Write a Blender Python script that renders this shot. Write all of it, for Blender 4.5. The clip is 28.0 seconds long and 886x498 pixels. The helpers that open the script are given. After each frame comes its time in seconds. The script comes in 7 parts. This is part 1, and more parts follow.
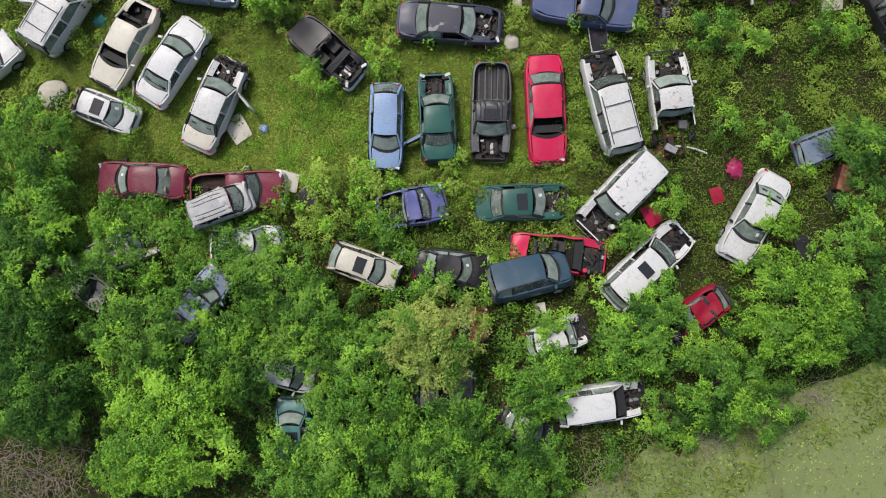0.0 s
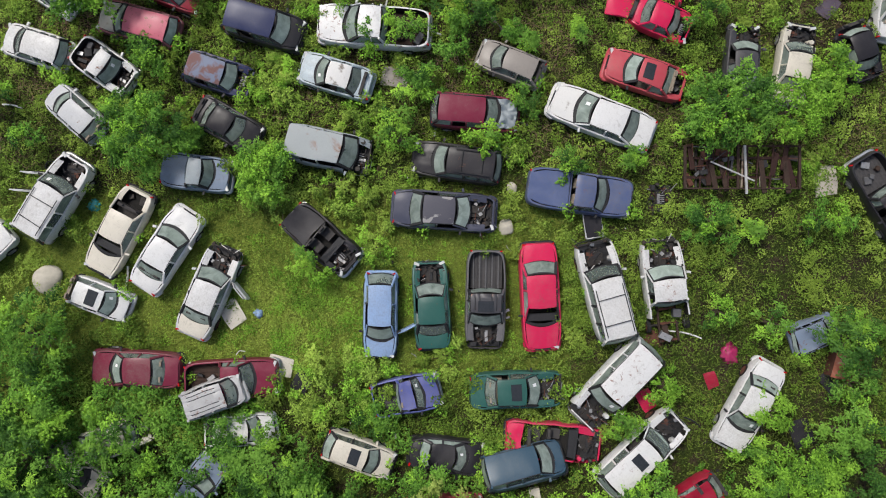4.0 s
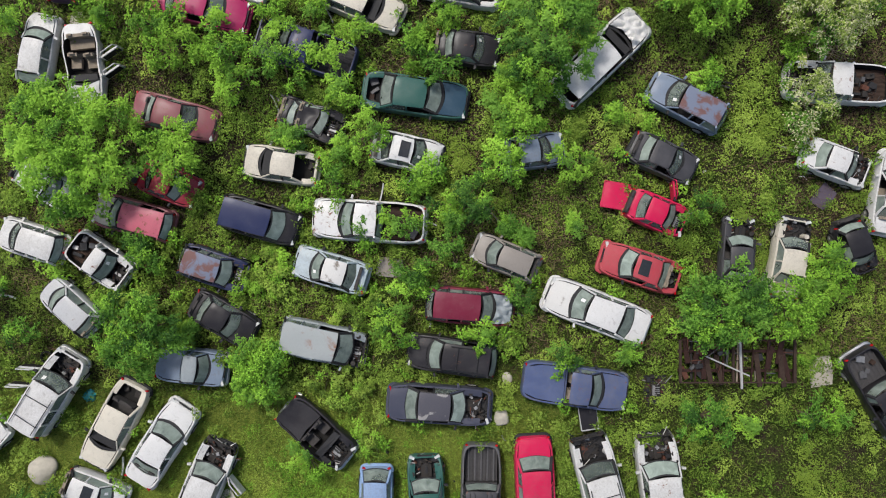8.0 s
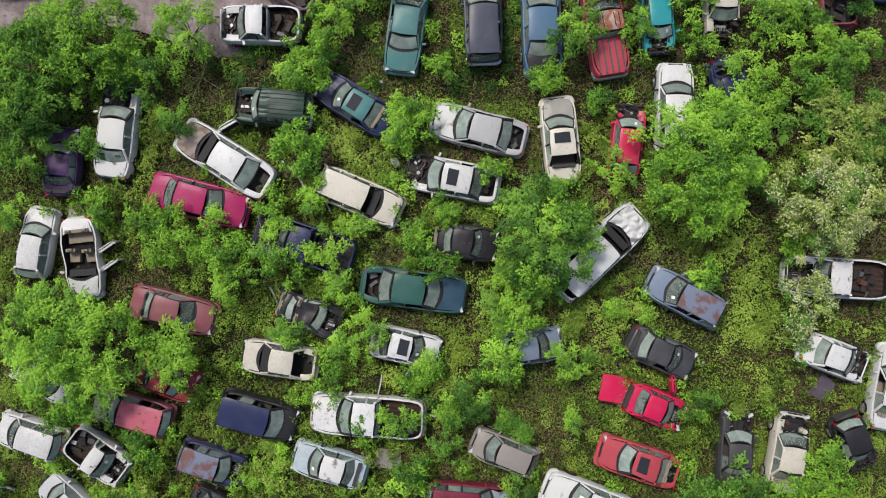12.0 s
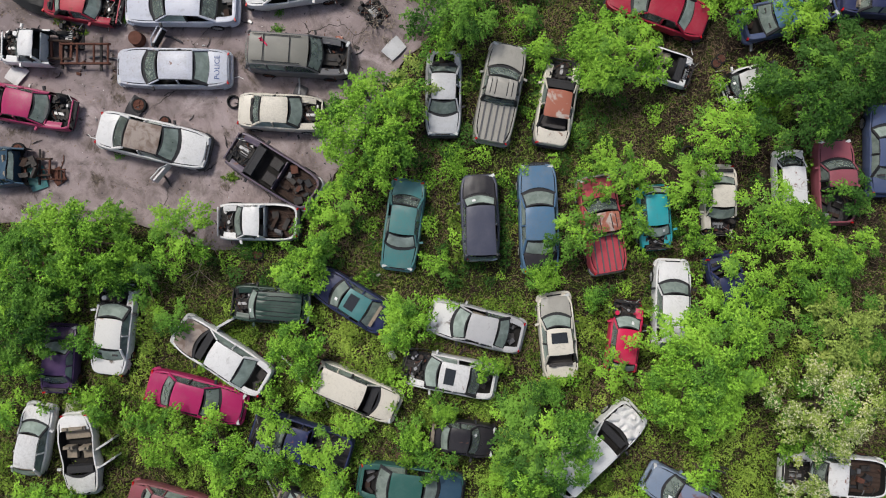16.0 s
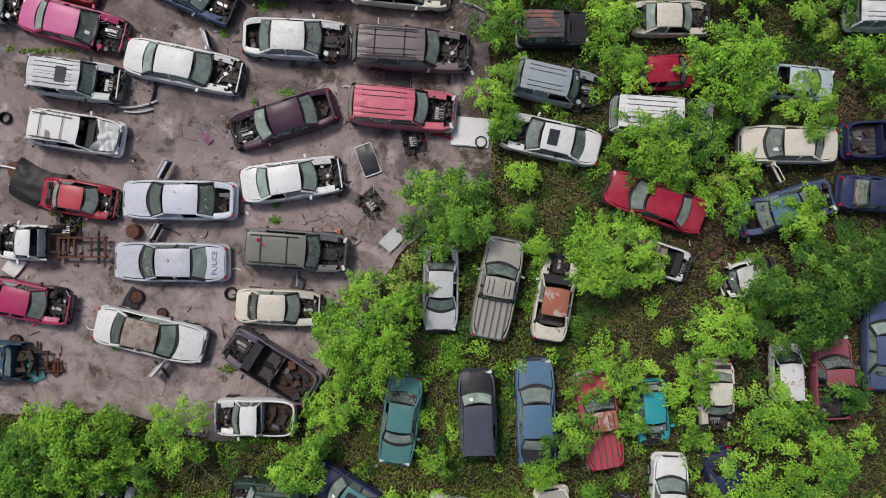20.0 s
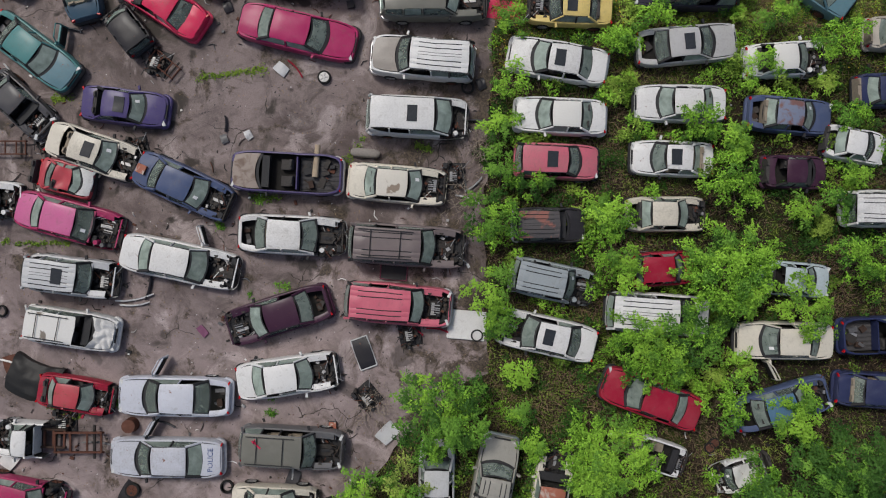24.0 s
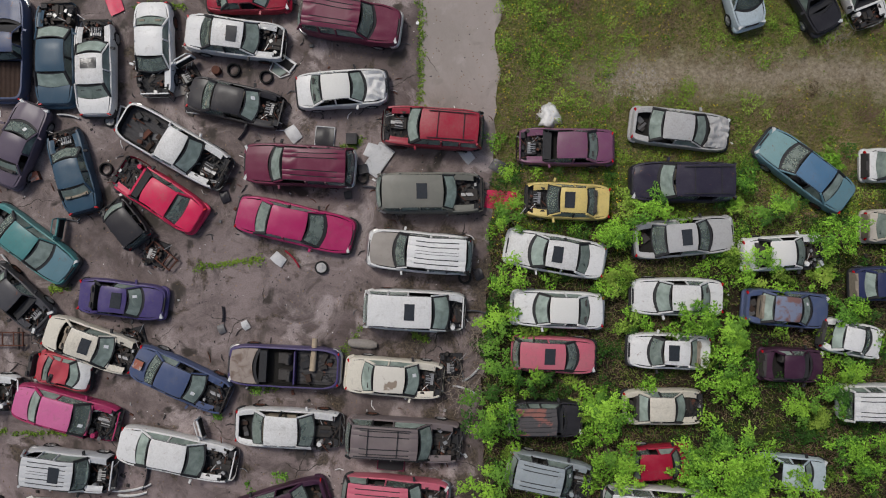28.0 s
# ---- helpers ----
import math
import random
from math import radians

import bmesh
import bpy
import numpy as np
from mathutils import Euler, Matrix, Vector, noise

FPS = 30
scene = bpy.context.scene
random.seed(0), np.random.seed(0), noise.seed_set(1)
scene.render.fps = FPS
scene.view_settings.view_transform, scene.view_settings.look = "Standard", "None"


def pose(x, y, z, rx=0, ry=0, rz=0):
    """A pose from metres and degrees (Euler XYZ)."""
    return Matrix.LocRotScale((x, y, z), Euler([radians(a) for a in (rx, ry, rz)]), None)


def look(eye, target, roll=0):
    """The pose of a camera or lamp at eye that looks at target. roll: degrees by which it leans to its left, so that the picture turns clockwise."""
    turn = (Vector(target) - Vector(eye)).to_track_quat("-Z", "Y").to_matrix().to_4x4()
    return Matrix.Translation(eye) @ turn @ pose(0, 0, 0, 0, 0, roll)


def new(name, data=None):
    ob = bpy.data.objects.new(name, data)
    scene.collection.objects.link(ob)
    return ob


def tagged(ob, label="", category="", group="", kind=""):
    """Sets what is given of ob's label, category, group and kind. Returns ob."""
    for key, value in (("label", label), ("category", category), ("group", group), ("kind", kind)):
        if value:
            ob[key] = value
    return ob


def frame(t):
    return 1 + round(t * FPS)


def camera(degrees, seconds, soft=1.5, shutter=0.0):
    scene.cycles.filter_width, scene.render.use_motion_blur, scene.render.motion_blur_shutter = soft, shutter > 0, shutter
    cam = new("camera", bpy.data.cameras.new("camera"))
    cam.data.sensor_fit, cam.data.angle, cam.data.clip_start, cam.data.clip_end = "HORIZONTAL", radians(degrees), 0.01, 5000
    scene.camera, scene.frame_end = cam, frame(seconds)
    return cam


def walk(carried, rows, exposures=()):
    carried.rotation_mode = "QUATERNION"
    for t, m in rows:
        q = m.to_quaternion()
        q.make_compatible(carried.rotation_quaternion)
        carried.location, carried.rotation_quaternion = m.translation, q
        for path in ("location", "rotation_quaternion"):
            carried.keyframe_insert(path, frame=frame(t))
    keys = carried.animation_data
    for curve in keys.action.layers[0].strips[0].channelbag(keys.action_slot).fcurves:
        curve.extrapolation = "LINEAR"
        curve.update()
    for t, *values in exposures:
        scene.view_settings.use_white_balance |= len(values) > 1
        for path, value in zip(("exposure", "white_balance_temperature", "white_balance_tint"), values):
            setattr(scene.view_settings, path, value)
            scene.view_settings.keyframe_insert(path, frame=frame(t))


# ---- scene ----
# ---------------------------------------------------------------- camera
SCALE = 0.0262                      # ground metres to one plan unit
EYE = 35.4                          # height of the drone over the yard
cam = camera(61.4, 28.0, 1.1)
PATH = [(0.0, 0.4, -25.6), (1.0, 2.8, 54.6), (2.0, 7.5, 137.8), (3.0, 9.0, 222.6), (3.5, 9.5, 265.2), (5.5, 13.8, 438.4),
        (6.5, 15.6, 524.2), (7.5, 17.5, 609.7), (8.5, 19.4, 695.4), (9.0, 19.3, 740.2), (9.5, 20.5, 784.9), (10.0, 20.7, 828.5),
        (10.5, 20.9, 868.3), (11.5, 21.3, 954.4), (12.5, 21.8, 1039.9), (14.5, 23.8, 1214.3), (15.5, 25.9, 1302.6), (16.5, 27.0, 1389.8),
        (17.5, 27.7, 1475.1), (18.5, 28.0, 1562.3), (19.0, 28.8, 1608.4), (19.5, 30.0, 1651.1), (20.0, 31.1, 1692.1), (21.0, 33.8, 1778.6),
        (21.5, 34.3, 1821.5), (23.5, 37.6, 1996.4), (24.5, 39.5, 2083.8), (25.5, 41.2, 2169.0), (26.5, 43.1, 2254.8), (27.5, 43.2, 2340.4),
        (28.0, 43.5, 2383.5)]
walk(cam, [(t, pose(u * SCALE, v * SCALE, EYE, 0, 0, 0)) for t, u, v in PATH], [(0.0, 0.22), (8.0, 0.17), (15.0, 0.16), (17.0, 0.09), (20.5, -0.03), (24.0, -0.22), (25.5, -0.23), (28.0, -0.23)])

# ---------------------------------------------------------------- light: bright overcast day
world = bpy.data.worlds.new("sky")
scene.world = world
world.use_nodes = True
wn = world.node_tree.nodes
sky = wn.new("ShaderNodeTexSky")
sky.sky_type, sky.sun_disc = "NISHITA", False
sky.sun_elevation, sky.sun_rotation = radians(58), radians(-40)
sky.air_density, sky.dust_density, sky.ozone_density = 1.0, 4.0, 1.0
wn["Background"].inputs[1].default_value = 0.105
world.node_tree.links.new(sky.outputs[0], wn["Background"].inputs[0])
sun = new("sun", bpy.data.lights.new("sun", "SUN"))
sun.data.energy, sun.data.angle, sun.data.color = 2.05, radians(11), (1.0, 0.97, 0.92)
sun.matrix_world = look((-19, 25, 50), (0, 0, 0))

# ---------------------------------------------------------------- materials
def rgb(v):
    return (*v, 1.0)


def base_mat(name):
    m = bpy.data.materials.new(name)
    m.use_nodes = True
    nt = m.node_tree
    nt.nodes["Principled BSDF"].inputs["Specular IOR Level"].default_value = 0.22
    return m, nt, nt.nodes["Principled BSDF"]


def coords(nt, spread=0.0):
    """Object coordinates, shifted for each object by its own random number."""
    tc = nt.nodes.new("ShaderNodeTexCoord")
    if not spread:
        return tc.outputs["Object"]
    oi = nt.nodes.new("ShaderNodeObjectInfo")
    ml = nt.nodes.new("ShaderNodeMath")
    ml.operation = "MULTIPLY"
    ml.inputs[1].default_value = spread
    nt.links.new(oi.outputs["Random"], ml.inputs[0])
    ad = nt.nodes.new("ShaderNodeVectorMath")
    ad.operation = "ADD"
    nt.links.new(tc.outputs["Object"], ad.inputs[0])
    nt.links.new(ml.outputs[0], ad.inputs[1])
    return ad.outputs[0]


def noise_tex(nt, vec, scale, detail=4.0, rough=0.55, distort=0.0):
    n = nt.nodes.new("ShaderNodeTexNoise")
    n.inputs["Scale"].default_value, n.inputs["Detail"].default_value = scale, detail
    n.inputs["Roughness"].default_value, n.inputs["Distortion"].default_value = rough, distort
    nt.links.new(vec, n.inputs["Vector"])
    return n.outputs["Fac"]


def ramp(nt, fac, a, b):
    """0 below a, 1 above b."""
    r = nt.nodes.new("ShaderNodeMapRange")
    r.interpolation_type = "SMOOTHSTEP"
    r.inputs["From Min"].default_value, r.inputs["From Max"].default_value = a, b
    nt.links.new(fac, r.inputs["Value"])
    return r.outputs[0]


def mix(nt, fac, a, b, kind="MIX"):
    m = nt.nodes.new("ShaderNodeMix")
    m.data_type, m.blend_type = "RGBA", kind
    for s, v in ((0, fac), (6, a), (7, b)):
        if isinstance(v, (int, float)):
            m.inputs[s].default_value = v
        elif isinstance(v, tuple):
            m.inputs[s].default_value = rgb(v)
        else:
            nt.links.new(v, m.inputs[s])
    return m.outputs[2]


def bump(nt, bs, fac, strength=0.3, dist=0.02):
    b = nt.nodes.new("ShaderNodeBump")
    b.inputs["Strength"].default_value, b.inputs["Distance"].default_value = strength, dist
    nt.links.new(fac, b.inputs["Height"])
    nt.links.new(b.outputs[0], bs.inputs["Normal"])


def value_map(nt, fac, lo, hi):
    r = nt.nodes.new("ShaderNodeMapRange")
    r.inputs["To Min"].default_value, r.inputs["To Max"].default_value = lo, hi
    nt.links.new(fac, r.inputs["Value"])
    return r.outputs[0]


RUST = (0.16, 0.055, 0.025)
MATS = {}


def paint(colour, rust=0.0, dirt=0.22):
    """Weathered car paint: dust film, streaks and, where asked for, rust breaking through."""
    key = ("paint", colour, rust, dirt)
    if key in MATS:
        return MATS[key]
    c = COLOURS[colour]
    film = 1.0 if max(c) > 0.13 else (0.35 if max(c) > 0.06 else 0.18)
    dirt *= film
    m, nt, bs = base_mat("paint_" + colour)
    v = coords(nt, 60.0)
    big, fine = noise_tex(nt, v, 1.1, 5, 0.6, 0.4), noise_tex(nt, v, 14, 4, 0.6)
    blot, speck = noise_tex(nt, v, 3.2, 9, 0.72, 0.9), noise_tex(nt, v, 38, 2, 0.5)
    pale = tuple(1.12 * x + 0.012 for x in c)
    col = mix(nt, ramp(nt, big, 0.42, 0.75), c, pale)
    dust = mix(nt, 0.5, ramp(nt, fine, 0.35, 0.8), ramp(nt, big, 0.3, 0.7))
    d = nt.nodes.new("ShaderNodeMath")
    d.operation = "MULTIPLY"
    d.inputs[1].default_value = dirt
    nt.links.new(dust, d.inputs[0])
    col = mix(nt, d.outputs[0], col, (0.15, 0.135, 0.11))
    col = mix(nt, value_map(nt, ramp(nt, blot, 0.52, 0.72), 0.0, 0.34 * film), col, (0.13, 0.115, 0.095))
    col = mix(nt, value_map(nt, ramp(nt, speck, 0.69, 0.75), 0.0, 0.40), col, (0.07, 0.06, 0.045))
    if rust:
        rn = noise_tex(nt, v, 3.4, 8, 0.7, 0.5)
        k = ramp(nt, rn, 0.68 - 0.15 * rust, 0.78 - 0.13 * rust)
        col = mix(nt, k, col, mix(nt, fine, RUST, (0.22, 0.11, 0.07)))
    nt.links.new(col, bs.inputs["Base Color"])
    nt.links.new(value_map(nt, big, 0.26, 0.50), bs.inputs["Roughness"])
    bs.inputs["Coat Weight"].default_value = 0.05
    bs.inputs["Coat Roughness"].default_value = 0.25
    bump(nt, bs, big, 0.12, 0.03)
    MATS[key] = m
    return m


def patch_paint(name, ground, patch, lo, hi, scale):
    """Paint with one kind of peeled or rusted patch over it."""
    m, nt, bs = base_mat("paint_" + name)
    v = coords(nt, 40.0)
    n, fine = noise_tex(nt, v, scale, 6, 0.55, 0.5), noise_tex(nt, v, 18, 4, 0.6)
    col = mix(nt, ramp(nt, n, lo, hi), ground, mix(nt, fine, patch, tuple(0.6 * x + 0.05 for x in patch)))
    col = mix(nt, value_map(nt, fine, 0.05, 0.3), col, (0.2, 0.17, 0.13))
    nt.links.new(col, bs.inputs["Base Color"])
    nt.links.new(value_map(nt, n, 0.4, 0.75), bs.inputs["Roughness"])
    bump(nt, bs, n, 0.15, 0.03)
    return m


COLOURS = dict(
    white=(0.66, 0.66, 0.65), cream=(0.62, 0.58, 0.49), beige=(0.46, 0.42, 0.36), silver=(0.50, 0.51, 0.52), steel=(0.29, 0.33, 0.35),
    black=(0.022, 0.021, 0.025), inkblack=(0.024, 0.021, 0.038), charcoal=(0.055, 0.055, 0.062), grey=(0.11, 0.11, 0.115),
    palegrey=(0.42, 0.42, 0.42), red=(0.60, 0.006, 0.075), crimson=(0.30, 0.006, 0.03), rose=(0.52, 0.12, 0.17), darkgreen=(0.022, 0.05, 0.038), fadedred=(0.44, 0.055, 0.075), maroon=(0.17, 0.014, 0.04),
    darkmaroon=(0.12, 0.012, 0.04), magenta=(0.36, 0.014, 0.10), pink=(0.55, 0.13, 0.29), skyblue=(0.26, 0.39, 0.62), paleblue=(0.44, 0.52, 0.56),
    royal=(0.09, 0.11, 0.34), blue=(0.075, 0.105, 0.22), navy=(0.022, 0.03, 0.085), navyblue=(0.06, 0.085, 0.17), navygrey=(0.055, 0.06, 0.09), navyteal=(0.03, 0.07, 0.11),
    greyblue=(0.18, 0.23, 0.31), steelblue=(0.07, 0.16, 0.27), steelteal=(0.10, 0.20, 0.24), teal=(0.06, 0.20, 0.20), turquoise=(0.02, 0.30, 0.33), green=(0.025, 0.10, 0.085),
    olive=(0.075, 0.095, 0.07), olivegrey=(0.15, 0.15, 0.13), plumbrown=(0.155, 0.125, 0.128), taupe=(0.31, 0.30, 0.265), brown=(0.27, 0.245, 0.22), violet=(0.055, 0.04, 0.15), purple=(0.06, 0.03, 0.09),
    aubergine=(0.045, 0.015, 0.035), plum=(0.17, 0.055, 0.12), plumgrey=(0.10, 0.08, 0.11), seafoam=(0.17, 0.30, 0.31), dullmaroon=(0.25, 0.07, 0.09), yellow=(0.62, 0.48, 0.16), policeblue=(0.50, 0.52, 0.58))
SAY = dict(taupe="grey-beige", plumbrown="dusty plum-brown", seafoam="pale teal", dullmaroon="faded maroon", cream="cream", navygrey="dark blue-grey", greyblue="faded grey-blue", steelblue="dull blue", steelteal="faded teal-blue", navyteal="dark teal",
           navyblue="navy blue", skyblue="light blue", paleblue="pale blue", palegrey="pale grey", fadedred="sun-faded red", inkblack="black", darkmaroon="dark maroon",
           olivegrey="olive grey", plumgrey="dull plum grey", policeblue="silver-blue", steel="steel grey", charcoal="charcoal grey", rose="faded pink", royal="violet-blue", darkgreen="dark green")


def simple(name, c, rough=0.6, metal=0.0, var=0.35, scale=9.0, bumpy=0.2):
    if name in MATS:
        return MATS[name]
    m, nt, bs = base_mat(name)
    v = coords(nt, 30.0)
    n = noise_tex(nt, v, scale, 5, 0.6)
    nt.links.new(mix(nt, n, tuple(x * (1 - var) for x in c), tuple(min(1, x * (1 + var)) for x in c)), bs.inputs["Base Color"])
    bs.inputs["Roughness"].default_value, bs.inputs["Metallic"].default_value = rough, metal
    bump(nt, bs, n, bumpy, 0.02)
    MATS[name] = m
    return m


INTERIOR = simple("dark_interior", (0.020, 0.019, 0.018), 0.9)
SEAT = simple("seat_cloth", (0.06, 0.056, 0.054), 0.95)
TANSEAT = simple("tan_cloth", (0.26, 0.22, 0.17), 0.95)
RUBBER = simple("rubber", (0.02, 0.02, 0.02), 0.85)
PLASTIC = simple("black_plastic", (0.028, 0.028, 0.03), 0.6)
ALLOY = simple("cast_alloy", (0.36, 0.36, 0.36), 0.5, 0.7)
CHROME = simple("dull_chrome", (0.55, 0.55, 0.55), 0.32, 0.9)
STEEL = simple("grey_steel", (0.12, 0.12, 0.125), 0.6, 0.4)
RUSTY = simple("rusty_iron", (0.105, 0.046, 0.032), 0.9, 0.0, 0.5, 6)
DARKIRON = simple("oily_iron", (0.04, 0.036, 0.033), 0.6, 0.2, 0.5, 8)
GREASE = simple("greasy_brown", (0.062, 0.048, 0.040), 0.7, 0.1, 0.5, 9)
BARK = simple("bark", (0.11, 0.085, 0.06), 0.95, 0, 0.4, 12, 0.6)
TWIG = simple("dead_twig", (0.30, 0.25, 0.20), 0.95, 0, 0.3, 12, 0.4)
REDLENS = simple("red_lens", (0.45, 0.01, 0.015), 0.25)
CLEARLENS = simple("clear_lens", (0.55, 0.56, 0.55), 0.18)
PAPER = simple("paper", (0.8, 0.8, 0.78), 0.8)
TARP = simple("black_tarp", (0.02, 0.02, 0.02), 0.5)
WOOD = simple("weathered_wood", (0.36, 0.29, 0.21), 0.85, 0, 0.35, 7)


def glass_mat():
    """Tinted car glass: thin film of dirt, its pale colour also painting sky glare."""
    m, nt, bs = base_mat("car_glass")
    v = coords(nt, 50.0)
    n = noise_tex(nt, v, 2.2, 5, 0.6, 0.5)
    nt.links.new(mix(nt, n, (0.17, 0.225, 0.195), (0.47, 0.55, 0.49)), bs.inputs["Base Color"])
    bs.inputs["Roughness"].default_value = 0.08
    tr = nt.nodes.new("ShaderNodeBsdfTransparent")
    tr.inputs[0].default_value = (0.66, 0.74, 0.71, 1)
    mx = nt.nodes.new("ShaderNodeMixShader")
    oi = nt.nodes.new("ShaderNodeObjectInfo")
    film = nt.nodes.new("ShaderNodeMath")
    film.operation, film.use_clamp = "ADD", True
    nt.links.new(value_map(nt, n, -0.10, 0.45), film.inputs[0])
    nt.links.new(value_map(nt, oi.outputs["Random"], 0.1, 0.7), film.inputs[1])
    nt.links.new(film.outputs[0], mx.inputs[0])
    nt.links.new(tr.outputs[0], mx.inputs[1])
    nt.links.new(bs.outputs[0], mx.inputs[2])
    nt.links.new(mx.outputs[0], nt.nodes["Material Output"].inputs[0])
    return m


GLASS = glass_mat()
SPECIAL = dict(
    rust=patch_paint("rust", (0.34, 0.10, 0.06), (0.55, 0.46, 0.40), 0.5, 0.62, 1.6),
    rustgrey=patch_paint("rustgrey", (0.30, 0.25, 0.22), (0.16, 0.10, 0.075), 0.42, 0.62, 2.2),
    rustspot=patch_paint("rustspot", (0.70, 0.70, 0.67), (0.33, 0.20, 0.12), 0.60, 0.64, 1.0),
    rustcream=patch_paint("rustcream", (0.66, 0.63, 0.56), (0.30, 0.23, 0.17), 0.60, 0.65, 1.0),
    ruststreak=patch_paint("ruststreak", (0.36, 0.40, 0.41), (0.33, 0.16, 0.10), 0.54, 0.68, 1.4),
    rustblue=patch_paint("rustblue", (0.16, 0.20, 0.30), (0.17, 0.06, 0.06), 0.46, 0.60, 1.8),
    rustblack=patch_paint("rustblack", (0.05, 0.05, 0.06), (0.28, 0.08, 0.06), 0.46, 0.54, 1.1),
    peel=patch_paint("peel", (0.72, 0.72, 0.70), (0.22, 0.19, 0.16), 0.56, 0.66, 1.6),
    peelnavy=patch_paint("peelnavy", (0.055, 0.06, 0.09), (0.36, 0.36, 0.36), 0.57, 0.61, 1.3))


def finish(colour, rust=0.0):
    return SPECIAL[colour] if colour in SPECIAL else paint(colour, rust)


def leaf_mat(name, dark, light, through_col):
    m, nt, bs = base_mat(name)
    dark, light = tuple(0.45 * q for q in dark), tuple(1.10 * q for q in light)
    ge = nt.nodes.new("ShaderNodeNewGeometry")
    n = noise_tex(nt, coords(nt, 20.0), 0.8, 3)
    drift = noise_tex(nt, coords(nt, 20.0), 0.33, 2)
    col = mix(nt, ge.outputs["Random Per Island"], dark, light)
    col = mix(nt, ramp(nt, n, 0.50, 0.85), col, dark)
    col = mix(nt, ramp(nt, drift, 0.42, 0.72), col, (light[0] * 1.12, light[1] * 1.0, light[2] * 1.1))
    oi = nt.nodes.new("ShaderNodeObjectInfo")
    col = mix(nt, value_map(nt, oi.outputs["Random"], 0.0, 0.30), col, tuple(0.8 * q for q in dark))
    nt.links.new(col, bs.inputs["Base Color"])
    bs.inputs["Roughness"].default_value = 0.55
    bs.inputs["Specular IOR Level"].default_value = 0.12
    tl = nt.nodes.new("ShaderNodeBsdfTranslucent")
    tl.inputs[0].default_value = rgb(through_col)
    mx = nt.nodes.new("ShaderNodeMixShader")
    mx.inputs[0].default_value = 0.12
    nt.links.new(bs.outputs[0], mx.inputs[1])
    nt.links.new(tl.outputs[0], mx.inputs[2])
    nt.links.new(mx.outputs[0], nt.nodes["Material Output"].inputs[0])
    return m


LEAF = dict(
    lime=leaf_mat("leaf_lime", (0.105, 0.26, 0.022), (0.325, 0.635, 0.066), (0.26, 0.56, 0.05)),
    mid=leaf_mat("leaf_green", (0.050, 0.165, 0.022), (0.195, 0.42, 0.055), (0.15, 0.40, 0.05)),
    dark=leaf_mat("leaf_dark", (0.022, 0.080, 0.014), (0.072, 0.185, 0.030), (0.06, 0.19, 0.025)),
    pale=leaf_mat("leaf_pale", (0.20, 0.33, 0.055), (0.44, 0.58, 0.13), (0.33, 0.48, 0.07)),
    yellow=leaf_mat("leaf_yellow", (0.125, 0.245, 0.026), (0.365, 0.56, 0.088), (0.28, 0.45, 0.045)),
    thin=leaf_mat("leaf_thin", (0.10, 0.15, 0.03), (0.20, 0.26, 0.05), (0.17, 0.24, 0.03)),
    weed=leaf_mat("leaf_weed", (0.050, 0.125, 0.017), (0.215, 0.345, 0.046), (0.17, 0.32, 0.025)),
    grass=leaf_mat("grass_blade", (0.11, 0.18, 0.025), (0.25, 0.35, 0.06), (0.20, 0.26, 0.03)),
    meadow=leaf_mat("meadow_blade", (0.22, 0.27, 0.05), (0.42, 0.43, 0.12), (0.30, 0.34, 0.05)),
    straw=leaf_mat("straw", (0.30, 0.22, 0.12), (0.42, 0.33, 0.20), (0.3, 0.24, 0.13)),
    lawn=leaf_mat("lawn_blade", (0.24, 0.42, 0.05), (0.38, 0.56, 0.085), (0.22, 0.38, 0.03)),
    petal=leaf_mat("petal", (0.80, 0.82, 0.50), (0.76, 0.78, 0.44), (0.5, 0.55, 0.28)),
    buttercup=leaf_mat("yellow_flower", (0.5, 0.42, 0.03), (0.65, 0.55, 0.05), (0.5, 0.4, 0.02)),
    dry=leaf_mat("dry_stalk", (0.14, 0.095, 0.055), (0.27, 0.20, 0.125), (0.2, 0.15, 0.08)))


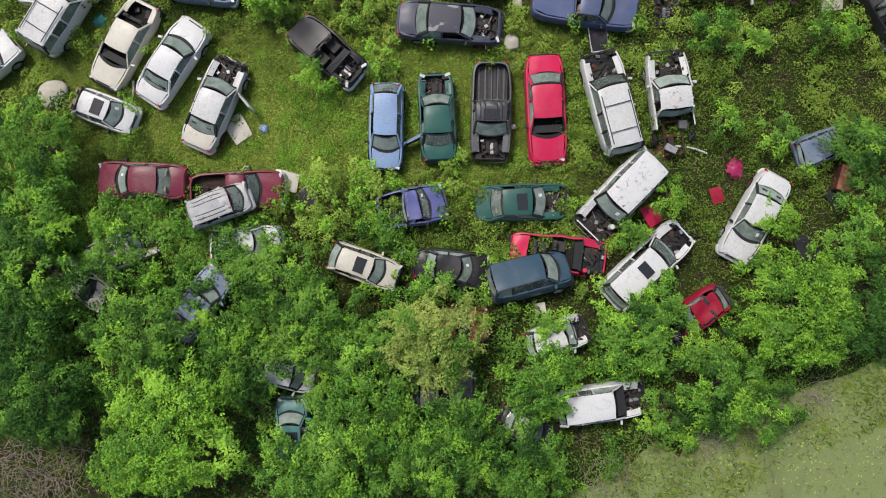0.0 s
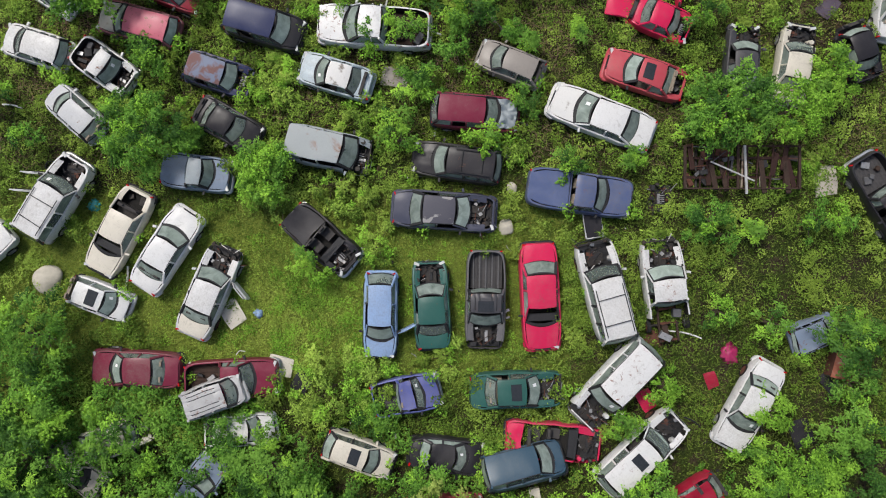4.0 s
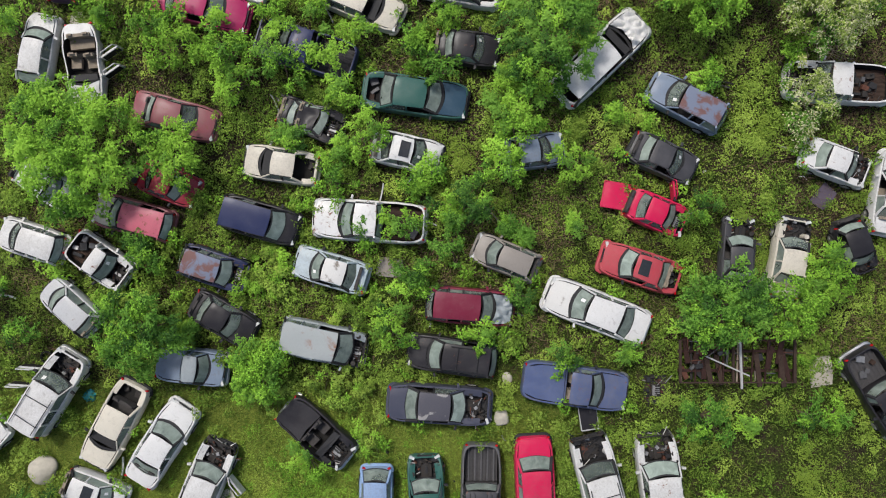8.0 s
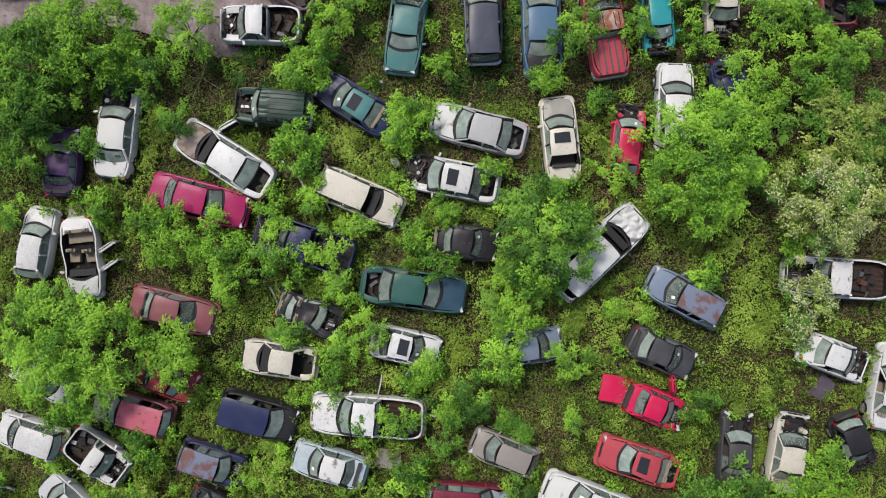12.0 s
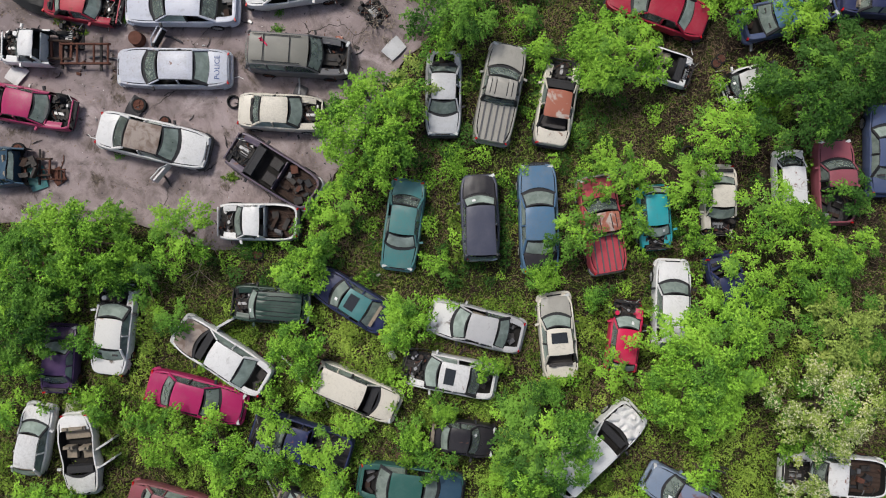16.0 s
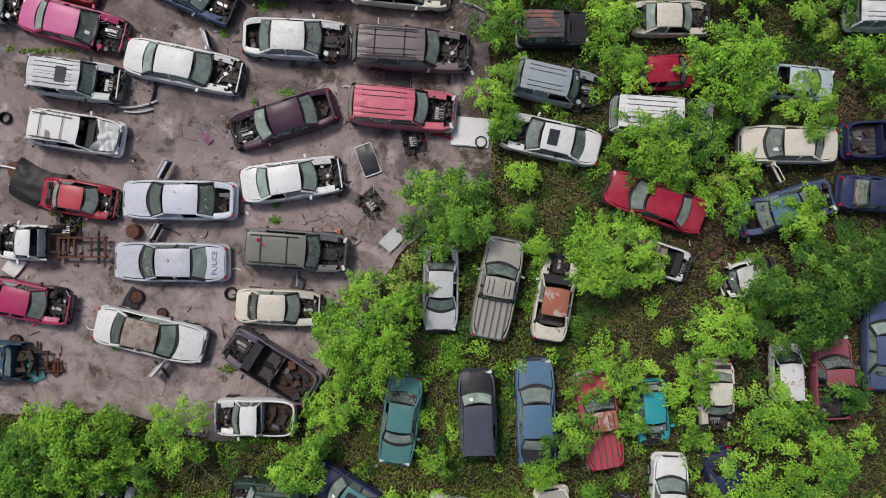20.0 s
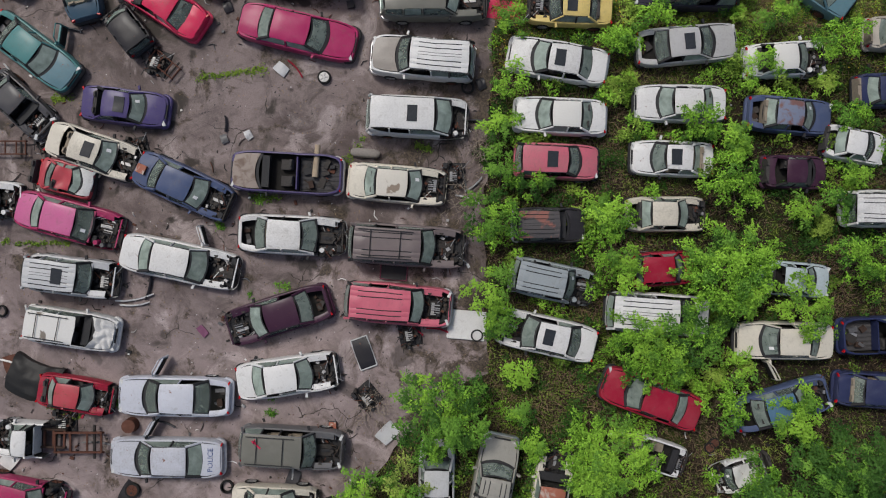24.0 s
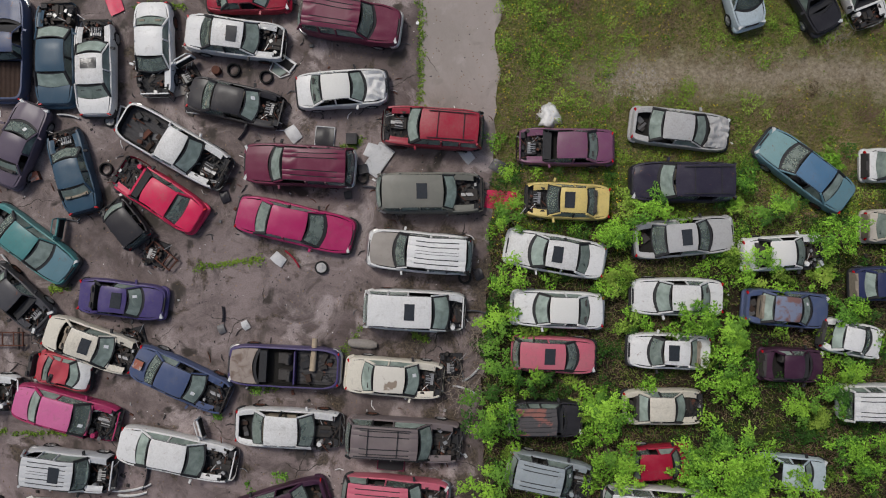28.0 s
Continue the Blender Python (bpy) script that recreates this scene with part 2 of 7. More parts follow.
def ground_mat():
    """Grass and weeds over dark soil, worn to dry dirt along the track across the far field."""
    m, nt, bs = base_mat("weedy_ground")
    v = coords(nt)
    big, mid, fine = noise_tex(nt, v, 0.16, 4, 0.6), noise_tex(nt, v, 1.3, 5, 0.65), ramp(nt, noise_tex(nt, v, 13, 6, 0.8, 1.2), 0.36, 0.64)
    grass = mix(nt, fine, (0.014, 0.028, 0.005), (0.085, 0.115, 0.020))
    thatch = mix(nt, fine, (0.028, 0.019, 0.011), (0.17, 0.125, 0.072))
    grass = mix(nt, ramp(nt, mid, 0.46, 0.66), grass, thatch)
    soil = mix(nt, fine, (0.012, 0.008, 0.006), (0.075, 0.053, 0.037))
    k = mix(nt, 0.55, big, mid)
    sx = nt.nodes.new("ShaderNodeSeparateXYZ")
    nt.links.new(v, sx.inputs[0])
    bare = mix(nt, ramp(nt, sx.outputs[1], 14.0, 24.0), ramp(nt, k, 0.48, 0.62), ramp(nt, k, 0.40, 0.53))
    clearing = mix(nt, ramp(nt, sx.outputs[0], 5.0, 8.0), mix(nt, ramp(nt, sx.outputs[1], 0.0, 3.0), (0.0, 0.0, 0.0), ramp(nt, sx.outputs[1], 12.0, 9.0)), (0.0, 0.0, 0.0))
    lush = mix(nt, clearing, bare, ramp(nt, k, 0.58, 0.74))
    green = mix(nt, clearing, grass, mix(nt, fine, (0.10, 0.15, 0.02), (0.30, 0.36, 0.06)))
    col = mix(nt, lush, green, soil)
    field = mix(nt, fine, (0.07, 0.085, 0.02), (0.33, 0.31, 0.11))
    field = mix(nt, ramp(nt, mid, 0.45, 0.65), field, mix(nt, fine, (0.10, 0.075, 0.04), (0.36, 0.27, 0.16)))
    col = mix(nt, ramp(nt, sx.outputs[1], 62.0, 67.0), col, field)
    grit = noise_tex(nt, v, 5.0, 7, 0.75)
    dirt = mix(nt, ramp(nt, grit, 0.35, 0.75), mix(nt, fine, (0.19, 0.15, 0.105), (0.42, 0.34, 0.235)), (0.60, 0.51, 0.38))
    def calc(op, a, b):
        n = nt.nodes.new("ShaderNodeMath")
        n.operation = op
        for i, q in enumerate((a, b)):
            if isinstance(q, (int, float)):
                n.inputs[i].default_value = q
            else:
                nt.links.new(q, n.inputs[i])
        return n.outputs[0]
    away = calc("ABSOLUTE", calc("SUBTRACT", sx.outputs[1], 70.7), 0.0)
    away = calc("ADD", away, calc("MULTIPLY", calc("SUBTRACT", mid, 0.5), 4.5))
    across = calc("MULTIPLY", ramp(nt, away, 1.7, 0.0), ramp(nt, noise_tex(nt, v, 0.45, 6, 0.7), 0.24, 0.46))
    east = ramp(nt, calc("ADD", sx.outputs[0], calc("MULTIPLY", calc("SUBTRACT", mid, 0.5), 6.0)), 4.0, 10.5)
    worn = calc("MULTIPLY", across, east)
    col = mix(nt, worn, col, dirt)
    nt.links.new(col, bs.inputs["Base Color"])
    bs.inputs["Roughness"].default_value = 0.95
    bump(nt, bs, fine, 0.8, 0.06)
    return m


def concrete_mat():
    """Old yard concrete: brownish stains at several sizes, oil, pale scuffs, hairline cracks."""
    m, nt, bs = base_mat("old_concrete")
    tc = nt.nodes.new("ShaderNodeNewGeometry")
    v = tc.outputs["Position"]
    big, mid, fine = noise_tex(nt, v, 0.20, 8, 0.68, 0.8), noise_tex(nt, v, 0.9, 8, 0.72, 0.6), noise_tex(nt, v, 22, 5, 0.75)
    col = mix(nt, ramp(nt, big, 0.34, 0.64), (0.100, 0.074, 0.073), (0.35, 0.28, 0.274))
    col = mix(nt, value_map(nt, ramp(nt, mid, 0.47, 0.70), 0.0, 0.8), col, (0.058, 0.047, 0.040))
    pale = noise_tex(nt, v, 0.42, 7, 0.62, 0.9)
    col = mix(nt, ramp(nt, pale, 0.54, 0.67), col, (0.49, 0.415, 0.408))
    oil = noise_tex(nt, v, 0.65, 4, 0.5, 0.4)
    col = mix(nt, ramp(nt, oil, 0.60, 0.68), col, (0.030, 0.025, 0.022))
    col = mix(nt, value_map(nt, ramp(nt, fine, 0.35, 0.7), 0.0, 0.5), col, (0.06, 0.05, 0.042))
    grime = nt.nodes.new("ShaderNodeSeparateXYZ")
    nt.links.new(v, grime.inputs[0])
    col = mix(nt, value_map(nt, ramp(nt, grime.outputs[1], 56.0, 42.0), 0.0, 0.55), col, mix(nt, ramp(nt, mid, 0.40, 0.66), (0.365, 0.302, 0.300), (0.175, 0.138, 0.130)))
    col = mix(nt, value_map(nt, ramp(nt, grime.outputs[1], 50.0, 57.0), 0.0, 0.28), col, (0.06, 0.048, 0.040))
    # earth and rotted leaves gathered on the slab, thickest along its weedy edge
    se = nt.nodes.new("ShaderNodeSeparateXYZ")
    nt.links.new(v, se.inputs[0])
    verge = mix(nt, ramp(nt, se.outputs[1], 62.0, 67.0), ramp(nt, se.outputs[0], -3.5, 2.5), (0.0, 0.0, 0.0))
    heap = nt.nodes.new("ShaderNodeMath")
    heap.operation = "ADD"
    nt.links.new(noise_tex(nt, v, 0.55, 8, 0.72, 0.5), heap.inputs[0])
    nt.links.new(value_map(nt, verge, -0.03, 0.09), heap.inputs[1])
    crumbs = ramp(nt, noise_tex(nt, v, 9, 7, 0.8), 0.38, 0.62)
    col = mix(nt, value_map(nt, ramp(nt, heap.outputs[0], 0.52, 0.62), 0.0, 0.9), col, mix(nt, crumbs, (0.018, 0.014, 0.010), (0.105, 0.080, 0.055)))
    # the slab poured later, paler, beyond the joint
    sp = nt.nodes.new("ShaderNodeSeparateXYZ")
    nt.links.new(v, sp.inputs[0])
    newer = mix(nt, ramp(nt, sp.outputs[0], 0.02, 0.12), (0.0, 0.0, 0.0), ramp(nt, sp.outputs[1], 66.0, 71.0))
    col = mix(nt, value_map(nt, newer, 0.0, 0.62), col, mix(nt, fine, (0.30, 0.265, 0.24), (0.46, 0.41, 0.37)))
    vo = nt.nodes.new("ShaderNodeTexVoronoi")
    vo.feature = "DISTANCE_TO_EDGE"
    vo.inputs["Scale"].default_value = 0.20
    warp = nt.nodes.new("ShaderNodeVectorMath")
    warp.operation = "ADD"
    nd = nt.nodes.new("ShaderNodeTexNoise")
    nd.inputs["Scale"].default_value, nd.inputs["Detail"].default_value = 0.9, 5
    nt.links.new(v, nd.inputs["Vector"])
    nt.links.new(v, warp.inputs[0])
    nt.links.new(nd.outputs["Color"], warp.inputs[1])
    nt.links.new(warp.outputs[0], vo.inputs["Vector"])
    gaps = noise_tex(nt, v, 0.3, 2)
    crack = mix(nt, ramp(nt, gaps, 0.52, 0.60), (0.0, 0.0, 0.0), ramp(nt, vo.outputs["Distance"], 0.005, 0.0012))
    col = mix(nt, crack, col, (0.03, 0.026, 0.02))
    nt.links.new(col, bs.inputs["Base Color"])
    nt.links.new(value_map(nt, mid, 0.9, 0.45), bs.inputs["Roughness"])
    bump(nt, bs, fine, 0.5, 0.012)
    return m


def pond_mat():
    m, nt, bs = base_mat("duckweed_water")
    v = coords(nt)
    big, fine = noise_tex(nt, v, 0.35, 5, 0.6, 0.5), noise_tex(nt, v, 9, 6, 0.7)
    col = mix(nt, fine, (0.13, 0.17, 0.055), (0.27, 0.31, 0.13))
    col = mix(nt, ramp(nt, big, 0.52, 0.72), col, (0.16, 0.19, 0.075))
    scum = noise_tex(nt, v, 2.1, 8, 0.75, 0.8)
    col = mix(nt, ramp(nt, scum, 0.54, 0.68), col, (0.095, 0.095, 0.05))
    spots = noise_tex(nt, v, 5.0, 3, 0.6)
    nt.links.new(mix(nt, ramp(nt, spots, 0.66, 0.70), col, (0.04, 0.042, 0.022)), bs.inputs["Base Color"])
    nt.links.new(value_map(nt, fine, 0.35, 0.8), bs.inputs["Roughness"])
    return m


# ---------------------------------------------------------------- mesh helpers
def mesh_of(name, verts, faces, mats, slots=None, smooth=True):
    me = bpy.data.meshes.new(name)
    me.from_pydata(verts, [], faces)
    for m in mats:
        me.materials.append(m)
    if slots:
        me.polygons.foreach_set("material_index", slots)
    if smooth:
        me.polygons.foreach_set("use_smooth", [True] * len(me.polygons))
        me.set_sharp_from_angle(angle=radians(38))
    return me


def piece(name, me, parent=None, m=None, label=""):
    ob = new(name, me)
    if parent is not None:
        ob.parent = parent
    if m is not None:
        ob.matrix_basis = m
    return tagged(ob, label)


def box_vf(cx, cy, cz, sx, sy, sz, verts, faces, turn=0.0):
    b = len(verts)
    c, s = math.cos(turn), math.sin(turn)
    for dz in (-0.5, 0.5):
        for dx, dy in ((-0.5, -0.5), (0.5, -0.5), (0.5, 0.5), (-0.5, 0.5)):
            x, y = dx * sx * (0.94 if dz > 0 else 1), dy * sy * (0.94 if dz > 0 else 1)
            verts.append((cx + c * x - s * y, cy + s * x + c * y, cz + dz * sz))
    faces += [tuple(b + i for i in f) for f in ((3, 2, 1, 0), (4, 5, 6, 7), (0, 1, 5, 4), (1, 2, 6, 5), (2, 3, 7, 6), (3, 0, 4, 7))]


def tube_vf(p, q, r0, r1, verts, faces, n=6, caps=True):
    """A tapered tube from p to q."""
    p, q = Vector(p), Vector(q)
    d = (q - p).normalized()
    a = d.orthogonal().normalized()
    e = d.cross(a)
    b = len(verts)
    for o, r in ((p, r0), (q, r1)):
        for i in range(n):
            t = 2 * math.pi * i / n
            verts.append(tuple(o + (a * math.cos(t) + e * math.sin(t)) * r))
    for i in range(n):
        j = (i + 1) % n
        faces.append((b + i, b + j, b + n + j, b + n + i))
    if caps:
        faces.append(tuple(b + n + i for i in range(n)))
        faces.append(tuple(b + i for i in reversed(range(n))))


def panel_vf(grid, drop=0.0):
    """A sheet over rows of points, with its rim turned down by drop."""
    rows, cols = len(grid), len(grid[0])
    verts = [tuple(p) for r in grid for p in r]
    faces = [(i * cols + j, (i + 1) * cols + j, (i + 1) * cols + j + 1, i * cols + j + 1) for i in range(rows - 1) for j in range(cols - 1)]
    if drop:
        rim = [j for j in range(cols)] + [i * cols + cols - 1 for i in range(1, rows)] + [(rows - 1) * cols + j for j in range(cols - 2, -1, -1)] + [i * cols for i in range(rows - 2, 0, -1)]
        b = len(verts)
        verts += [(verts[k][0], verts[k][1], verts[k][2] - drop) for k in rim]
        n = len(rim)
        faces += [(rim[i], rim[(i + 1) % n], b + (i + 1) % n, b + i) for i in range(n)]
    return verts, faces


# ---------------------------------------------------------------- ground, concrete yard, pond
def sheet(name, outline, z, thick, mat, label, category, bevel=0.0):
    bm = bmesh.new()
    f = bm.faces.new([bm.verts.new((x, y, z)) for x, y in outline])
    bmesh.ops.recalc_face_normals(bm, faces=[f])
    if f.normal.z < 0:
        f.normal_flip()
    if thick:
        ret = bmesh.ops.extrude_face_region(bm, geom=[f])
        bmesh.ops.translate(bm, verts=[v for v in ret["geom"] if isinstance(v, bmesh.types.BMVert)], vec=(0, 0, thick))
    bmesh.ops.recalc_face_normals(bm, faces=bm.faces)
    me = bpy.data.meshes.new(name)
    bm.to_mesh(me)
    bm.free()
    me.materials.append(mat)
    return tagged(new(name, me), label, category, "", "structure")


def ragged(outline, step, amount, seed):
    """The outline with its straight runs broken into uneven steps."""
    out = []
    for (x0, y0), (x1, y1) in zip(outline, outline[1:] + outline[:1]):
        d = math.hypot(x1 - x0, y1 - y0)
        k = max(1, int(d / step)) if d < 45 else 1
        for i in range(k):
            a = i / k
            n = noise.noise_vector(Vector((x0 + (x1 - x0) * a, y0 + (y1 - y0) * a, seed)) * 1.3) * amount
            out.append((x0 + (x1 - x0) * a + n.x, y0 + (y1 - y0) * a + n.y))
    return out


N = 110
gx = np.concatenate([np.array([-900.0, -300, -120, -60]), np.linspace(-34, 34, N), np.array([60.0, 120, 300, 900])])
gy = np.concatenate([np.array([-900.0, -300, -120, -50]), np.linspace(-22, 92, N + 60), np.array([120.0, 180, 400, 900])])
gv = []
for yy in gy:
    for xx in gx:
        near = abs(xx) < 34 and -22 < yy < 92
        gv.append((xx, yy, 0.05 * noise.noise(Vector((xx * 0.35, yy * 0.35, 0))) + 0.02 * noise.noise(Vector((xx * 1.7, yy * 1.7, 4))) - 0.03 if near else -0.03))
C = len(gx)
gf = [(i * C + j, i * C + j + 1, (i + 1) * C + j + 1, (i + 1) * C + j) for i in range(len(gy) - 1) for j in range(C - 1)]
tagged(new("ground", mesh_of("ground", gv, gf, [ground_mat()])), "weedy earth ground with grass and bare patches", "ground", "", "structure")
PAD = [(-40, 36.4), (-14.5, 36.6), (-10, 35.2), (-6.2, 36.2), (-3.6, 39.8), (-2.0, 43.0), (0.8, 46.2), (3.1, 47.6), (3.1, 58), (3.5, 66), (4.1, 80), (4.1, 110), (-40, 110)]
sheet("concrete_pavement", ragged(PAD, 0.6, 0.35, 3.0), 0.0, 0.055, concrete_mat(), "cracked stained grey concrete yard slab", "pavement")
POND = [(2.5, -13.6), (6.5, -12.0), (9.5, -10.4), (13, -9.6), (16.5, -7.6), (21, -6.0), (40, -3), (60, -30), (20, -60), (0, -40)]
sheet("pond_water", ragged(POND, 0.6, 0.8, 5.0), 0.0, 0.03, pond_mat(), "still pond covered in green duckweed", "water")


def inside(poly, x, y):
    """For arrays of points: which lie inside the polygon."""
    hit = np.zeros(len(x), bool)
    for (x0, y0), (x1, y1) in zip(poly, poly[1:] + poly[:1]):
        if y0 != y1:
            hit ^= ((y0 > y) != (y1 > y)) & (x < (x1 - x0) * (y - y0) / (y1 - y0) + x0)
    return hit


# ---------------------------------------------------------------- cars
# kind: width, height, belt, hood front z, windscreen base, roof front, roof rear, rear glass base (shares of the length), roof inset
KINDS = dict(
    sedan=(1.80, 1.40, 0.93, 0.76, 0.215, 0.092, -0.200, -0.315, 0.255),
    hatch=(1.70, 1.42, 0.93, 0.76, 0.235, 0.100, -0.360, -0.470, 0.245),
    suvlow=(1.80, 1.50, 0.98, 0.80, 0.220, 0.095, -0.425, -0.485, 0.225),
    suv=(1.88, 1.74, 1.10, 0.98, 0.205, 0.105, -0.445, -0.490, 0.205),
    van=(1.90, 1.76, 1.08, 0.86, 0.300, 0.150, -0.455, -0.490, 0.20),
    pickup=(1.88, 1.66, 1.05, 0.96, 0.215, 0.115, -0.065, -0.100, 0.215),
    cap=(1.66, 1.25, 0.80, 0.75, 0.330, 0.200, -0.440, -0.490, 0.16))
SPOKEN = dict(sedan="sedan", hatch="hatchback", suvlow="station wagon", suv="SUV", van="passenger van", pickup="pickup truck", cap="stripped car shell")
ENDS = [(0.0, 1.0), (0.12, 1.0), (0.22, 1.0), (0.30, 0.99), (0.37, 0.965), (0.42, 0.93), (0.455, 0.885), (0.48, 0.81), (0.493, 0.71), (0.5, 0.55)]


def half_width(u):
    u = min(abs(u), 0.5)
    for (a, p), (b, q) in zip(ENDS, ENDS[1:]):
        if u <= b:
            return p + (q - p) * (u - a) / (b - a)
    return 0.6


def bent(verts, rng_shift, amount):
    """Small dents and a slight twist, so that no shell is quite true."""
    out = []
    for x, y, z in verts:
        n = noise.noise_vector(Vector((x * 0.9, y * 0.9, z * 0.9)) + rng_shift) * amount
        f = noise.noise_vector(Vector((x * 2.7, y * 2.7, z * 2.7)) + rng_shift) * amount * 0.35
        out.append((x + n.x + f.x, y + n.y + f.y, z + (n.z + f.z) * min(1.0, z)))
    return out


def wheel_meshes():
    prof = [(0.0, 0.09), (0.20, 0.10), (0.25, 0.10), (0.315, 0.085), (0.325, 0.05), (0.325, -0.05), (0.315, -0.085), (0.24, -0.10), (0.22, -0.10)]
    n, verts, faces = 14, [], []
    ring = prof[2:]
    for i in range(n):
        t = 2 * math.pi * i / n
        verts += [(r * math.cos(t), y, r * math.sin(t)) for r, y in ring]
    k = len(ring)
    for i in range(n):
        a, b = i * k, ((i + 1) % n) * k
        faces += [(a + j, b + j, b + j + 1, a + j + 1) for j in range(k - 1)]
    tyre = mesh_of("tyre", verts, faces, [RUBBER])
    verts, faces = [], []
    tube_vf((0, -0.09, 0), (0, 0.075, 0), 0.235, 0.235, verts, faces, 14)
    tube_vf((0, 0.07, 0), (0, 0.10, 0), 0.07, 0.05, verts, faces, 10)
    for i in range(5):
        t = 2 * math.pi * i / 5
        tube_vf((0.05 * math.cos(t), 0.085, 0.05 * math.sin(t)), (0.21 * math.cos(t), 0.08, 0.21 * math.sin(t)), 0.03, 0.024, verts, faces, 5)
    return tyre, mesh_of("rim", verts, faces, [ALLOY]), mesh_of("rim_steel", verts, faces, [RUSTY])


TYRE, RIM, RIM_OLD = wheel_meshes()


def add_wheel(parent, m, old=False):
    w = piece("wheel", TYRE, parent, m)
    piece("rim", RIM_OLD if old else RIM, w)
    return w


def engine_meshes(count):
    """Bare engine bays: block, covers, hoses, battery, wiring."""
    out = []
    for k in range(count):
        r = random.Random(900 + k)
        verts, faces, slots = [], [], []

        def done(slot):
            slots.extend([slot] * (len(faces) - len(slots)))
        box_vf(0.05, 0, 0.44, 1.06, 1.20, 0.05, verts, faces)
        done(3)
        cx, cy, turn = r.uniform(-0.12, 0.16), r.uniform(-0.16, 0.16), r.choice((0, 1.57)) + r.uniform(-0.15, 0.15)
        box_vf(cx, cy, 0.58, 0.46, 0.60, 0.24, verts, faces, turn)
        done(0)
        for i in range(r.choice((1, 2))):
            box_vf(cx - 0.1 + 0.22 * i, cy, 0.73, 0.12, 0.46, 0.07, verts, faces, turn)
            done(r.choice((0, 1, 3)))
        for _ in range(34):
            box_vf(r.uniform(-0.5, 0.52), r.uniform(-0.62, 0.62), r.uniform(0.48, 0.72), r.uniform(0.04, 0.17), r.uniform(0.04, 0.17), r.uniform(0.05, 0.2), verts, faces, r.uniform(0, 3))
            done(r.choice((0, 0, 0, 2, 2, 2, 3, 3, 3, 4, 1, 5)))
        for i in range(5 if k in (1, 4) else 0):
            a = (cx - 0.16, cy - 0.22 + 0.088 * i, 0.80)
            tube_vf(a, (cx + 0.17, a[1] + r.uniform(-0.02, 0.02), 0.77), 0.024, 0.020, verts, faces, 6)
            done(r.choice((1, 1, 4)))
        box_vf(r.choice((-0.36, 0.36)), r.choice((-0.44, 0.44)), 0.70, 0.17, 0.25, 0.2, verts, faces)
        done(3)
        for _ in range(24):
            a = Vector((r.uniform(-0.5, 0.5), r.uniform(-0.6, 0.6), r.uniform(0.6, 0.82)))
            b = a + Vector((r.uniform(-0.35, 0.35), r.uniform(-0.45, 0.45), r.uniform(-0.12, 0.06)))
            tube_vf(a, b, 0.018, 0.018, verts, faces, 5)
            done(r.choice((3, 3, 3, 1, 2, 5)))
        for s in (-1, 1):
            tube_vf((r.uniform(-0.2, 0.0), s * 0.60, 0.5), (r.uniform(-0.2, 0.0), s * 0.60, 0.86), 0.09, 0.08, verts, faces, 10)
            done(r.choice((0, 3, 4)))
        out.append(mesh_of("engine", verts, faces, [DARKIRON, ALLOY, GREASE, PLASTIC, STEEL, RUSTY], slots, False))
    return out


ENGINES = engine_meshes(6)


def seat_mesh(wide, mat):
    verts, faces = [], []
    box_vf(0.08, 0, 0.56, 0.50, wide, 0.20, verts, faces)
    box_vf(-0.22, 0, 0.82, 0.16, wide * 0.94, 0.52, verts, faces)
    for y in ([0] if wide < 0.8 else [-0.36, 0.36]):
        box_vf(-0.25, y, 1.12, 0.09, 0.24, 0.14, verts, faces)
    return mesh_of("seat", verts, faces, [mat], None, False)


SEATS = [(seat_mesh(0.50, SEAT), seat_mesh(1.22, SEAT)), (seat_mesh(0.50, TANSEAT), seat_mesh(1.22, TANSEAT))]
CAR_COUNT = [0]
FOOT = []
SCALED = simple("scaly_rust", (0.05, 0.033, 0.026), 0.95, 0, 0.5, 5)
FLAT = simple("bed_floor", (0.06, 0.058, 0.06), 0.75)


def door_mesh(mat):
    verts, faces = [], []
    box_vf(-0.52, 0, 0.60, 1.02, 0.09, 0.58, verts, faces)
    b = len(faces)
    for p, q in (((0.0, 0, 0.88), (-0.28, 0, 1.30)), ((-0.28, 0, 1.30), (-0.90, 0, 1.32)), ((-0.90, 0, 1.32), (-1.0, 0, 0.88))):
        tube_vf(p, q, 0.028, 0.028, verts, faces, 5)
    box_vf(-0.52, 0.06, 0.62, 0.86, 0.05, 0.40, verts, faces)
    return mesh_of("door", verts, faces, [mat, INTERIOR], [0] * b + [0] * (len(faces) - b - 6) + [1] * 6, False)


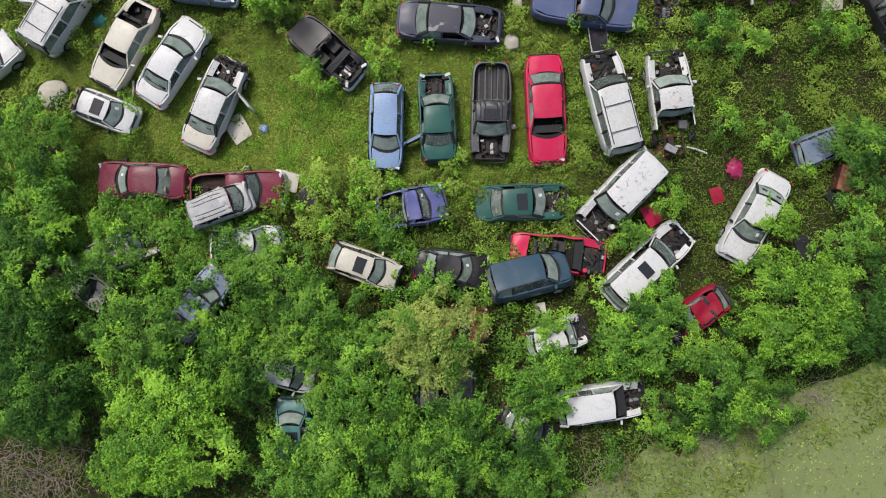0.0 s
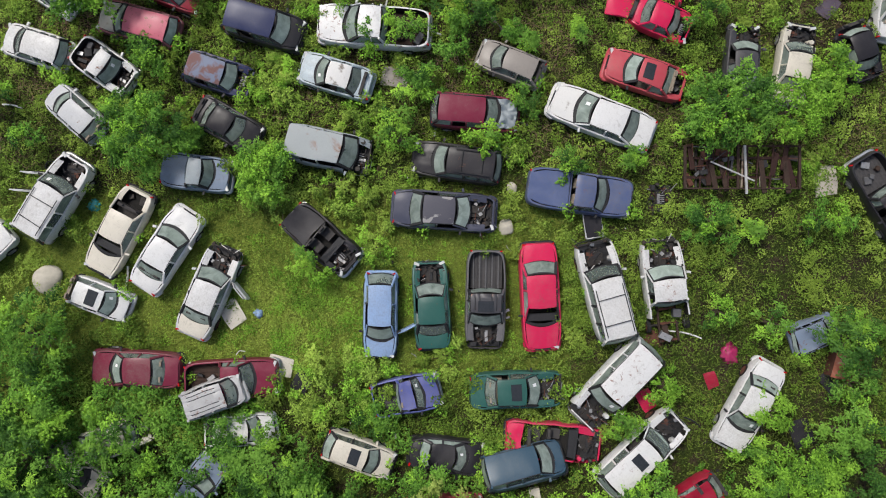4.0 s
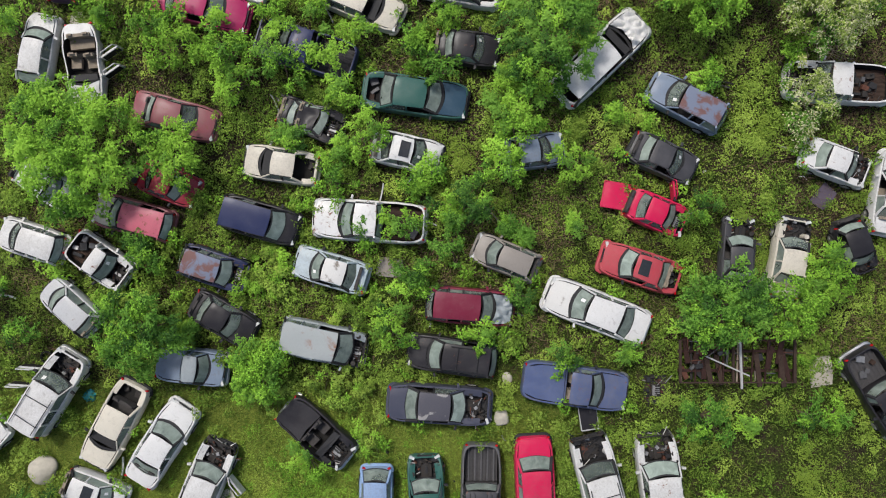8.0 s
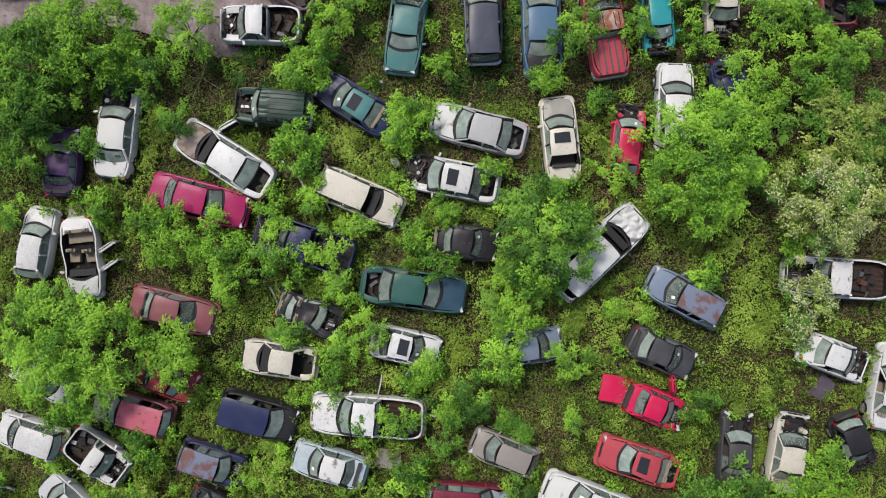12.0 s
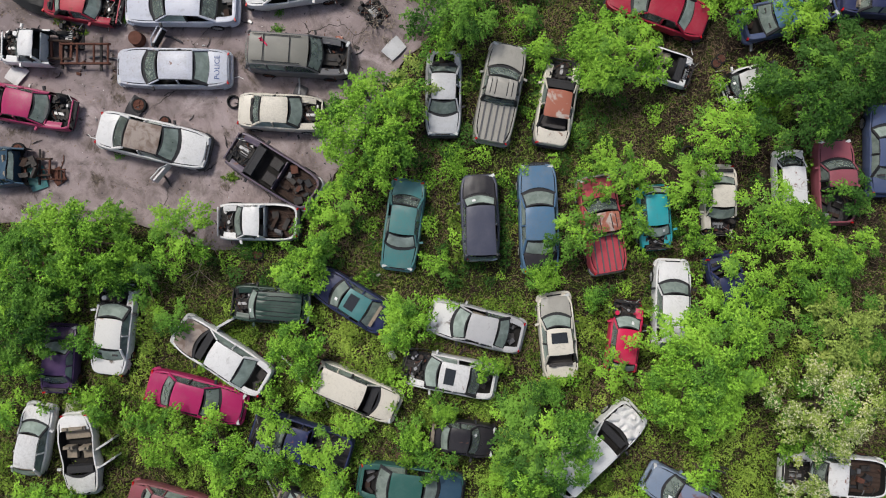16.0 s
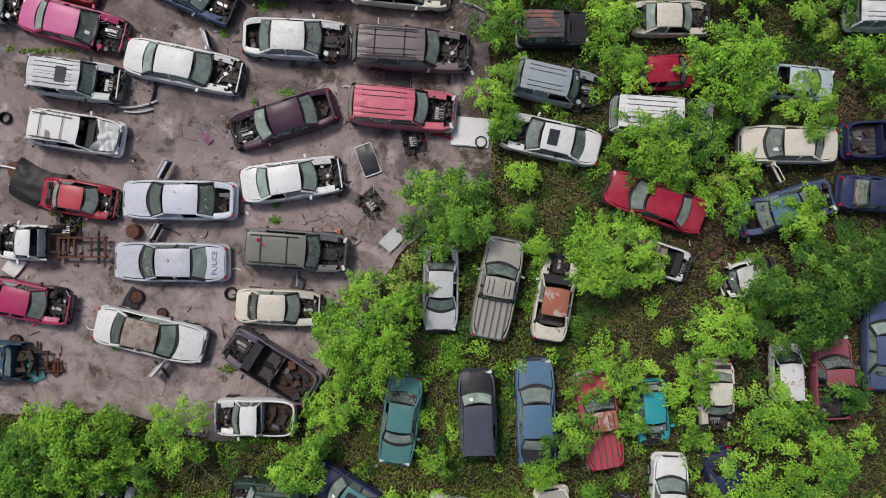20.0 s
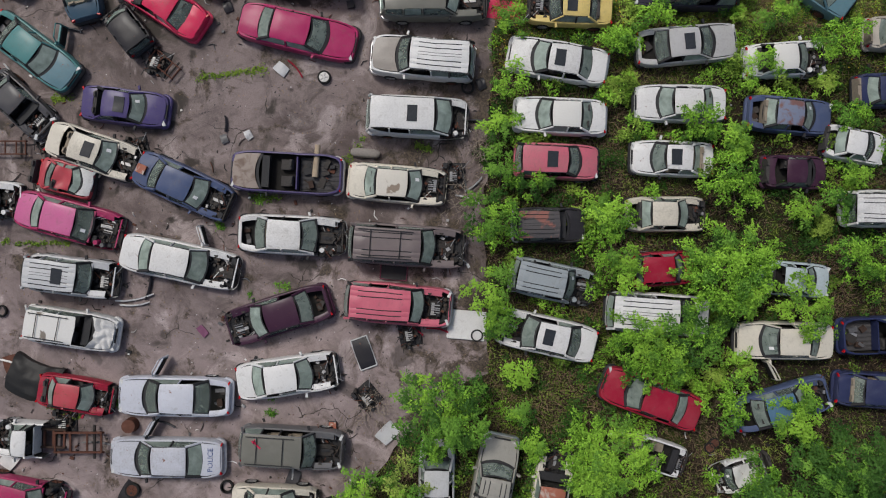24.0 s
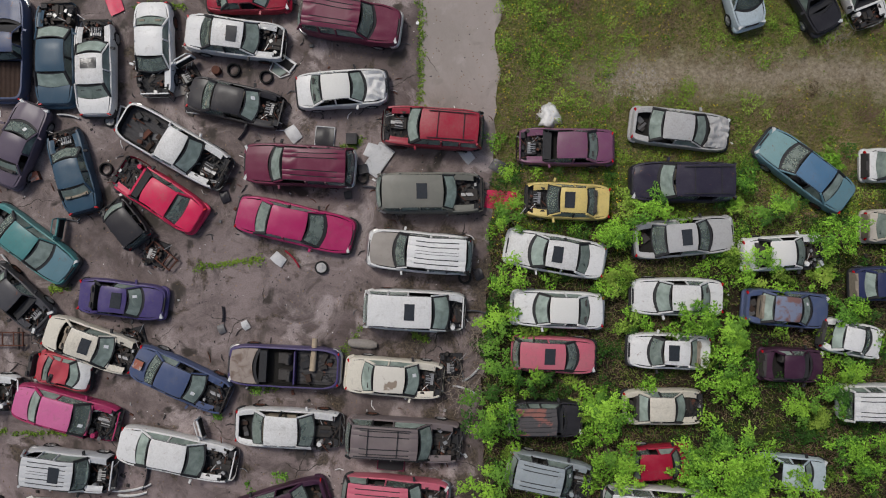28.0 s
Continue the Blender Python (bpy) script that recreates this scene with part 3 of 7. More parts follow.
def car(kind, x, y, heading, length, colour, flags="", hoodc="", roof="", trunkc="", place="among weeds"):
    CAR_COUNT[0] += 1
    FOOT.append((x, y, radians(heading), length / 2, KINDS[kind][0] / 2, "weedy" in flags or "crush" in flags))
    r = random.Random(CAR_COUNT[0] * 7 + 3)
    has = set(flags.split())
    W, H, zb, zn, wf, rf, rr, rb, inset = KINDS[kind]
    L = length - 0.13
    W *= min(1.04, max(0.9, (L / 4.6) ** 0.35))
    crush = "crush" in has
    if crush:
        H *= 0.80
    amount = 0.12 if crush else r.uniform(0.015, 0.05)
    shift = Vector((r.uniform(0, 90), r.uniform(0, 90), r.uniform(0, 90)))
    rust = 0.8 if "rusty" in has else (r.choice((0.2, 0.35, 0.5)) if r.random() < 0.5 else 0.0)
    grime = r.choice((0.12, 0.22, 0.36, 0.5))
    body_mat = paint(colour, rust, grime)
    bare = "nowheel" in has or r.random() < 0.3 or crush
    # what the label says
    state = []
    if crush:
        state.append("crushed")
    if "hood" in has:
        state.append("hood missing")
    if "trunk" in has:
        state.append("open boot")
    if "noroof" in has:
        state.append("roof cut off")
    if "door_l" in has or "door_r" in has:
        state.append("open door")
    if "rusty" in has or "rust" in roof:
        state.append("rust patches")
    if "sun" in has and len(state) < 2:
        state.append("a sunroof")
    if not state:
        state.append("dusty glass")
    label = "%s %s with %s, %s" % (SAY.get(colour, colour), SPOKEN[kind], " and ".join(state[:2]), place)
    if len(label.split()) > 12:
        label = "%s %s with %s, %s" % (SAY.get(colour, colour), SPOKEN[kind], state[0], place)
    root = tagged(new("car" if kind != "pickup" else "pickup_truck", None), label, "car" if kind != "pickup" else "pickup truck", "junked cars in the yard")
    z0 = -0.14 if bare else 0.0
    if "high" in has:
        z0 = 0.75
    lean = (r.uniform(-1.4, 1.4), r.uniform(-1.4, 1.4)) if not crush else (r.uniform(-4, 4), r.uniform(-3, 3))
    if "tilt" in has:
        lean, z0 = (-24.0, 2.0), 0.15
    root.matrix_basis = pose(x, y, z0, lean[0], lean[1], heading)

    def add(name, verts, faces, mat, label="", slots=None, smooth=True, extra=1.0, parent=None):
        mats = list(mat) if isinstance(mat, (list, tuple)) else [mat]
        return piece(name, mesh_of(name, bent(verts, shift, amount * extra), faces, mats, slots, smooth), parent or root, None, label)

    def shoulder(u):
        if kind == "pickup" and u < rb:
            return zb - 0.02
        if u > wf:
            k = (u - wf) / (0.5 - wf)
            return zb + (zn - zb) * (0.25 * k + 0.75 * k * k)
        if u < rb:
            k = (rb - u) / (0.5 + rb + 1e-6)
            return zb + 0.03 - 0.10 * k * k
        return zb

    # the shell: rings from sill to shoulder, and down again inside
    us = [u for u, _ in ENDS]
    line = [(u, 1) for u in reversed(us)] + [(-u, 1) for u in us[1:]]
    line = line + [(u, -s) for u, s in reversed(line)]
    n = len(line)
    torn = "hood" in has and r.random() < 0.75
    cut = r.choice((0.40, 0.435, 0.435, 0.46))
    stripped = r.choice((-1, 1)) if "hood" in has and r.random() < 0.22 else 0
    verts, faces, slots = [], [], []
    rings = ((0.07, 0.22, 0), (0.0, 0.44, 0), (0.012, 0.62, 1), (0.055, 0.0, 2), (0.09, 0.012, 2), (0.125, 0.010, 2), (0.14, 0.42, 0))
    for off, z, mode in rings:
        for u, s in line:
            hw = half_width(u) * W / 2 - off
            top = shoulder(u)
            zz = z if mode == 0 else (top - 0.16 if mode == 1 else top + z)
            verts.append((u * (L - 2 * off * (1 if abs(u) > 0.4 else 0)), s * max(hw, 0.05), zz))
    for k in range(len(rings) - 1):
        for i in range(n):
            j = (i + 1) % n
            ui, si = line[i]
            uj, sj = line[j]
            if "nobed" in has and max(ui, uj) <= rb - 0.02:
                continue
            if torn and k >= 1 and min(ui, uj) > cut:
                continue
            if stripped and k >= 1 and si == sj == stripped and min(ui, uj) >= 0.22:
                continue
            faces.append((k * n + j, k * n + i, (k + 1) * n + i, (k + 1) * n + j))
            slots.append(1 if k >= 5 else 0)
    faces.append(tuple(6 * n + i for i in range(n) if "nobed" not in has or line[i][0] > rb - 0.03))
    slots.append(1)
    add("body", verts, faces, [body_mat, INTERIOR], "", slots)

    def cover(u0, u1, name, mat, rows=7, cols=9, bow=0.0, rise=0.045, label="", hollow=0.0, dent=0.0):
        grid = []
        for i in range(rows):
            u = u0 + (u1 - u0) * i / (rows - 1)
            row = []
            for j in range(cols):
                v = 2 * j / (cols - 1) - 1
                uu = u - bow * v * v * (i / (rows - 1)) + hollow * (1 - v * v) / L * (1 - i / (rows - 1) if hollow > 0 else i / (rows - 1))
                hw = half_width(uu) * W / 2 - 0.165
                crease = 0.020 * (1 - min(1.0, abs(abs(v) - 0.55) / 0.12))
                row.append((uu * L, v * hw, shoulder(uu) + 0.012 + rise * (1 - v * v) + max(0, crease)))
            grid.append(row)
        vs, fs = panel_vf(grid, 0.05)
        if dent:
            vs = [(q[0] - dent * abs(q[2] - zb) * 0.5, q[1], q[2] + dent * abs(noise.noise(Vector(q) * 2.6 + shift)) * 2) for q in vs]
        return add(name, vs, fs, mat, label)

    # hood or bare engine
    if "hood" not in has:
        scuttle = []
        for k in (0.0, 1.0):
            scuttle.append([(wf * L + 0.18 * (1 - v * v) - 0.03 + 0.13 * k, v * (W / 2 - 0.17), zb + 0.012 - 0.03 * k) for v in (1, 0.6, 0.2, -0.2, -0.6, -1)])
        vs, fs = panel_vf(scuttle, 0.02)
        add("cowl", vs, fs, PLASTIC)
        cover(wf + 0.018, 0.480, "hood", finish(hoodc, rust) if hoodc else body_mat, 8 if "crumple" not in has else 15, 13 if "crumple" not in has else 21, 0.02, 0.045, "", 0.22, 0.20 if "crumple" in has else 0.0)
    else:
        eng = ENGINES[r.randrange(6)]
        bay = (0.49 - wf) * L
        piece("engine", eng, root, pose((wf + 0.49) / 2 * L, 0, -0.02, 0, 0, r.choice((0, 180))) @ Matrix.Diagonal((bay / 1.12, W / 1.55, 1.0, 1.0)), "greasy exposed engine with hoses")
        for s in (-1, 1):
            if r.random() < 0.8:
                vs, fs = [], []
                tube_vf(((wf + 0.075) * L, s * (W / 2 - 0.29), 0.45), ((wf + 0.075) * L, s * (W / 2 - 0.27), zb - 0.07), 0.15, 0.11, vs, fs, 12)
                add("strut_tower", vs, fs, body_mat if r.random() < 0.65 else DARKIRON)
        for s in (-1, 1):
            if s != stripped:
                vs, fs = panel_vf([[(u * L, s * (half_width(u) * W / 2 - 0.13 - q), shoulder(u) - 0.02 - 0.25 * q * (q > 0.1)) for q in (0.0, 0.09, 0.17, 0.25)] for u in (wf + 0.02, wf + 0.09, wf + 0.16, 0.40)])
                add("fender_apron", vs, fs if s < 0 else [f[::-1] for f in fs], body_mat)
        vs, fs = [], []
        box_vf(0.470 * L, 0, shoulder(0.47) - 0.03, 0.06, W * 0.76, 0.05, vs, fs)
        add("radiator_support", vs, fs, body_mat if r.random() < 0.5 else DARKIRON, "", None, False)
        vs, fs = [], []
        box_vf((wf + 0.012) * L, 0, zb - 0.05, 0.10, W * 0.82, 0.10, vs, fs)
        add("cowl", vs, fs, body_mat if r.random() < 0.4 else PLASTIC, "", None, False)
    # rear deck or pickup bed
    if kind == "pickup":
        if "nobed" not in has:
            grid = []
            for i in range(2):
                xx = (-0.483 + (rb + 0.465) * i) * L
                row = []
                for j in range(29):
                    v = 2 * j / 28 - 1
                    row.append((xx, v * (W / 2 - 0.19), 0.60 + (0.025 if j % 4 in (1, 2) else 0.0)))
                grid.append(row)
            vs, fs = panel_vf(grid)
            add("bed_floor", vs, fs, SCALED if "rusty" in has or r.random() < 0.2 else FLAT, "", None, False)
            if "cover" in has:
                cover(-0.485, rb - 0.01, "bed_cover", finish(colour) if colour != "brown" else FLAT, 4, 9, 0, 0.02)
            if "ribs" in has:
                for j in range(5):
                    vs, fs = [], []
                    box_vf((-0.485 + rb) / 2 * L, (j - 2) * W * 0.155, zb + 0.055 if "cover" in has else 0.66, (rb + 0.47) * L, 0.06, 0.05, vs, fs)
                    add("bed_rib", vs, fs, STEEL, "", None, False)
        if "nobed" in has:
            for s in (-1, 1):
                vs, fs = [], []
                box_vf((rb - 0.46) / 2 * L, s * 0.42, 0.46, (rb + 0.48) * L, 0.10, 0.13, vs, fs)
                add("chassis_rail", vs, fs, SCALED, "", None, False)
            for k in (0.15, 0.5, 0.92):
                vs, fs = [], []
                box_vf((rb + (-0.47 - rb) * k) * L, 0, 0.47, 0.10, 0.78, 0.09, vs, fs)
                add("cross_member", vs, fs, RUSTY, "", None, False)
            vs, fs = [], []
            tube_vf((-0.30 * L, -0.85, 0.325), (-0.30 * L, 0.85, 0.325), 0.06, 0.06, vs, fs, 8)
            add("rear_axle", vs, fs, DARKIRON)
        vs, fs = [], []
        box_vf((rb + 0.004) * L, 0, (zb + 0.45) / 2, 0.06, W - 0.36, zb - 0.40, vs, fs)
        add("cab_back", vs, fs, body_mat, "", None, False)
        if "junk" in has:
            for _ in range(19):
                q = r.random()
                vs, fs = [], []
                px, py, pz = r.uniform(-0.45, rb - 0.05) * L, r.uniform(-0.62, 0.62), r.uniform(0.62, 0.82) - (0.19 if "nobed" in has else 0.0)
                if q < 0.6:
                    box_vf(px, py, pz, r.uniform(0.12, 0.6), r.uniform(0.1, 0.36), r.uniform(0.06, 0.24), vs, fs, r.uniform(0, 3))
                else:
                    tube_vf((px, py, pz), (px + r.uniform(-0.4, 0.4), py + r.uniform(-0.3, 0.3), pz + r.uniform(0, 0.15)), 0.03, 0.025, vs, fs, 6)
                add("scrap", vs, fs, r.choice((DARKIRON, DARKIRON, PLASTIC, PLASTIC, SCALED, RUSTY, STEEL)), "", None, False)
        elif r.random() < 0.55 and "cover" not in has:
            for _ in range(r.randint(3, 7)):
                vs, fs = [], []
                box_vf(r.uniform(-0.42, rb - 0.08) * L, r.uniform(-0.45, 0.45), 0.70, r.uniform(0.15, 0.6), r.uniform(0.1, 0.4), r.uniform(0.1, 0.3), vs, fs, r.uniform(0, 3))
                add("scrap", vs, fs, r.choice((SCALED, DARKIRON, DARKIRON, STEEL, PLASTIC, ALLOY)), "", None, False)
    elif rb > -0.47:
        if "trunk" not in has:
            lid = cover(-0.480, rb + 0.008, "trunk_lid", finish(trunkc or colour, rust), 6, 9, 0.0, 0.045, "", -0.14)
            if "police" in has:
                letters(lid, (-0.40 * L, 0.0, shoulder(-0.4) + 0.075))
        else:
            for _ in range(4):
                vs, fs = [], []
                box_vf(r.uniform(-0.43, rb - 0.06) * L, r.uniform(-0.5, 0.5), 0.50, r.uniform(0.1, 0.5), r.uniform(0.1, 0.4), 0.14, vs, fs, r.uniform(0, 3))
                add("boot_scrap", vs, fs, r.choice((SCALED, SEAT, DARKIRON, STEEL)), "", None, False)
            for s in (-1, 1):
                vs, fs = panel_vf([[(u * L, s * (half_width(u) * W / 2 - 0.12 - q), shoulder(u) - 0.012 - 0.2 * q * (q > 0.1)) for q in (0.0, 0.09, 0.20)] for u in (-0.472, -0.43, -0.37, rb + 0.005)])
                add("deck_flange", vs, fs if s > 0 else [f[::-1] for f in fs], body_mat)
            vs, fs = [], []
            box_vf(-0.470 * L, 0, shoulder(-0.47) - 0.03, 0.11, W * 0.70, 0.05, vs, fs)
            add("rear_panel", vs, fs, body_mat, "", None, False)
    # cabin
    hb, hr = W / 2 - 0.13, W / 2 - inset
    fwd, back = 0.20, 0.12

    def glass(name, ub, ut, bow, label=""):
        """A bowed pane in a black rubber seal."""
        grid, cuts = [], (-1, -0.925, -0.6, -0.2, 0.2, 0.6, 0.925, 1)
        for k in (0.0, 0.09, 0.36, 0.64, 0.90, 1.0):
            row = []
            for v in cuts:
                hw = (hb + (hr - 0.03 - hb) * k) * 0.97
                z = zb - 0.01 + (H - 0.05 - zb) * (k + 0.12 * k * (1 - k))
                row.append(((ub + (ut - ub) * k) * L + bow * (1 - v * v) * (1 - 0.4 * k), v * hw, z))
            grid.append(row if bow > 0 else row[::-1])
        vs, fs = panel_vf(grid)
        rim = [1 if i in (0, 4) or j in (0, 6) else 0 for i in range(5) for j in range(7)]
        pane = add(name, vs, [f[::-1] for f in fs], [GLASS, PLASTIC], label, rim)
        if name == "windshield" and r.random() < 0.22:
            v0, k0 = r.choice((-0.45, 0.3, 0.4)), r.uniform(0.3, 0.5)

            def on_glass(v, k):
                z = zb - 0.01 + (H - 0.05 - zb) * (k + 0.12 * k * (1 - k))
                return ((ub + (ut - ub) * k) * L + bow * (1 - v * v) * (1 - 0.4 * k) + 0.02, v * (hb + (hr - 0.03 - hb) * k) * 0.97, z + 0.035)
            vs, fs = panel_vf([[on_glass(v0 + a, k0 + b) for a in (0, 0.11, 0.22)] for b in (0, 0.14, 0.28)])
            add("paper_sticker", vs, [f[::-1] for f in fs], PAPER, "white paper sheet", None, True, 1.0, pane)
        return pane

    if "noroof" not in has:
        if r.random() < 0.92 and "noglass" not in has:
            glass("windshield", wf, rf + 0.005, fwd)
        if r.random() < 0.92 and "noglass" not in has:
            glass("rear_window", rb, rr - 0.005, -back)
        cuts = (-1, -0.955, -0.8, -0.5, -0.25, 0, 0.25, 0.5, 0.8, 0.955, 1)
        if "ribs" in has:
            cuts = (-1, -0.955, -0.72, -0.69, -0.66, -0.41, -0.38, -0.35, -0.1, -0.07, 0.07, 0.1, 0.35, 0.38, 0.41, 0.66, 0.69, 0.72, 0.955, 1)
            cuts = tuple(v for v in cuts if abs(v) not in (0.07, 0.1)) if r.random() < 0.5 else cuts
        wide = len(cuts) - 1
        grid = []
        for i in range(9):
            k = i / 8
            row = []
            for j, v in enumerate(cuts):
                end = 0.5 * (1 - v * v) * (0.10 if k > 0.5 else -0.05) * (1 if i in (0, 8) else abs(2 * k - 1) ** 3)
                ripple = -0.02 if abs(v) in (0.69, 0.38) and 1 <= i <= 7 else 0.0
                row.append(((rr + (rf - rr) * k) * L + end, v * hr * (1 - 0.03 * k), H - 0.055 * v * v * v * v - 0.05 * (2 * k - 1) ** 4 + ripple - (0.18 * (1 - v * v) * math.sin(k * 3.1) * 0.6 if crush else 0)))
            grid.append(row)
        vs, fs = panel_vf(grid, 0.035)
        # black drip edges; on ribbed roofs also dirt and shade coloured into the grooves
        drip_groove_shade = [1 if f < 8 * wide and (f % wide in (0, wide - 1) or ("ribs" in has and 0 < f // wide < 7 and cuts[f % wide + 1] - cuts[f % wide] < 0.035)) else 0 for f in range(len(fs))]
        top = add("roof", vs, fs, [finish(roof, rust) if roof else body_mat, PLASTIC if r.random() < 0.7 or "ribs" in has else body_mat], "", drip_groove_shade)
        if "sun" in has:
            c = (rr + (rf - rr) * 0.66) * L
            vs, fs = panel_vf([[(c + a * 0.24, b * 0.36, H + 0.022) for b in (-1, -0.5, 0, 0.5, 1)] for a in (-1, -0.5, 0, 0.5, 1)], 0.05)
            add("sunroof", vs, fs, simple("sunroof_glass", (0.03, 0.034, 0.04), 0.15), "dark glass sunroof", None, True, 1.0, top)
        if "rack" in has:
            for s in (-1, 1):
                vs, fs = [], []
                tube_vf((rr * L + 0.15, s * hr * 0.82, H + 0.05), (rf * L - 0.3, s * hr * 0.82, H + 0.05), 0.022, 0.022, vs, fs, 6)
                add("roof_rail", vs, fs, PLASTIC, "", None, True, 1.0, top)
            for k in (0.25, 0.7):
                xx = (rr + (rf - rr) * k) * L
                vs, fs = [], []
                tube_vf((xx, -hr * 0.82, H + 0.06), (xx, hr * 0.82, H + 0.06), 0.02, 0.02, vs, fs, 6)
                add("cross_bar", vs, fs, PLASTIC, "", None, True, 1.0, top)
        # pillars and side glass
        mids = [rf - 0.02 - (rf - rr) * k for k in ((0.48,) if kind in ("sedan", "hatch", "pickup") else (0.34, 0.66))]
        for s in (-1, 1):
            posts = [(wf, rf, hb, 0.042), (rb, rr, hb, 0.065)] + [(u, u, hb + 0.01, 0.045) for u in mids]
            for u, v, h, t in posts:
                vs, fs = [], []
                tube_vf((u * L, s * h, zb), (v * L, s * hr, H - 0.06), t, t * 0.9, vs, fs, 6)
                add("pillar", vs, fs, body_mat if r.random() < 0.7 else PLASTIC)
        for s in (-1, 1):
            stops = [wf - 0.02] + mids + [rb + 0.02]
            tops = [rf - 0.01] + mids + [rr + 0.01]
            for a in range(len(stops) - 1):
                if r.random() < 0.22 or kind == "cap":
                    continue
                g = []
                for k in (0.0, 0.5, 1.0):
                    yy = s * (hb + (hr - hb) * k)
                    zz = zb + (H - 0.07 - zb) * k
                    g.append([((stops[a + 1] + (tops[a + 1] - stops[a + 1]) * k + 0.012) * L, yy, zz), ((stops[a] + (tops[a] - stops[a]) * k - 0.012) * L, yy, zz)])
                vs, fs = panel_vf(g)
                add("side_window", vs, fs if s < 0 else [f[::-1] for f in fs], GLASS)
    # inside
    vs, fs = [], []
    box_vf((wf - 0.03) * L, 0, zb - 0.13, 0.36, W - 0.40, 0.22, vs, fs)
    add("dashboard", vs, fs, PLASTIC, "", None, False)
    front, bench = SEATS[0 if r.random() < 0.7 else 1]
    at = (wf + rf) / 2 * L - 0.72 if kind != "pickup" else (rb * L + 0.42)
    dz = zb - 0.93
    for s in (-1, 1):
        if kind != "cap" and r.random() < 0.9:
            piece("front_seat", front, root, pose(at, s * 0.38, dz, 0, r.uniform(-6, 6), r.uniform(-5, 5)))
    if kind not in ("pickup", "cap") and r.random() < 0.85:
        piece("rear_seat", bench, root, pose(at - 0.92, 0, dz))
    # bumpers, lamps, mirrors
    for end, name in ((1, "front_bumper"), (-1, "rear_bumper")):
        if "nobed" in has and end < 0:
            continue
        if r.random() < (0.25 if "hood" in has and end > 0 else 0.08) or (torn and end > 0):
            continue
        arc = [(u, s) for u, s in ([(e, 1) for e in us if e >= 0.42] + [(e, -1) for e in reversed(us) if e >= 0.42])]
        g = []
        for off, z in ((0.0, 0.34), (0.07, 0.38), (0.085, 0.54), (0.03, 0.60), (-0.02, 0.605)):
            g.append([(end * (u * L + off), s * end * (half_width(u) * W / 2 + off * 0.5), z) for u, s in arc])
        vs, fs = panel_vf(g)
        add(name, vs, fs, CHROME if kind in ("pickup", "suv") and r.random() < 0.6 else (PLASTIC if r.random() < 0.35 else body_mat))
    if not torn and kind != "cap":
        vs, fs = [], []
        box_vf(0.487 * L, 0, zn - 0.03, 0.06, W * 0.42, 0.09, vs, fs)
        add("grille", vs, fs, PLASTIC, "", None, False)
    for s in (-1, 1):
        if r.random() < 0.75 and not torn:
            vs, fs = [], []
            box_vf(0.470 * L, s * W * 0.335, zn - 0.025, 0.13, 0.27, 0.12, vs, fs, -s * 0.42)
            add("headlight", vs, fs, CLEARLENS, "", None, False)
        if r.random() < 0.85 and "nobed" not in has:
            vs, fs = [], []
            box_vf(-0.480 * L, s * W * 0.335, zb - 0.12, 0.07, 0.24, 0.13, vs, fs, s * 0.42)
            add("taillight", vs, fs, REDLENS, "red lens", None, False)
        if r.random() < 0.7 and kind != "cap":
            vs, fs = [], []
            box_vf((wf - 0.05) * L, s * (W / 2 + 0.07), zb + 0.04, 0.10, 0.19, 0.12, vs, fs, s * 0.25)
            add("mirror", vs, fs, body_mat if r.random() < 0.5 else PLASTIC, "", None, False)
        side = "door_l" if s > 0 else "door_r"
        if side in has:
            for u in ((wf - 0.03, wf - 0.26) if "doors" in has else (wf - 0.03,)):
                piece("door", door_mesh(body_mat), root, pose(u * L, s * (W / 2 + 0.02), 0.05, 0, 0, -s * 62 if s > 0 else 62))
    if not bare and kind != "cap":
        for u in (0.30, -0.30):
            for s in (-1, 1):
                if r.random() < 0.85:
                    add_wheel(root, pose(u * L, s * (W / 2 - 0.075), 0.325, 0, 0, 0 if s > 0 else 180), r.random() < 0.4)
    return root


def letters(parent, place):
    """The word on the boot lid of the old patrol car."""
    cu = bpy.data.curves.new("lettering", "FONT")
    cu.body, cu.size, cu.extrude, cu.align_x, cu.align_y = "POLICE", 0.34, 0.002, "CENTER", "CENTER"
    cu.materials.append(simple("blue_letters", (0.05, 0.08, 0.22), 0.5))
    ob = new("lettering", cu)
    ob.parent = parent
    ob.matrix_basis = pose(*place, 0, 0, -90)
    return tagged(ob, "dark blue capital letters")

# ---------------------------------------------------------------- the cars, row by row from the pond to the far end
PADDED = "on bare concrete"
GRASSY = "in rough grass"
car("hatch", -6.96, -9.09, 91, 3.11, "teal", "sun")
car("sedan", 3.85, -9.09, -25, 2.96, "black", "crush", roof="peel")
car("suvlow", 7.39, -7.81, 8, 4.40, "white", "hood")
car("pickup", -0.76, -7.09, 0, 4.52, "grey")
car("hatch", -7.24, -6.45, -13, 2.82, "white")
car("hatch", 5.40, -4.78, 17, 3.08, "white", "crush hood", hoodc="rust")
car("sedan", 0.16, -4.25, 2, 3.98, "fadedred")
car("hatch", 11.94, -3.57, -145, 2.91, "crimson", "hood crush")
car("sedan", -11.31, -3.18, 55, 3.93, "greyblue")
car("van", 4.08, -2.25, 14, 3.92, "navyteal", "tilt")
car("sedan", -16.85, -2.23, -35, 3.19, "beige", "crush")
car("sedan", 0.42, -1.53, -6, 3.71, "black", "crush")
car("hatch", -3.64, -1.47, -20, 3.45, "cream", "sun")
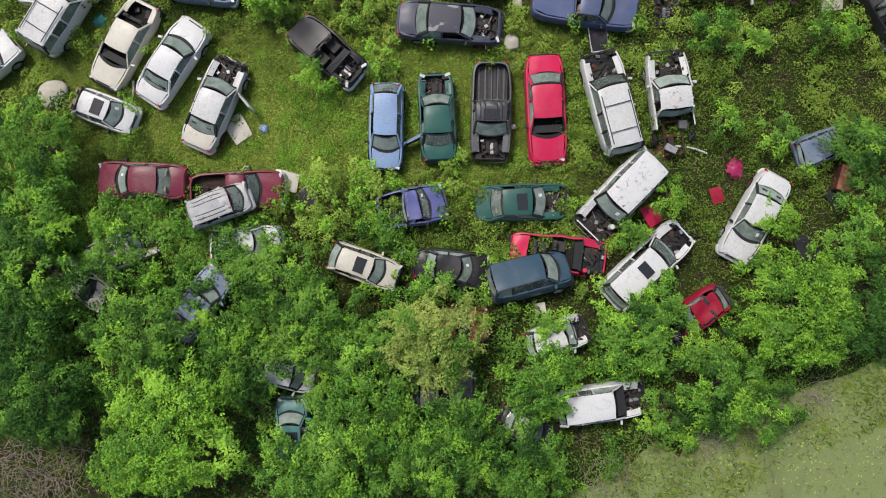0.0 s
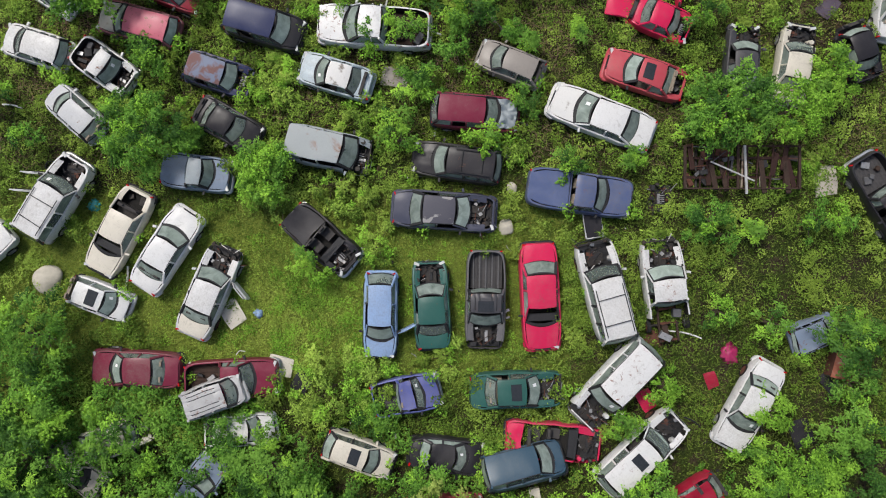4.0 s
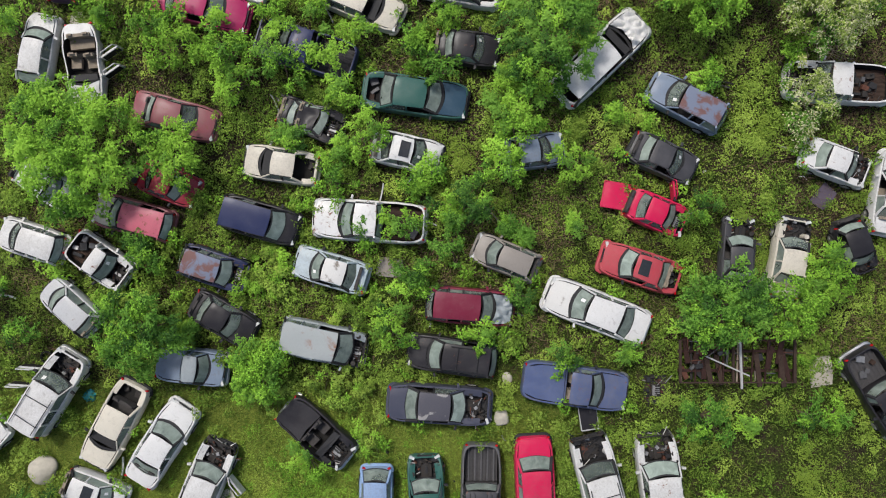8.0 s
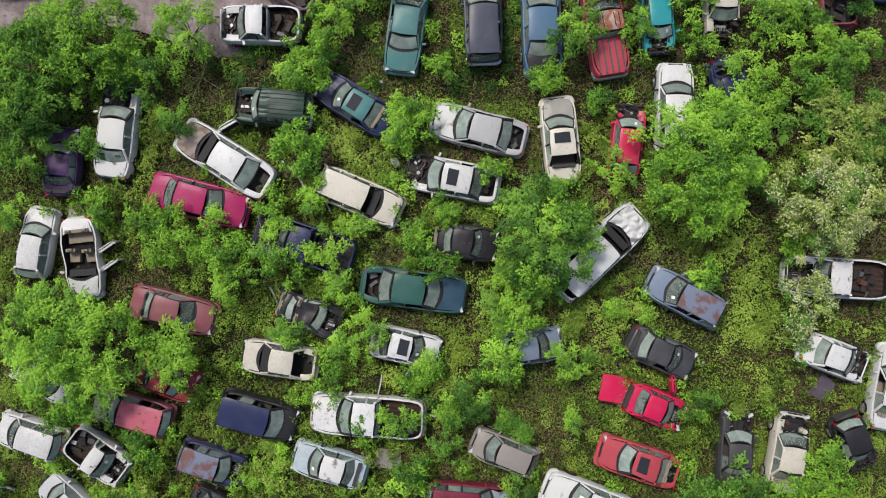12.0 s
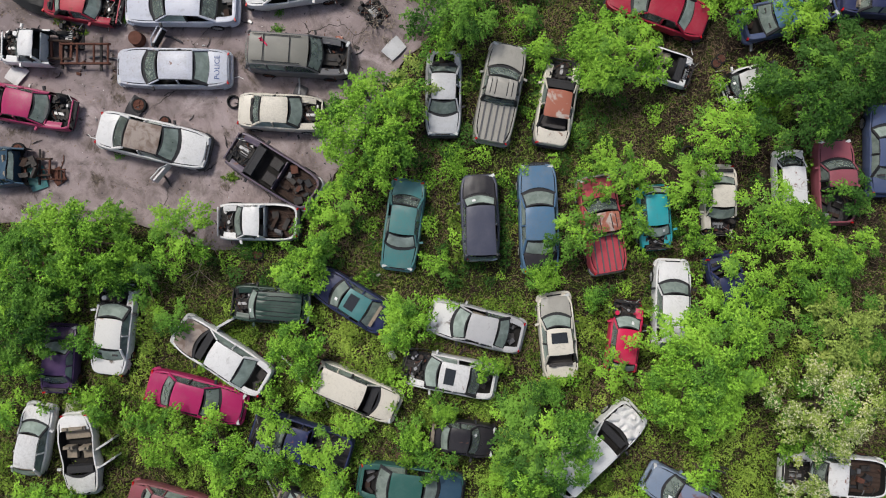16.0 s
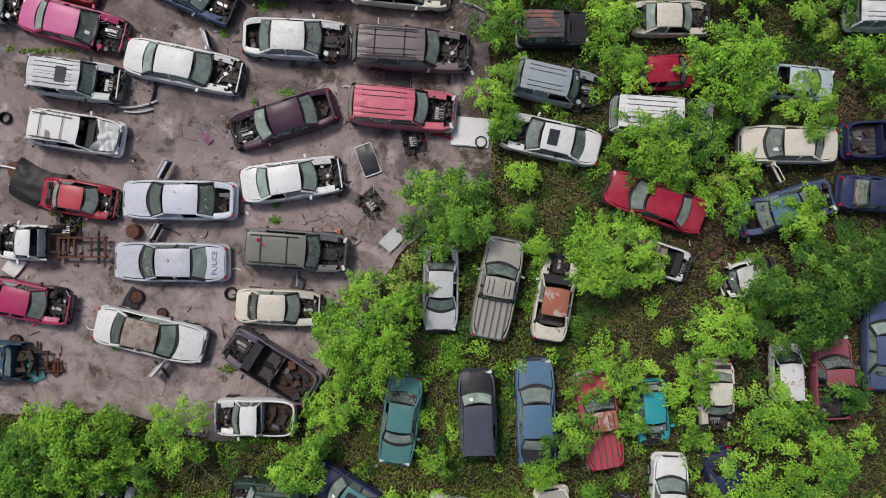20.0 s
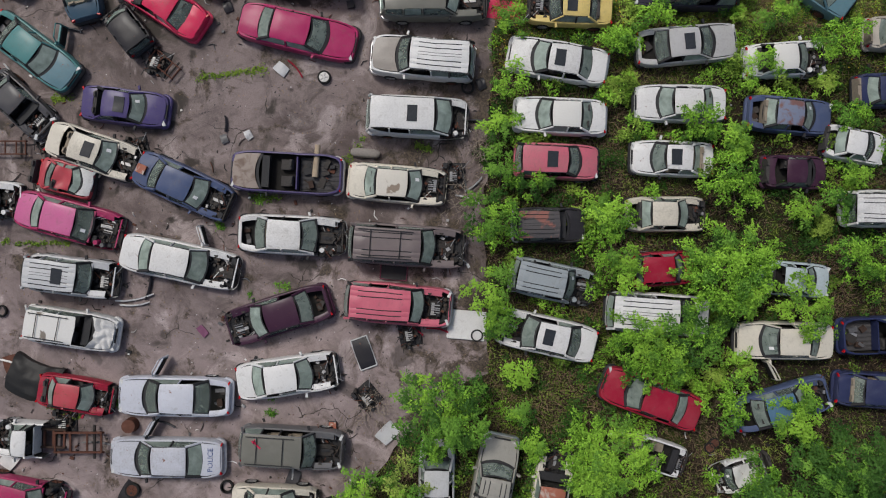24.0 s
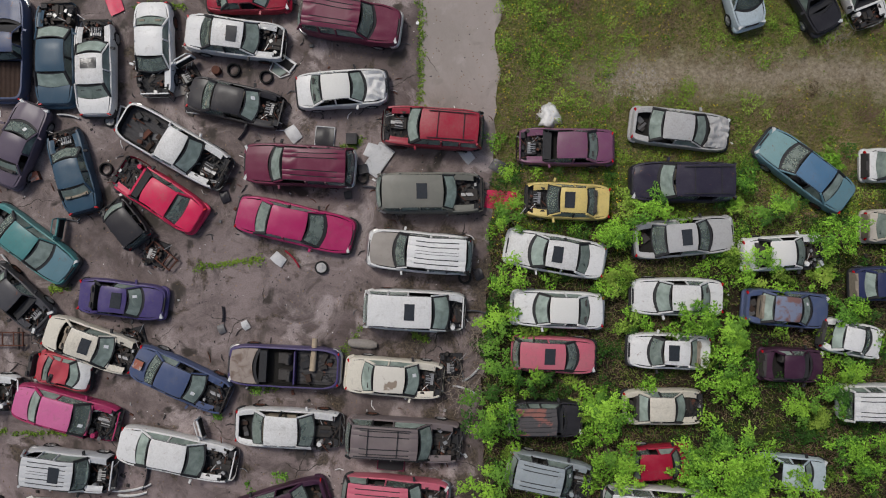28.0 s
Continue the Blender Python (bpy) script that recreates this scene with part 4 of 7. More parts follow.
car("suvlow", 9.52, -1.35, 43, 4.89, "white", "sun hood")
car("sedan", 5.44, -0.96, -5, 4.66, "red", "crush noroof hood")
car("hatch", -14.88, -0.71, 20, 3.72, "cream", "crush hood")
car("hatch", -9.21, -0.39, 4, 3.40, "white", "crush")
car("sedan", 14.50, 0.82, -119, 4.53, "white")
car("pickup", -1.45, 1.25, 12, 3.30, "royal", "crush")
# a corrugated pickup bed cover, built from the low cap shell
car("cap", -10.15, 1.34, 20, 3.00, "palegrey", "ribs high rusty")
car("sedan", 3.69, 1.51, 2, 4.50, "green", "hood sun weedy")
car("suv", 8.22, 1.78, -134, 4.86, "white", "hood rusty")
car("pickup", -9.58, 2.02, 3, 4.50, "maroon")
car("sedan", -13.93, 2.52, 177, 4.35, "maroon")
car("cap", 17.60, 4.05, 22, 2.25, "greyblue", "crush weedy rusty")
car("hatch", -2.65, 5.02, -91, 4.10, "skyblue", "door_l", place=GRASSY)
car("sedan", -0.26, 5.46, 93, 4.26, "green", "hood", place=GRASSY)
car("pickup", 2.26, 5.70, -91, 4.81, "grey", "hood ribs sun", roof="charcoal", place=GRASSY)
car("hatch", -15.69, 5.75, -21, 2.99, "white", "sun nowheel")
car("sedan", 4.81, 5.87, -87, 5.18, "red", place=GRASSY)
car("pickup", 10.62, 6.08, 97, 5.25, "white", "hood rusty nobed weedy")
car("sedan", -10.62, 6.13, 67, 4.63, "white", "hood door_r", trunkc="cream")
car("suv", 7.78, 6.18, 105, 5.00, "white", "hood rack", place=GRASSY)
car("sedan", -21.40, 7.83, 41, 3.87, "white")
car("sedan", -12.60, 8.03, 58, 4.37, "white")
car("pickup", -5.37, 8.53, -40, 3.91, "black", "noroof hood crush cover", place=GRASSY)
car("sedan", -14.83, 8.91, -118, 4.49, "cream", "nowheel trunk noglass")
car("sedan", 0.32, 9.86, -4, 4.94, "navygrey", "hood", roof="peelnavy")
car("pickup", 20.81, 10.42, -59, 4.61, "black")
car("suv", -17.70, 10.47, 58, 4.31, "white", "hood door_l doors rack")
car("pickup", 6.62, 10.69, -8, 5.06, "blue", "cover")
car("pickup", -11.18, 11.61, -7, 3.35, "greyblue", "cover", roof="steel")
car("suvlow", 0.92, 12.09, 172, 4.20, "black", "rack")
car("van", -5.03, 12.70, -12, 4.18, "steel", "hood rusty", roof="ruststreak")
car("sedan", -9.74, 13.87, -30, 3.38, "black")
car("sedan", 7.65, 14.22, 159, 5.19, "white", hoodc="peel")
car("hatch", -16.80, 14.41, 138, 3.13, "silver")
car("suvlow", 1.76, 14.41, -5, 4.14, "maroon", "crumple", hoodc="steel")
car("sedan", -4.71, 16.11, 163, 3.55, "paleblue", roof="peel")
car("suvlow", -10.09, 16.18, -18, 3.30, "navy", "rusty hood", roof="rustblue")
car("sedan", 9.68, 16.20, 162, 4.00, "fadedred", "sun trunk")
car("pickup", -15.43, 16.54, -35, 3.19, "white", "rusty hood", hoodc="rust")
car("hatch", 3.41, 16.67, 158, 3.24, "brown")
car("sedan", 16.59, 16.69, 80, 3.85, "cream", "hood")
car("sedan", 14.24, 16.82, 86, 3.56, "charcoal", "hood")
car("hatch", 19.68, 17.08, -70, 2.56, "black", "hood", hoodc="red")
car("suvlow", -18.59, 17.46, 162, 3.20, "white")
car("pickup", -2.90, 18.37, 176, 5.39, "white", "rusty")
car("van", -7.98, 18.43, -16, 3.70, "black", roof="navy")
car("suvlow", -13.92, 18.55, 165, 3.88, "dullmaroon", "rusty", hoodc="taupe", roof="rose")
car("sedan", 10.47, 18.79, -22, 3.02, "red", "hood door_l")
car("sedan", 21.32, 19.68, 80, 4.06, "white")
car("sedan", -12.25, 20.11, -22, 2.95, "crimson", "weedy")
car("hatch", -18.06, 20.12, -33, 2.88, "white")
car("sedan", -7.02, 20.99, 171, 3.62, "cream", "trunk noglass", trunkc="rustgrey")
car("sedan", 18.76, 21.10, -21, 3.28, "white", "hood")
car("sedan", 10.70, 21.31, -25, 3.31, "charcoal")
car("sedan", -1.20, 21.61, -12, 3.46, "white", "sun")
car("sedan", 4.64, 21.62, 8, 3.04, "greyblue")
car("sedan", -5.64, 23.13, -20, 3.27, "black", "crush hood")
car("sedan", -12.03, 23.26, -15, 4.13, "dullmaroon", "rusty")
car("suvlow", 11.82, 23.87, 152, 3.80, "greyblue", roof="rustblue")
car("sedan", -0.79, 24.23, -8, 5.05, "green", "trunk", hoodc="navyteal")
car("pickup", 18.80, 24.78, 176, 4.97, "white", "hood rusty junk")
car("sedan", -16.24, 25.71, -84, 3.90, "white", "crush noroof junk doors door_l")
car("suvlow", 7.82, 26.00, 44, 5.35, "white", "crumple noglass")
car("pickup", -5.90, 26.33, 163, 4.98, "navy", "hood")
car("hatch", -18.38, 26.39, 80, 3.40, "white")
car("sedan", 1.62, 26.49, -8, 3.09, "black")
car("sedan", -10.78, 28.39, -15, 4.74, "magenta")
car("suvlow", -3.34, 28.59, -23, 4.25, "cream", "noglass")
car("sedan", 0.98, 29.44, 169, 4.58, "white", "hood trunk sun")
car("sedan", -17.11, 30.16, 86, 3.32, "purple")
car("sedan", -9.55, 30.29, 148, 5.05, "white", "trunk door_r", hoodc="rustgrey")
car("sedan", 6.03, 31.21, 95, 4.07, "cream", "sun", hoodc="taupe")
car("hatch", 9.13, 31.27, 83, 3.44, "red", "hood")
car("sedan", -14.57, 31.65, 83, 4.58, "white", "hood rusty", roof="rustspot", trunkc="peel")
car("sedan", 2.24, 31.70, 166, 4.57, "palegrey", "trunk", hoodc="peel")
car("suv", -7.38, 32.68, 175, 3.67, "darkgreen", "hood ribs")
car("suvlow", 11.32, 32.71, 88, 4.18, "white")
car("sedan", -3.50, 32.86, 148, 3.96, "navy", "sun", roof="teal")
car("sedan", 14.01, 33.38, -72, 3.49, "navy", "hood")
car("sedan", -1.14, 36.39, -98, 4.32, "teal")
car("pickup", -7.89, 36.54, 179, 3.98, "white", "hood junk", place=PADDED)
car("hatch", 10.53, 36.69, -86, 3.11, "turquoise", "hood")
car("sedan", 5.14, 36.72, 92, 5.19, "steelblue", trunkc="black")
car("pickup", 8.05, 36.40, 99, 4.65, "fadedred", "ribs cover", roof="rust")
car("suv", 2.42, 36.75, 92, 4.11, "navygrey", hoodc="black")
car("sedan", 13.52, 37.52, -90, 3.39, "cream", "hood")
car("pickup", 18.86, 38.37, 92, 4.04, "dullmaroon")
car("cap", 16.81, 38.52, 92, 2.74, "white", "rusty")
car("pickup", -7.21, 38.92, 148, 4.76, "plumgrey", "hood noroof junk rusty", place=PADDED)
car("pickup", -19.60, 39.13, 180, 4.39, "navyteal", "crush nobed", place=PADDED)
car("sedan", 21.27, 39.89, 89, 4.36, "navyblue")
car("sedan", -12.79, 40.33, -13, 5.36, "white", "door_r", roof="rustgrey", place=PADDED)
car("sedan", -6.83, 41.63, -3, 4.14, "cream", "hood", place=PADDED)
car("sedan", -18.55, 41.89, -11, 4.44, "magenta", "hood", place=PADDED)
car("sedan", 6.02, 42.12, 80, 4.30, "cream", "hood rusty noglass", roof="rust")
car("sedan", 0.72, 42.49, -91, 4.08, "silver", "trunk")
car("pickup", 3.32, 42.50, 79, 4.77, "taupe", "ribs cover")
car("hatch", 14.76, 42.99, 201, 2.55, "white", "hood crush rusty")
car("sedan", -11.86, 43.73, 179, 5.41, "policeblue", "police door_r", place=PADDED)
car("hatch", 11.23, 43.77, -19, 2.50, "white", "hood noroof")
car("suv", -5.98, 44.26, -4, 4.89, "grey", "hood rack", roof="olivegrey", place=PADDED)
car("pickup", -18.14, 44.63, 178, 3.42, "white", "hood nobed", place=PADDED)
car("sedan", 16.78, 46.24, 16, 4.62, "navyblue", "hood trunk", roof="steelblue")
car("sedan", 10.71, 46.51, 160, 4.90, "crimson")
car("sedan", -11.44, 46.59, 179, 5.39, "policeblue", "trunk door_r", place=PADDED)
car("sedan", -16.10, 46.70, -10, 3.70, "crimson", "hood rusty", roof="fadedred", place=PADDED)
car("sedan", 21.16, 46.88, -4, 3.97, "navy")
car("sedan", -6.20, 47.55, 8, 4.90, "white", "hood", place=PADDED)
car("sedan", 16.84, 49.19, 179, 4.72, "cream", "door_l")
car("pickup", 21.51, 49.43, 2, 4.20, "navy", "hood")
car("sedan", 5.80, 49.43, 167, 4.87, "white", "hood sun")
car("suvlow", -16.29, 49.75, -9, 4.44, "white", "rack crumple noglass", roof="peel", place=PADDED)
car("sedan", -6.69, 50.39, -163, 5.17, "aubergine", "hood trunk", place=PADDED)
car("van", 10.98, 50.44, -4, 4.93, "white", "ribs")
car("suv", -1.05, 50.88, -5, 5.05, "rose", "hood ribs", place=PADDED)
car("suv", 6.11, 51.94, -12, 4.04, "steel", "hood ribs")
car("sedan", 17.33, 52.06, -5, 3.36, "paleblue")
car("suv", -16.16, 52.19, -7, 4.29, "silver", "hood ribs sun", place=PADDED)
car("suvlow", 11.28, 52.55, 3, 2.85, "crimson")
car("sedan", -11.26, 52.86, -12, 5.75, "white", "hood door_l", place=PADDED)
car("suv", -0.63, 53.63, -4, 5.54, "plumbrown", "hood ribs rack", place=PADDED)
car("sedan", -6.00, 54.12, -3, 5.18, "white", "hood trunk", place=PADDED)
car("suv", 5.93, 54.57, -0, 3.45, "black", "ribs", roof="rustblack")
car("sedan", -16.39, 54.81, -15, 5.25, "magenta", "hood", roof="pink", trunkc="pink", place=PADDED)
car("sedan", 11.42, 55.08, -0, 3.92, "cream", "hood trunk")
car("van", 21.41, 55.33, -0, 3.71, "white", "ribs")
car("sedan", -20.54, 55.76, -0, 4.18, "white", "hood", place=PADDED)
car("sedan", -11.03, 56.39, -25, 4.87, "navyblue", "hood", place=PADDED)
car("sedan", -1.09, 56.48, -5, 4.71, "cream", "hood", roof="rustcream", place=PADDED)
car("sedan", -16.52, 56.77, -14, 2.62, "fadedred", "crush", hoodc="white", place=PADDED)
car("pickup", -6.24, 57.00, 177, 5.29, "violet", "noroof junk", hoodc="rustgrey", place=PADDED)
car("sedan", 17.39, 57.05, -2, 3.09, "aubergine", "noglass")
car("suvlow", 6.32, 57.53, -3, 3.98, "rose", "sun")
car("sedan", 11.68, 57.68, 178, 3.98, "white", "sun")
car("sedan", -15.17, 57.96, -19, 4.68, "cream", "hood sun", place=PADDED)
car("sedan", 20.11, 58.27, -12, 2.92, "white", "trunk")
car("van", -0.15, 59.59, -3, 4.82, "white", "hood sun", place=PADDED)
car("sedan", 6.46, 59.62, 177, 4.40, "white", roof="rustspot")
car("sedan", 17.09, 59.66, -5, 4.08, "navyblue", "trunk", roof="rustblue")
car("sedan", -13.83, 60.10, -7, 4.15, "violet", "sun", place=PADDED)
car("sedan", -18.71, 60.19, -43, 3.68, "charcoal", "hood", place=PADDED)
car("sedan", 12.02, 60.23, 179, 4.40, "white")
car("sedan", 21.57, 60.85, 2, 3.04, "navy")
car("sedan", 6.37, 62.22, 170, 4.77, "white", "sun", place=GRASSY)
car("sedan", 16.93, 62.27, 3, 3.85, "white", "hood", roof="rustspot", place=GRASSY)
car("suv", 0.06, 62.30, 175, 4.89, "white", "ribs", hoodc="brown", place=PADDED)
car("sedan", -18.10, 62.67, -37, 4.85, "teal", "trunk door_l", hoodc="steelteal", place=PADDED)
car("sedan", 12.37, 63.00, 5, 4.80, "palegrey", "sun trunk", place=GRASSY)
car("sedan", 22.19, 63.51, 0, 3.03, "beige", place=GRASSY)
car("sedan", -5.74, 63.60, -13, 5.71, "magenta", place=PADDED)
car("cap", -13.68, 63.68, 128, 2.42, "black", "hood", place=PADDED)
car("sedan", 6.91, 64.66, 177, 4.11, "yellow", "hood sun", place=GRASSY)
car("sedan", -12.14, 65.01, 147, 4.80, "red", "hood", place=PADDED)
car("suv", 0.58, 65.03, -0, 5.07, "olivegrey", "hood sun", place=PADDED)
car("suv", 12.26, 65.56, -180, 4.97, "inkblack", "rack", place=GRASSY)
car("sedan", 17.98, 66.08, 143, 5.04, "steelteal", hoodc="seafoam", roof="steelblue", place=GRASSY)
car("sedan", -16.14, 66.11, 106, 4.17, "navyteal", "hood", place=PADDED)
car("suv", -5.52, 66.34, 177, 5.24, "darkmaroon", "ribs", place=PADDED)
car("sedan", 22.22, 66.38, 1, 3.04, "white", place=GRASSY)
car("sedan", 6.82, 67.19, 179, 4.61, "plum", "hood", place=GRASSY)
car("pickup", -11.33, 67.21, -30, 5.67, "white", "hood junk", place=PADDED)
car("sedan", -18.57, 67.32, 67, 4.18, "plumgrey", place=PADDED)
car("suv", 0.61, 68.05, 176, 4.83, "crimson", "hood rack", place=PADDED)
car("sedan", 12.21, 68.07, -7, 4.71, "palegrey", "trunk crumple", place=GRASSY)
car("sedan", -8.49, 69.26, -13, 4.65, "black", "hood", hoodc="white", place=PADDED)
car("sedan", -3.55, 69.89, 4, 4.36, "white", "crumple", roof="rustspot", place=PADDED)
car("sedan", -15.01, 70.90, 92, 4.75, "white", "hood sun", place=PADDED)
car("sedan", -16.93, 71.57, 91, 5.13, "navyteal", "hood", place=PADDED)
car("sedan", -12.28, 71.73, -89, 4.51, "white", "hood door_l", place=PADDED)
car("pickup", -19.18, 71.77, 89, 4.96, "navyblue", place=PADDED)
car("sedan", -8.51, 72.28, -7, 4.78, "white", "hood sun", place=PADDED)
car("suv", -3.13, 73.05, -9, 4.78, "darkmaroon", "ribs", roof="darkmaroon", place=PADDED)
car("suvlow", 15.00, 74.35, -74, 3.47, "paleblue", "rack", place=GRASSY)
car("sedan", 18.20, 74.35, -60, 3.94, "black", "noglass", place=GRASSY)
car("sedan", 20.64, 74.45, -69, 3.48, "white", "hood", place=GRASSY)
car("sedan", -7.92, 74.25, 1, 3.98, "crimson", place=PADDED)


# ---------------------------------------------------------------- plants
def leaf_mesh(name, pos, size, mats, slot=None, tilt=0.55, slim=0.62, rng=None, along=None, out=0.0):
    """One small pointed leaf at each place, tilted at random."""
    n = len(pos)
    nrm = rng.normal(0, tilt, (n, 3))
    nrm[:, 2] = 1.0
    if along is not None:
        nrm[:, :2] += along[:, :2] * out
    nrm /= np.linalg.norm(nrm, axis=1)[:, None]
    a = rng.normal(0, 1, (n, 3)) if along is None else along + rng.normal(0, 0.6, (n, 3))
    a -= nrm * (a * nrm).sum(1)[:, None]
    a /= np.linalg.norm(a, axis=1)[:, None]
    b = np.cross(nrm, a)
    s = (size * rng.uniform(0.6, 1.35, n))[:, None] * 0.5
    v = np.empty((n, 3, 3), np.float32)
    v[:, 0], v[:, 1], v[:, 2] = pos + a * s, pos - a * s * 0.65 + b * s * slim, pos - a * s * 0.65 - b * s * slim
    me = bpy.data.meshes.new(name)
    me.vertices.add(n * 3)
    me.vertices.foreach_set("co", v.ravel())
    me.loops.add(n * 3)
    me.loops.foreach_set("vertex_index", np.arange(n * 3, dtype=np.int32))
    me.polygons.add(n)
    me.polygons.foreach_set("loop_start", np.arange(0, n * 3, 3, dtype=np.int32))
    for m in mats:
        me.materials.append(m)
    if slot is not None:
        me.polygons.foreach_set("material_index", slot.astype(np.int32))
    me.update()
    me.validate()
    return me


TREE_SAY = dict(lime="young bright-green leafy tree growing between cars", mid="green leafy tree with an uneven crown", dark="dark green dense broadleaf tree",
                pale="pale grey-green leafy tree", yellow="yellow-green leafy bush spreading over weeds", thin="sparse half-dead brush with thin leaves",
                flower="small tree covered in white blossom")
TREE_COUNT = [0]


def blade_mesh(name, pos, size, mat, rng, lean=0.9, thin=0.16):
    """One thin three-cornered blade at each place, rooted low and leaning any way."""
    n = len(pos)
    t = rng.uniform(0, 6.283, n)
    long = size * rng.uniform(0.5, 1.5, n)
    out = long * np.clip(rng.normal(lean, 0.25, n), 0.2, 1.0)
    up = np.sqrt(np.maximum(long ** 2 - out ** 2, 0.0004))
    w = long * thin * 0.5
    v = np.empty((n, 3, 3), np.float32)
    v[:, 0] = pos + np.stack([-np.sin(t) * w, np.cos(t) * w, 0 * t], 1)
    v[:, 1] = pos - np.stack([-np.sin(t) * w, np.cos(t) * w, 0 * t], 1)
    v[:, 2] = pos + np.stack([np.cos(t) * out, np.sin(t) * out, up], 1)
    me = bpy.data.meshes.new(name)
    me.vertices.add(n * 3)
    me.vertices.foreach_set("co", v.ravel())
    me.loops.add(n * 3)
    me.loops.foreach_set("vertex_index", np.arange(n * 3, dtype=np.int32))
    me.polygons.add(n)
    me.polygons.foreach_set("loop_start", np.arange(0, n * 3, 3, dtype=np.int32))
    me.materials.append(mat)
    me.update()
    me.validate()
    return me


# shades of foliage that one crown mixes, clump by clump
SHADES = dict(lime=("lime", "lime", "lime", "mid"), mid=("mid", "mid", "lime", "mid", "dark"), dark=("dark", "dark", "dark", "mid"), pale=("pale", "pale", "mid"),
              yellow=("yellow", "yellow", "weed", "lime"), thin=("thin", "thin"), flower=("pale", "pale", "mid"))


def tree(x, y, wide, kind):
    TREE_COUNT[0] += 1
    r = np.random.default_rng(500 + TREE_COUNT[0])
    R = wide / 2 * (0.9 if wide < 3.4 else 1.0)
    low = kind in ("yellow", "thin")
    top = (0.75 + 0.35 * R) if low else (1.1 + 1.15 * R)
    base = 0.15 if low else 0.35 * top
    root = tagged(new("bush" if low else "tree", None), TREE_SAY[kind], "bush" if low else "tree", "trees grown up among the cars")
    root.matrix_basis = pose(x, y, -0.03)
    # sprays of foliage spread over an uneven dome, the outer ones drooping
    lobes = r.uniform(0, 6.28, 3)
    count = max(9, int(R * R * (4 if kind == "thin" else (11 if low else (13 if R < 1.4 else 17)))))
    step = np.arange(count)
    ang = step * 2.39996 + r.normal(0, 0.5, count) + lobes[0]
    rad = np.clip(np.sqrt((step + 0.5) / count) + r.normal(0, 0.06, count), 0.02, 1.05)
    lobed = 1.0 if R < 1.4 else 0.45
    edge = 1 + lobed * (0.16 * np.sin(2 * ang + lobes[0]) + 0.14 * np.sin(3 * ang + lobes[1]) + 0.10 * np.sin(5 * ang + lobes[2]))
    cx, cy = R * rad * edge * np.cos(ang), R * rad * edge * np.sin(ang)
    dome = np.sqrt(np.clip(1 - (0.90 * rad) ** 2, 0, 1))
    cz = base + (top - base) * dome * r.uniform(0.52 if R < 1.4 else 0.66, 1.0, count)
    cr = r.uniform(0.19, 0.42, count) * (0.85 + 0.12 * R)
    shades = SHADES[kind]
    shade = r.integers(0, len(shades), count)
    per = (np.pi * cr ** 2 * ((400 if R < 1.4 else 360) if kind != "thin" else 80)).astype(int) + 8
    idx = np.repeat(np.arange(count), per)
    n = len(idx)
    way = (ang + r.normal(0, 0.8, count))[idx]
    a, q = r.uniform(0, 6.283, n), np.sqrt(r.uniform(0.02, 1, n))
    star = 1 + 0.35 * np.sin(r.integers(4, 7, count)[idx] * a + r.uniform(0, 6.28, count)[idx])
    long = r.uniform(1.05, 1.6, count)[idx]
    u, v = q * star * np.cos(a) * long, q * star * np.sin(a) * 0.82
    d = np.stack([u * np.cos(way) - v * np.sin(way), u * np.sin(way) + v * np.cos(way), np.zeros(n)], 1)
    d[:, 2] = 0.42 * np.sqrt(np.clip(1 - q * q, 0, 1)) - 0.45 * q * q - 0.30 * r.uniform(0, 1, n) ** 2
    pos = np.stack([cx, cy, cz], 1)[idx] + d * cr[idx][:, None]
    pos[:, 2] = np.maximum(pos[:, 2], 0.06)
    slot = shade[idx]
    mats = [LEAF[k] for k in shades]
    leaf = np.full(n, 0.130 if R > 1.5 and not low else (0.122 if kind != "thin" else 0.10))
    if kind == "flower":
        mats.append(LEAF["petal"])
        bloom = r.uniform(0, 1, n) < r.uniform(0.1, 0.6, count)[idx]
        slot = np.where(bloom, len(shades), slot)
        leaf = np.where(bloom, 0.11, 0.13)
    piece("crown", leaf_mesh("crown", pos, leaf, mats, slot, 0.42, 0.58, r, d, 0.55), root)
    # trunk and limbs
    vs, fs = [], []
    if not low:
        fork = Vector((0.05 * R, 0.04 * R, base * 0.9))
        tube_vf((0, 0, -0.1), fork, 0.05 + 0.035 * R, 0.04 + 0.025 * R, vs, fs, 8)
    else:
        fork = Vector((0, 0, 0.05))
    for i in range(0, count, max(1, count // (9 if kind != "thin" else 22))):
        mid = fork.lerp(Vector((cx[i], cy[i], cz[i])), 0.55) + Vector((0, 0, -0.12 * R if not low else 0.1))
        slim = 0.45 if low else 1.0
        tube_vf(fork, mid, slim * (0.02 + 0.014 * R), slim * (0.014 + 0.007 * R), vs, fs, 5, False)
        tube_vf(mid, (cx[i], cy[i], cz[i]), slim * (0.014 + 0.007 * R), 0.005, vs, fs, 5, False)
    piece("trunk", mesh_of("trunk", vs, fs, [TWIG if kind == "thin" else BARK]), root)
    return root


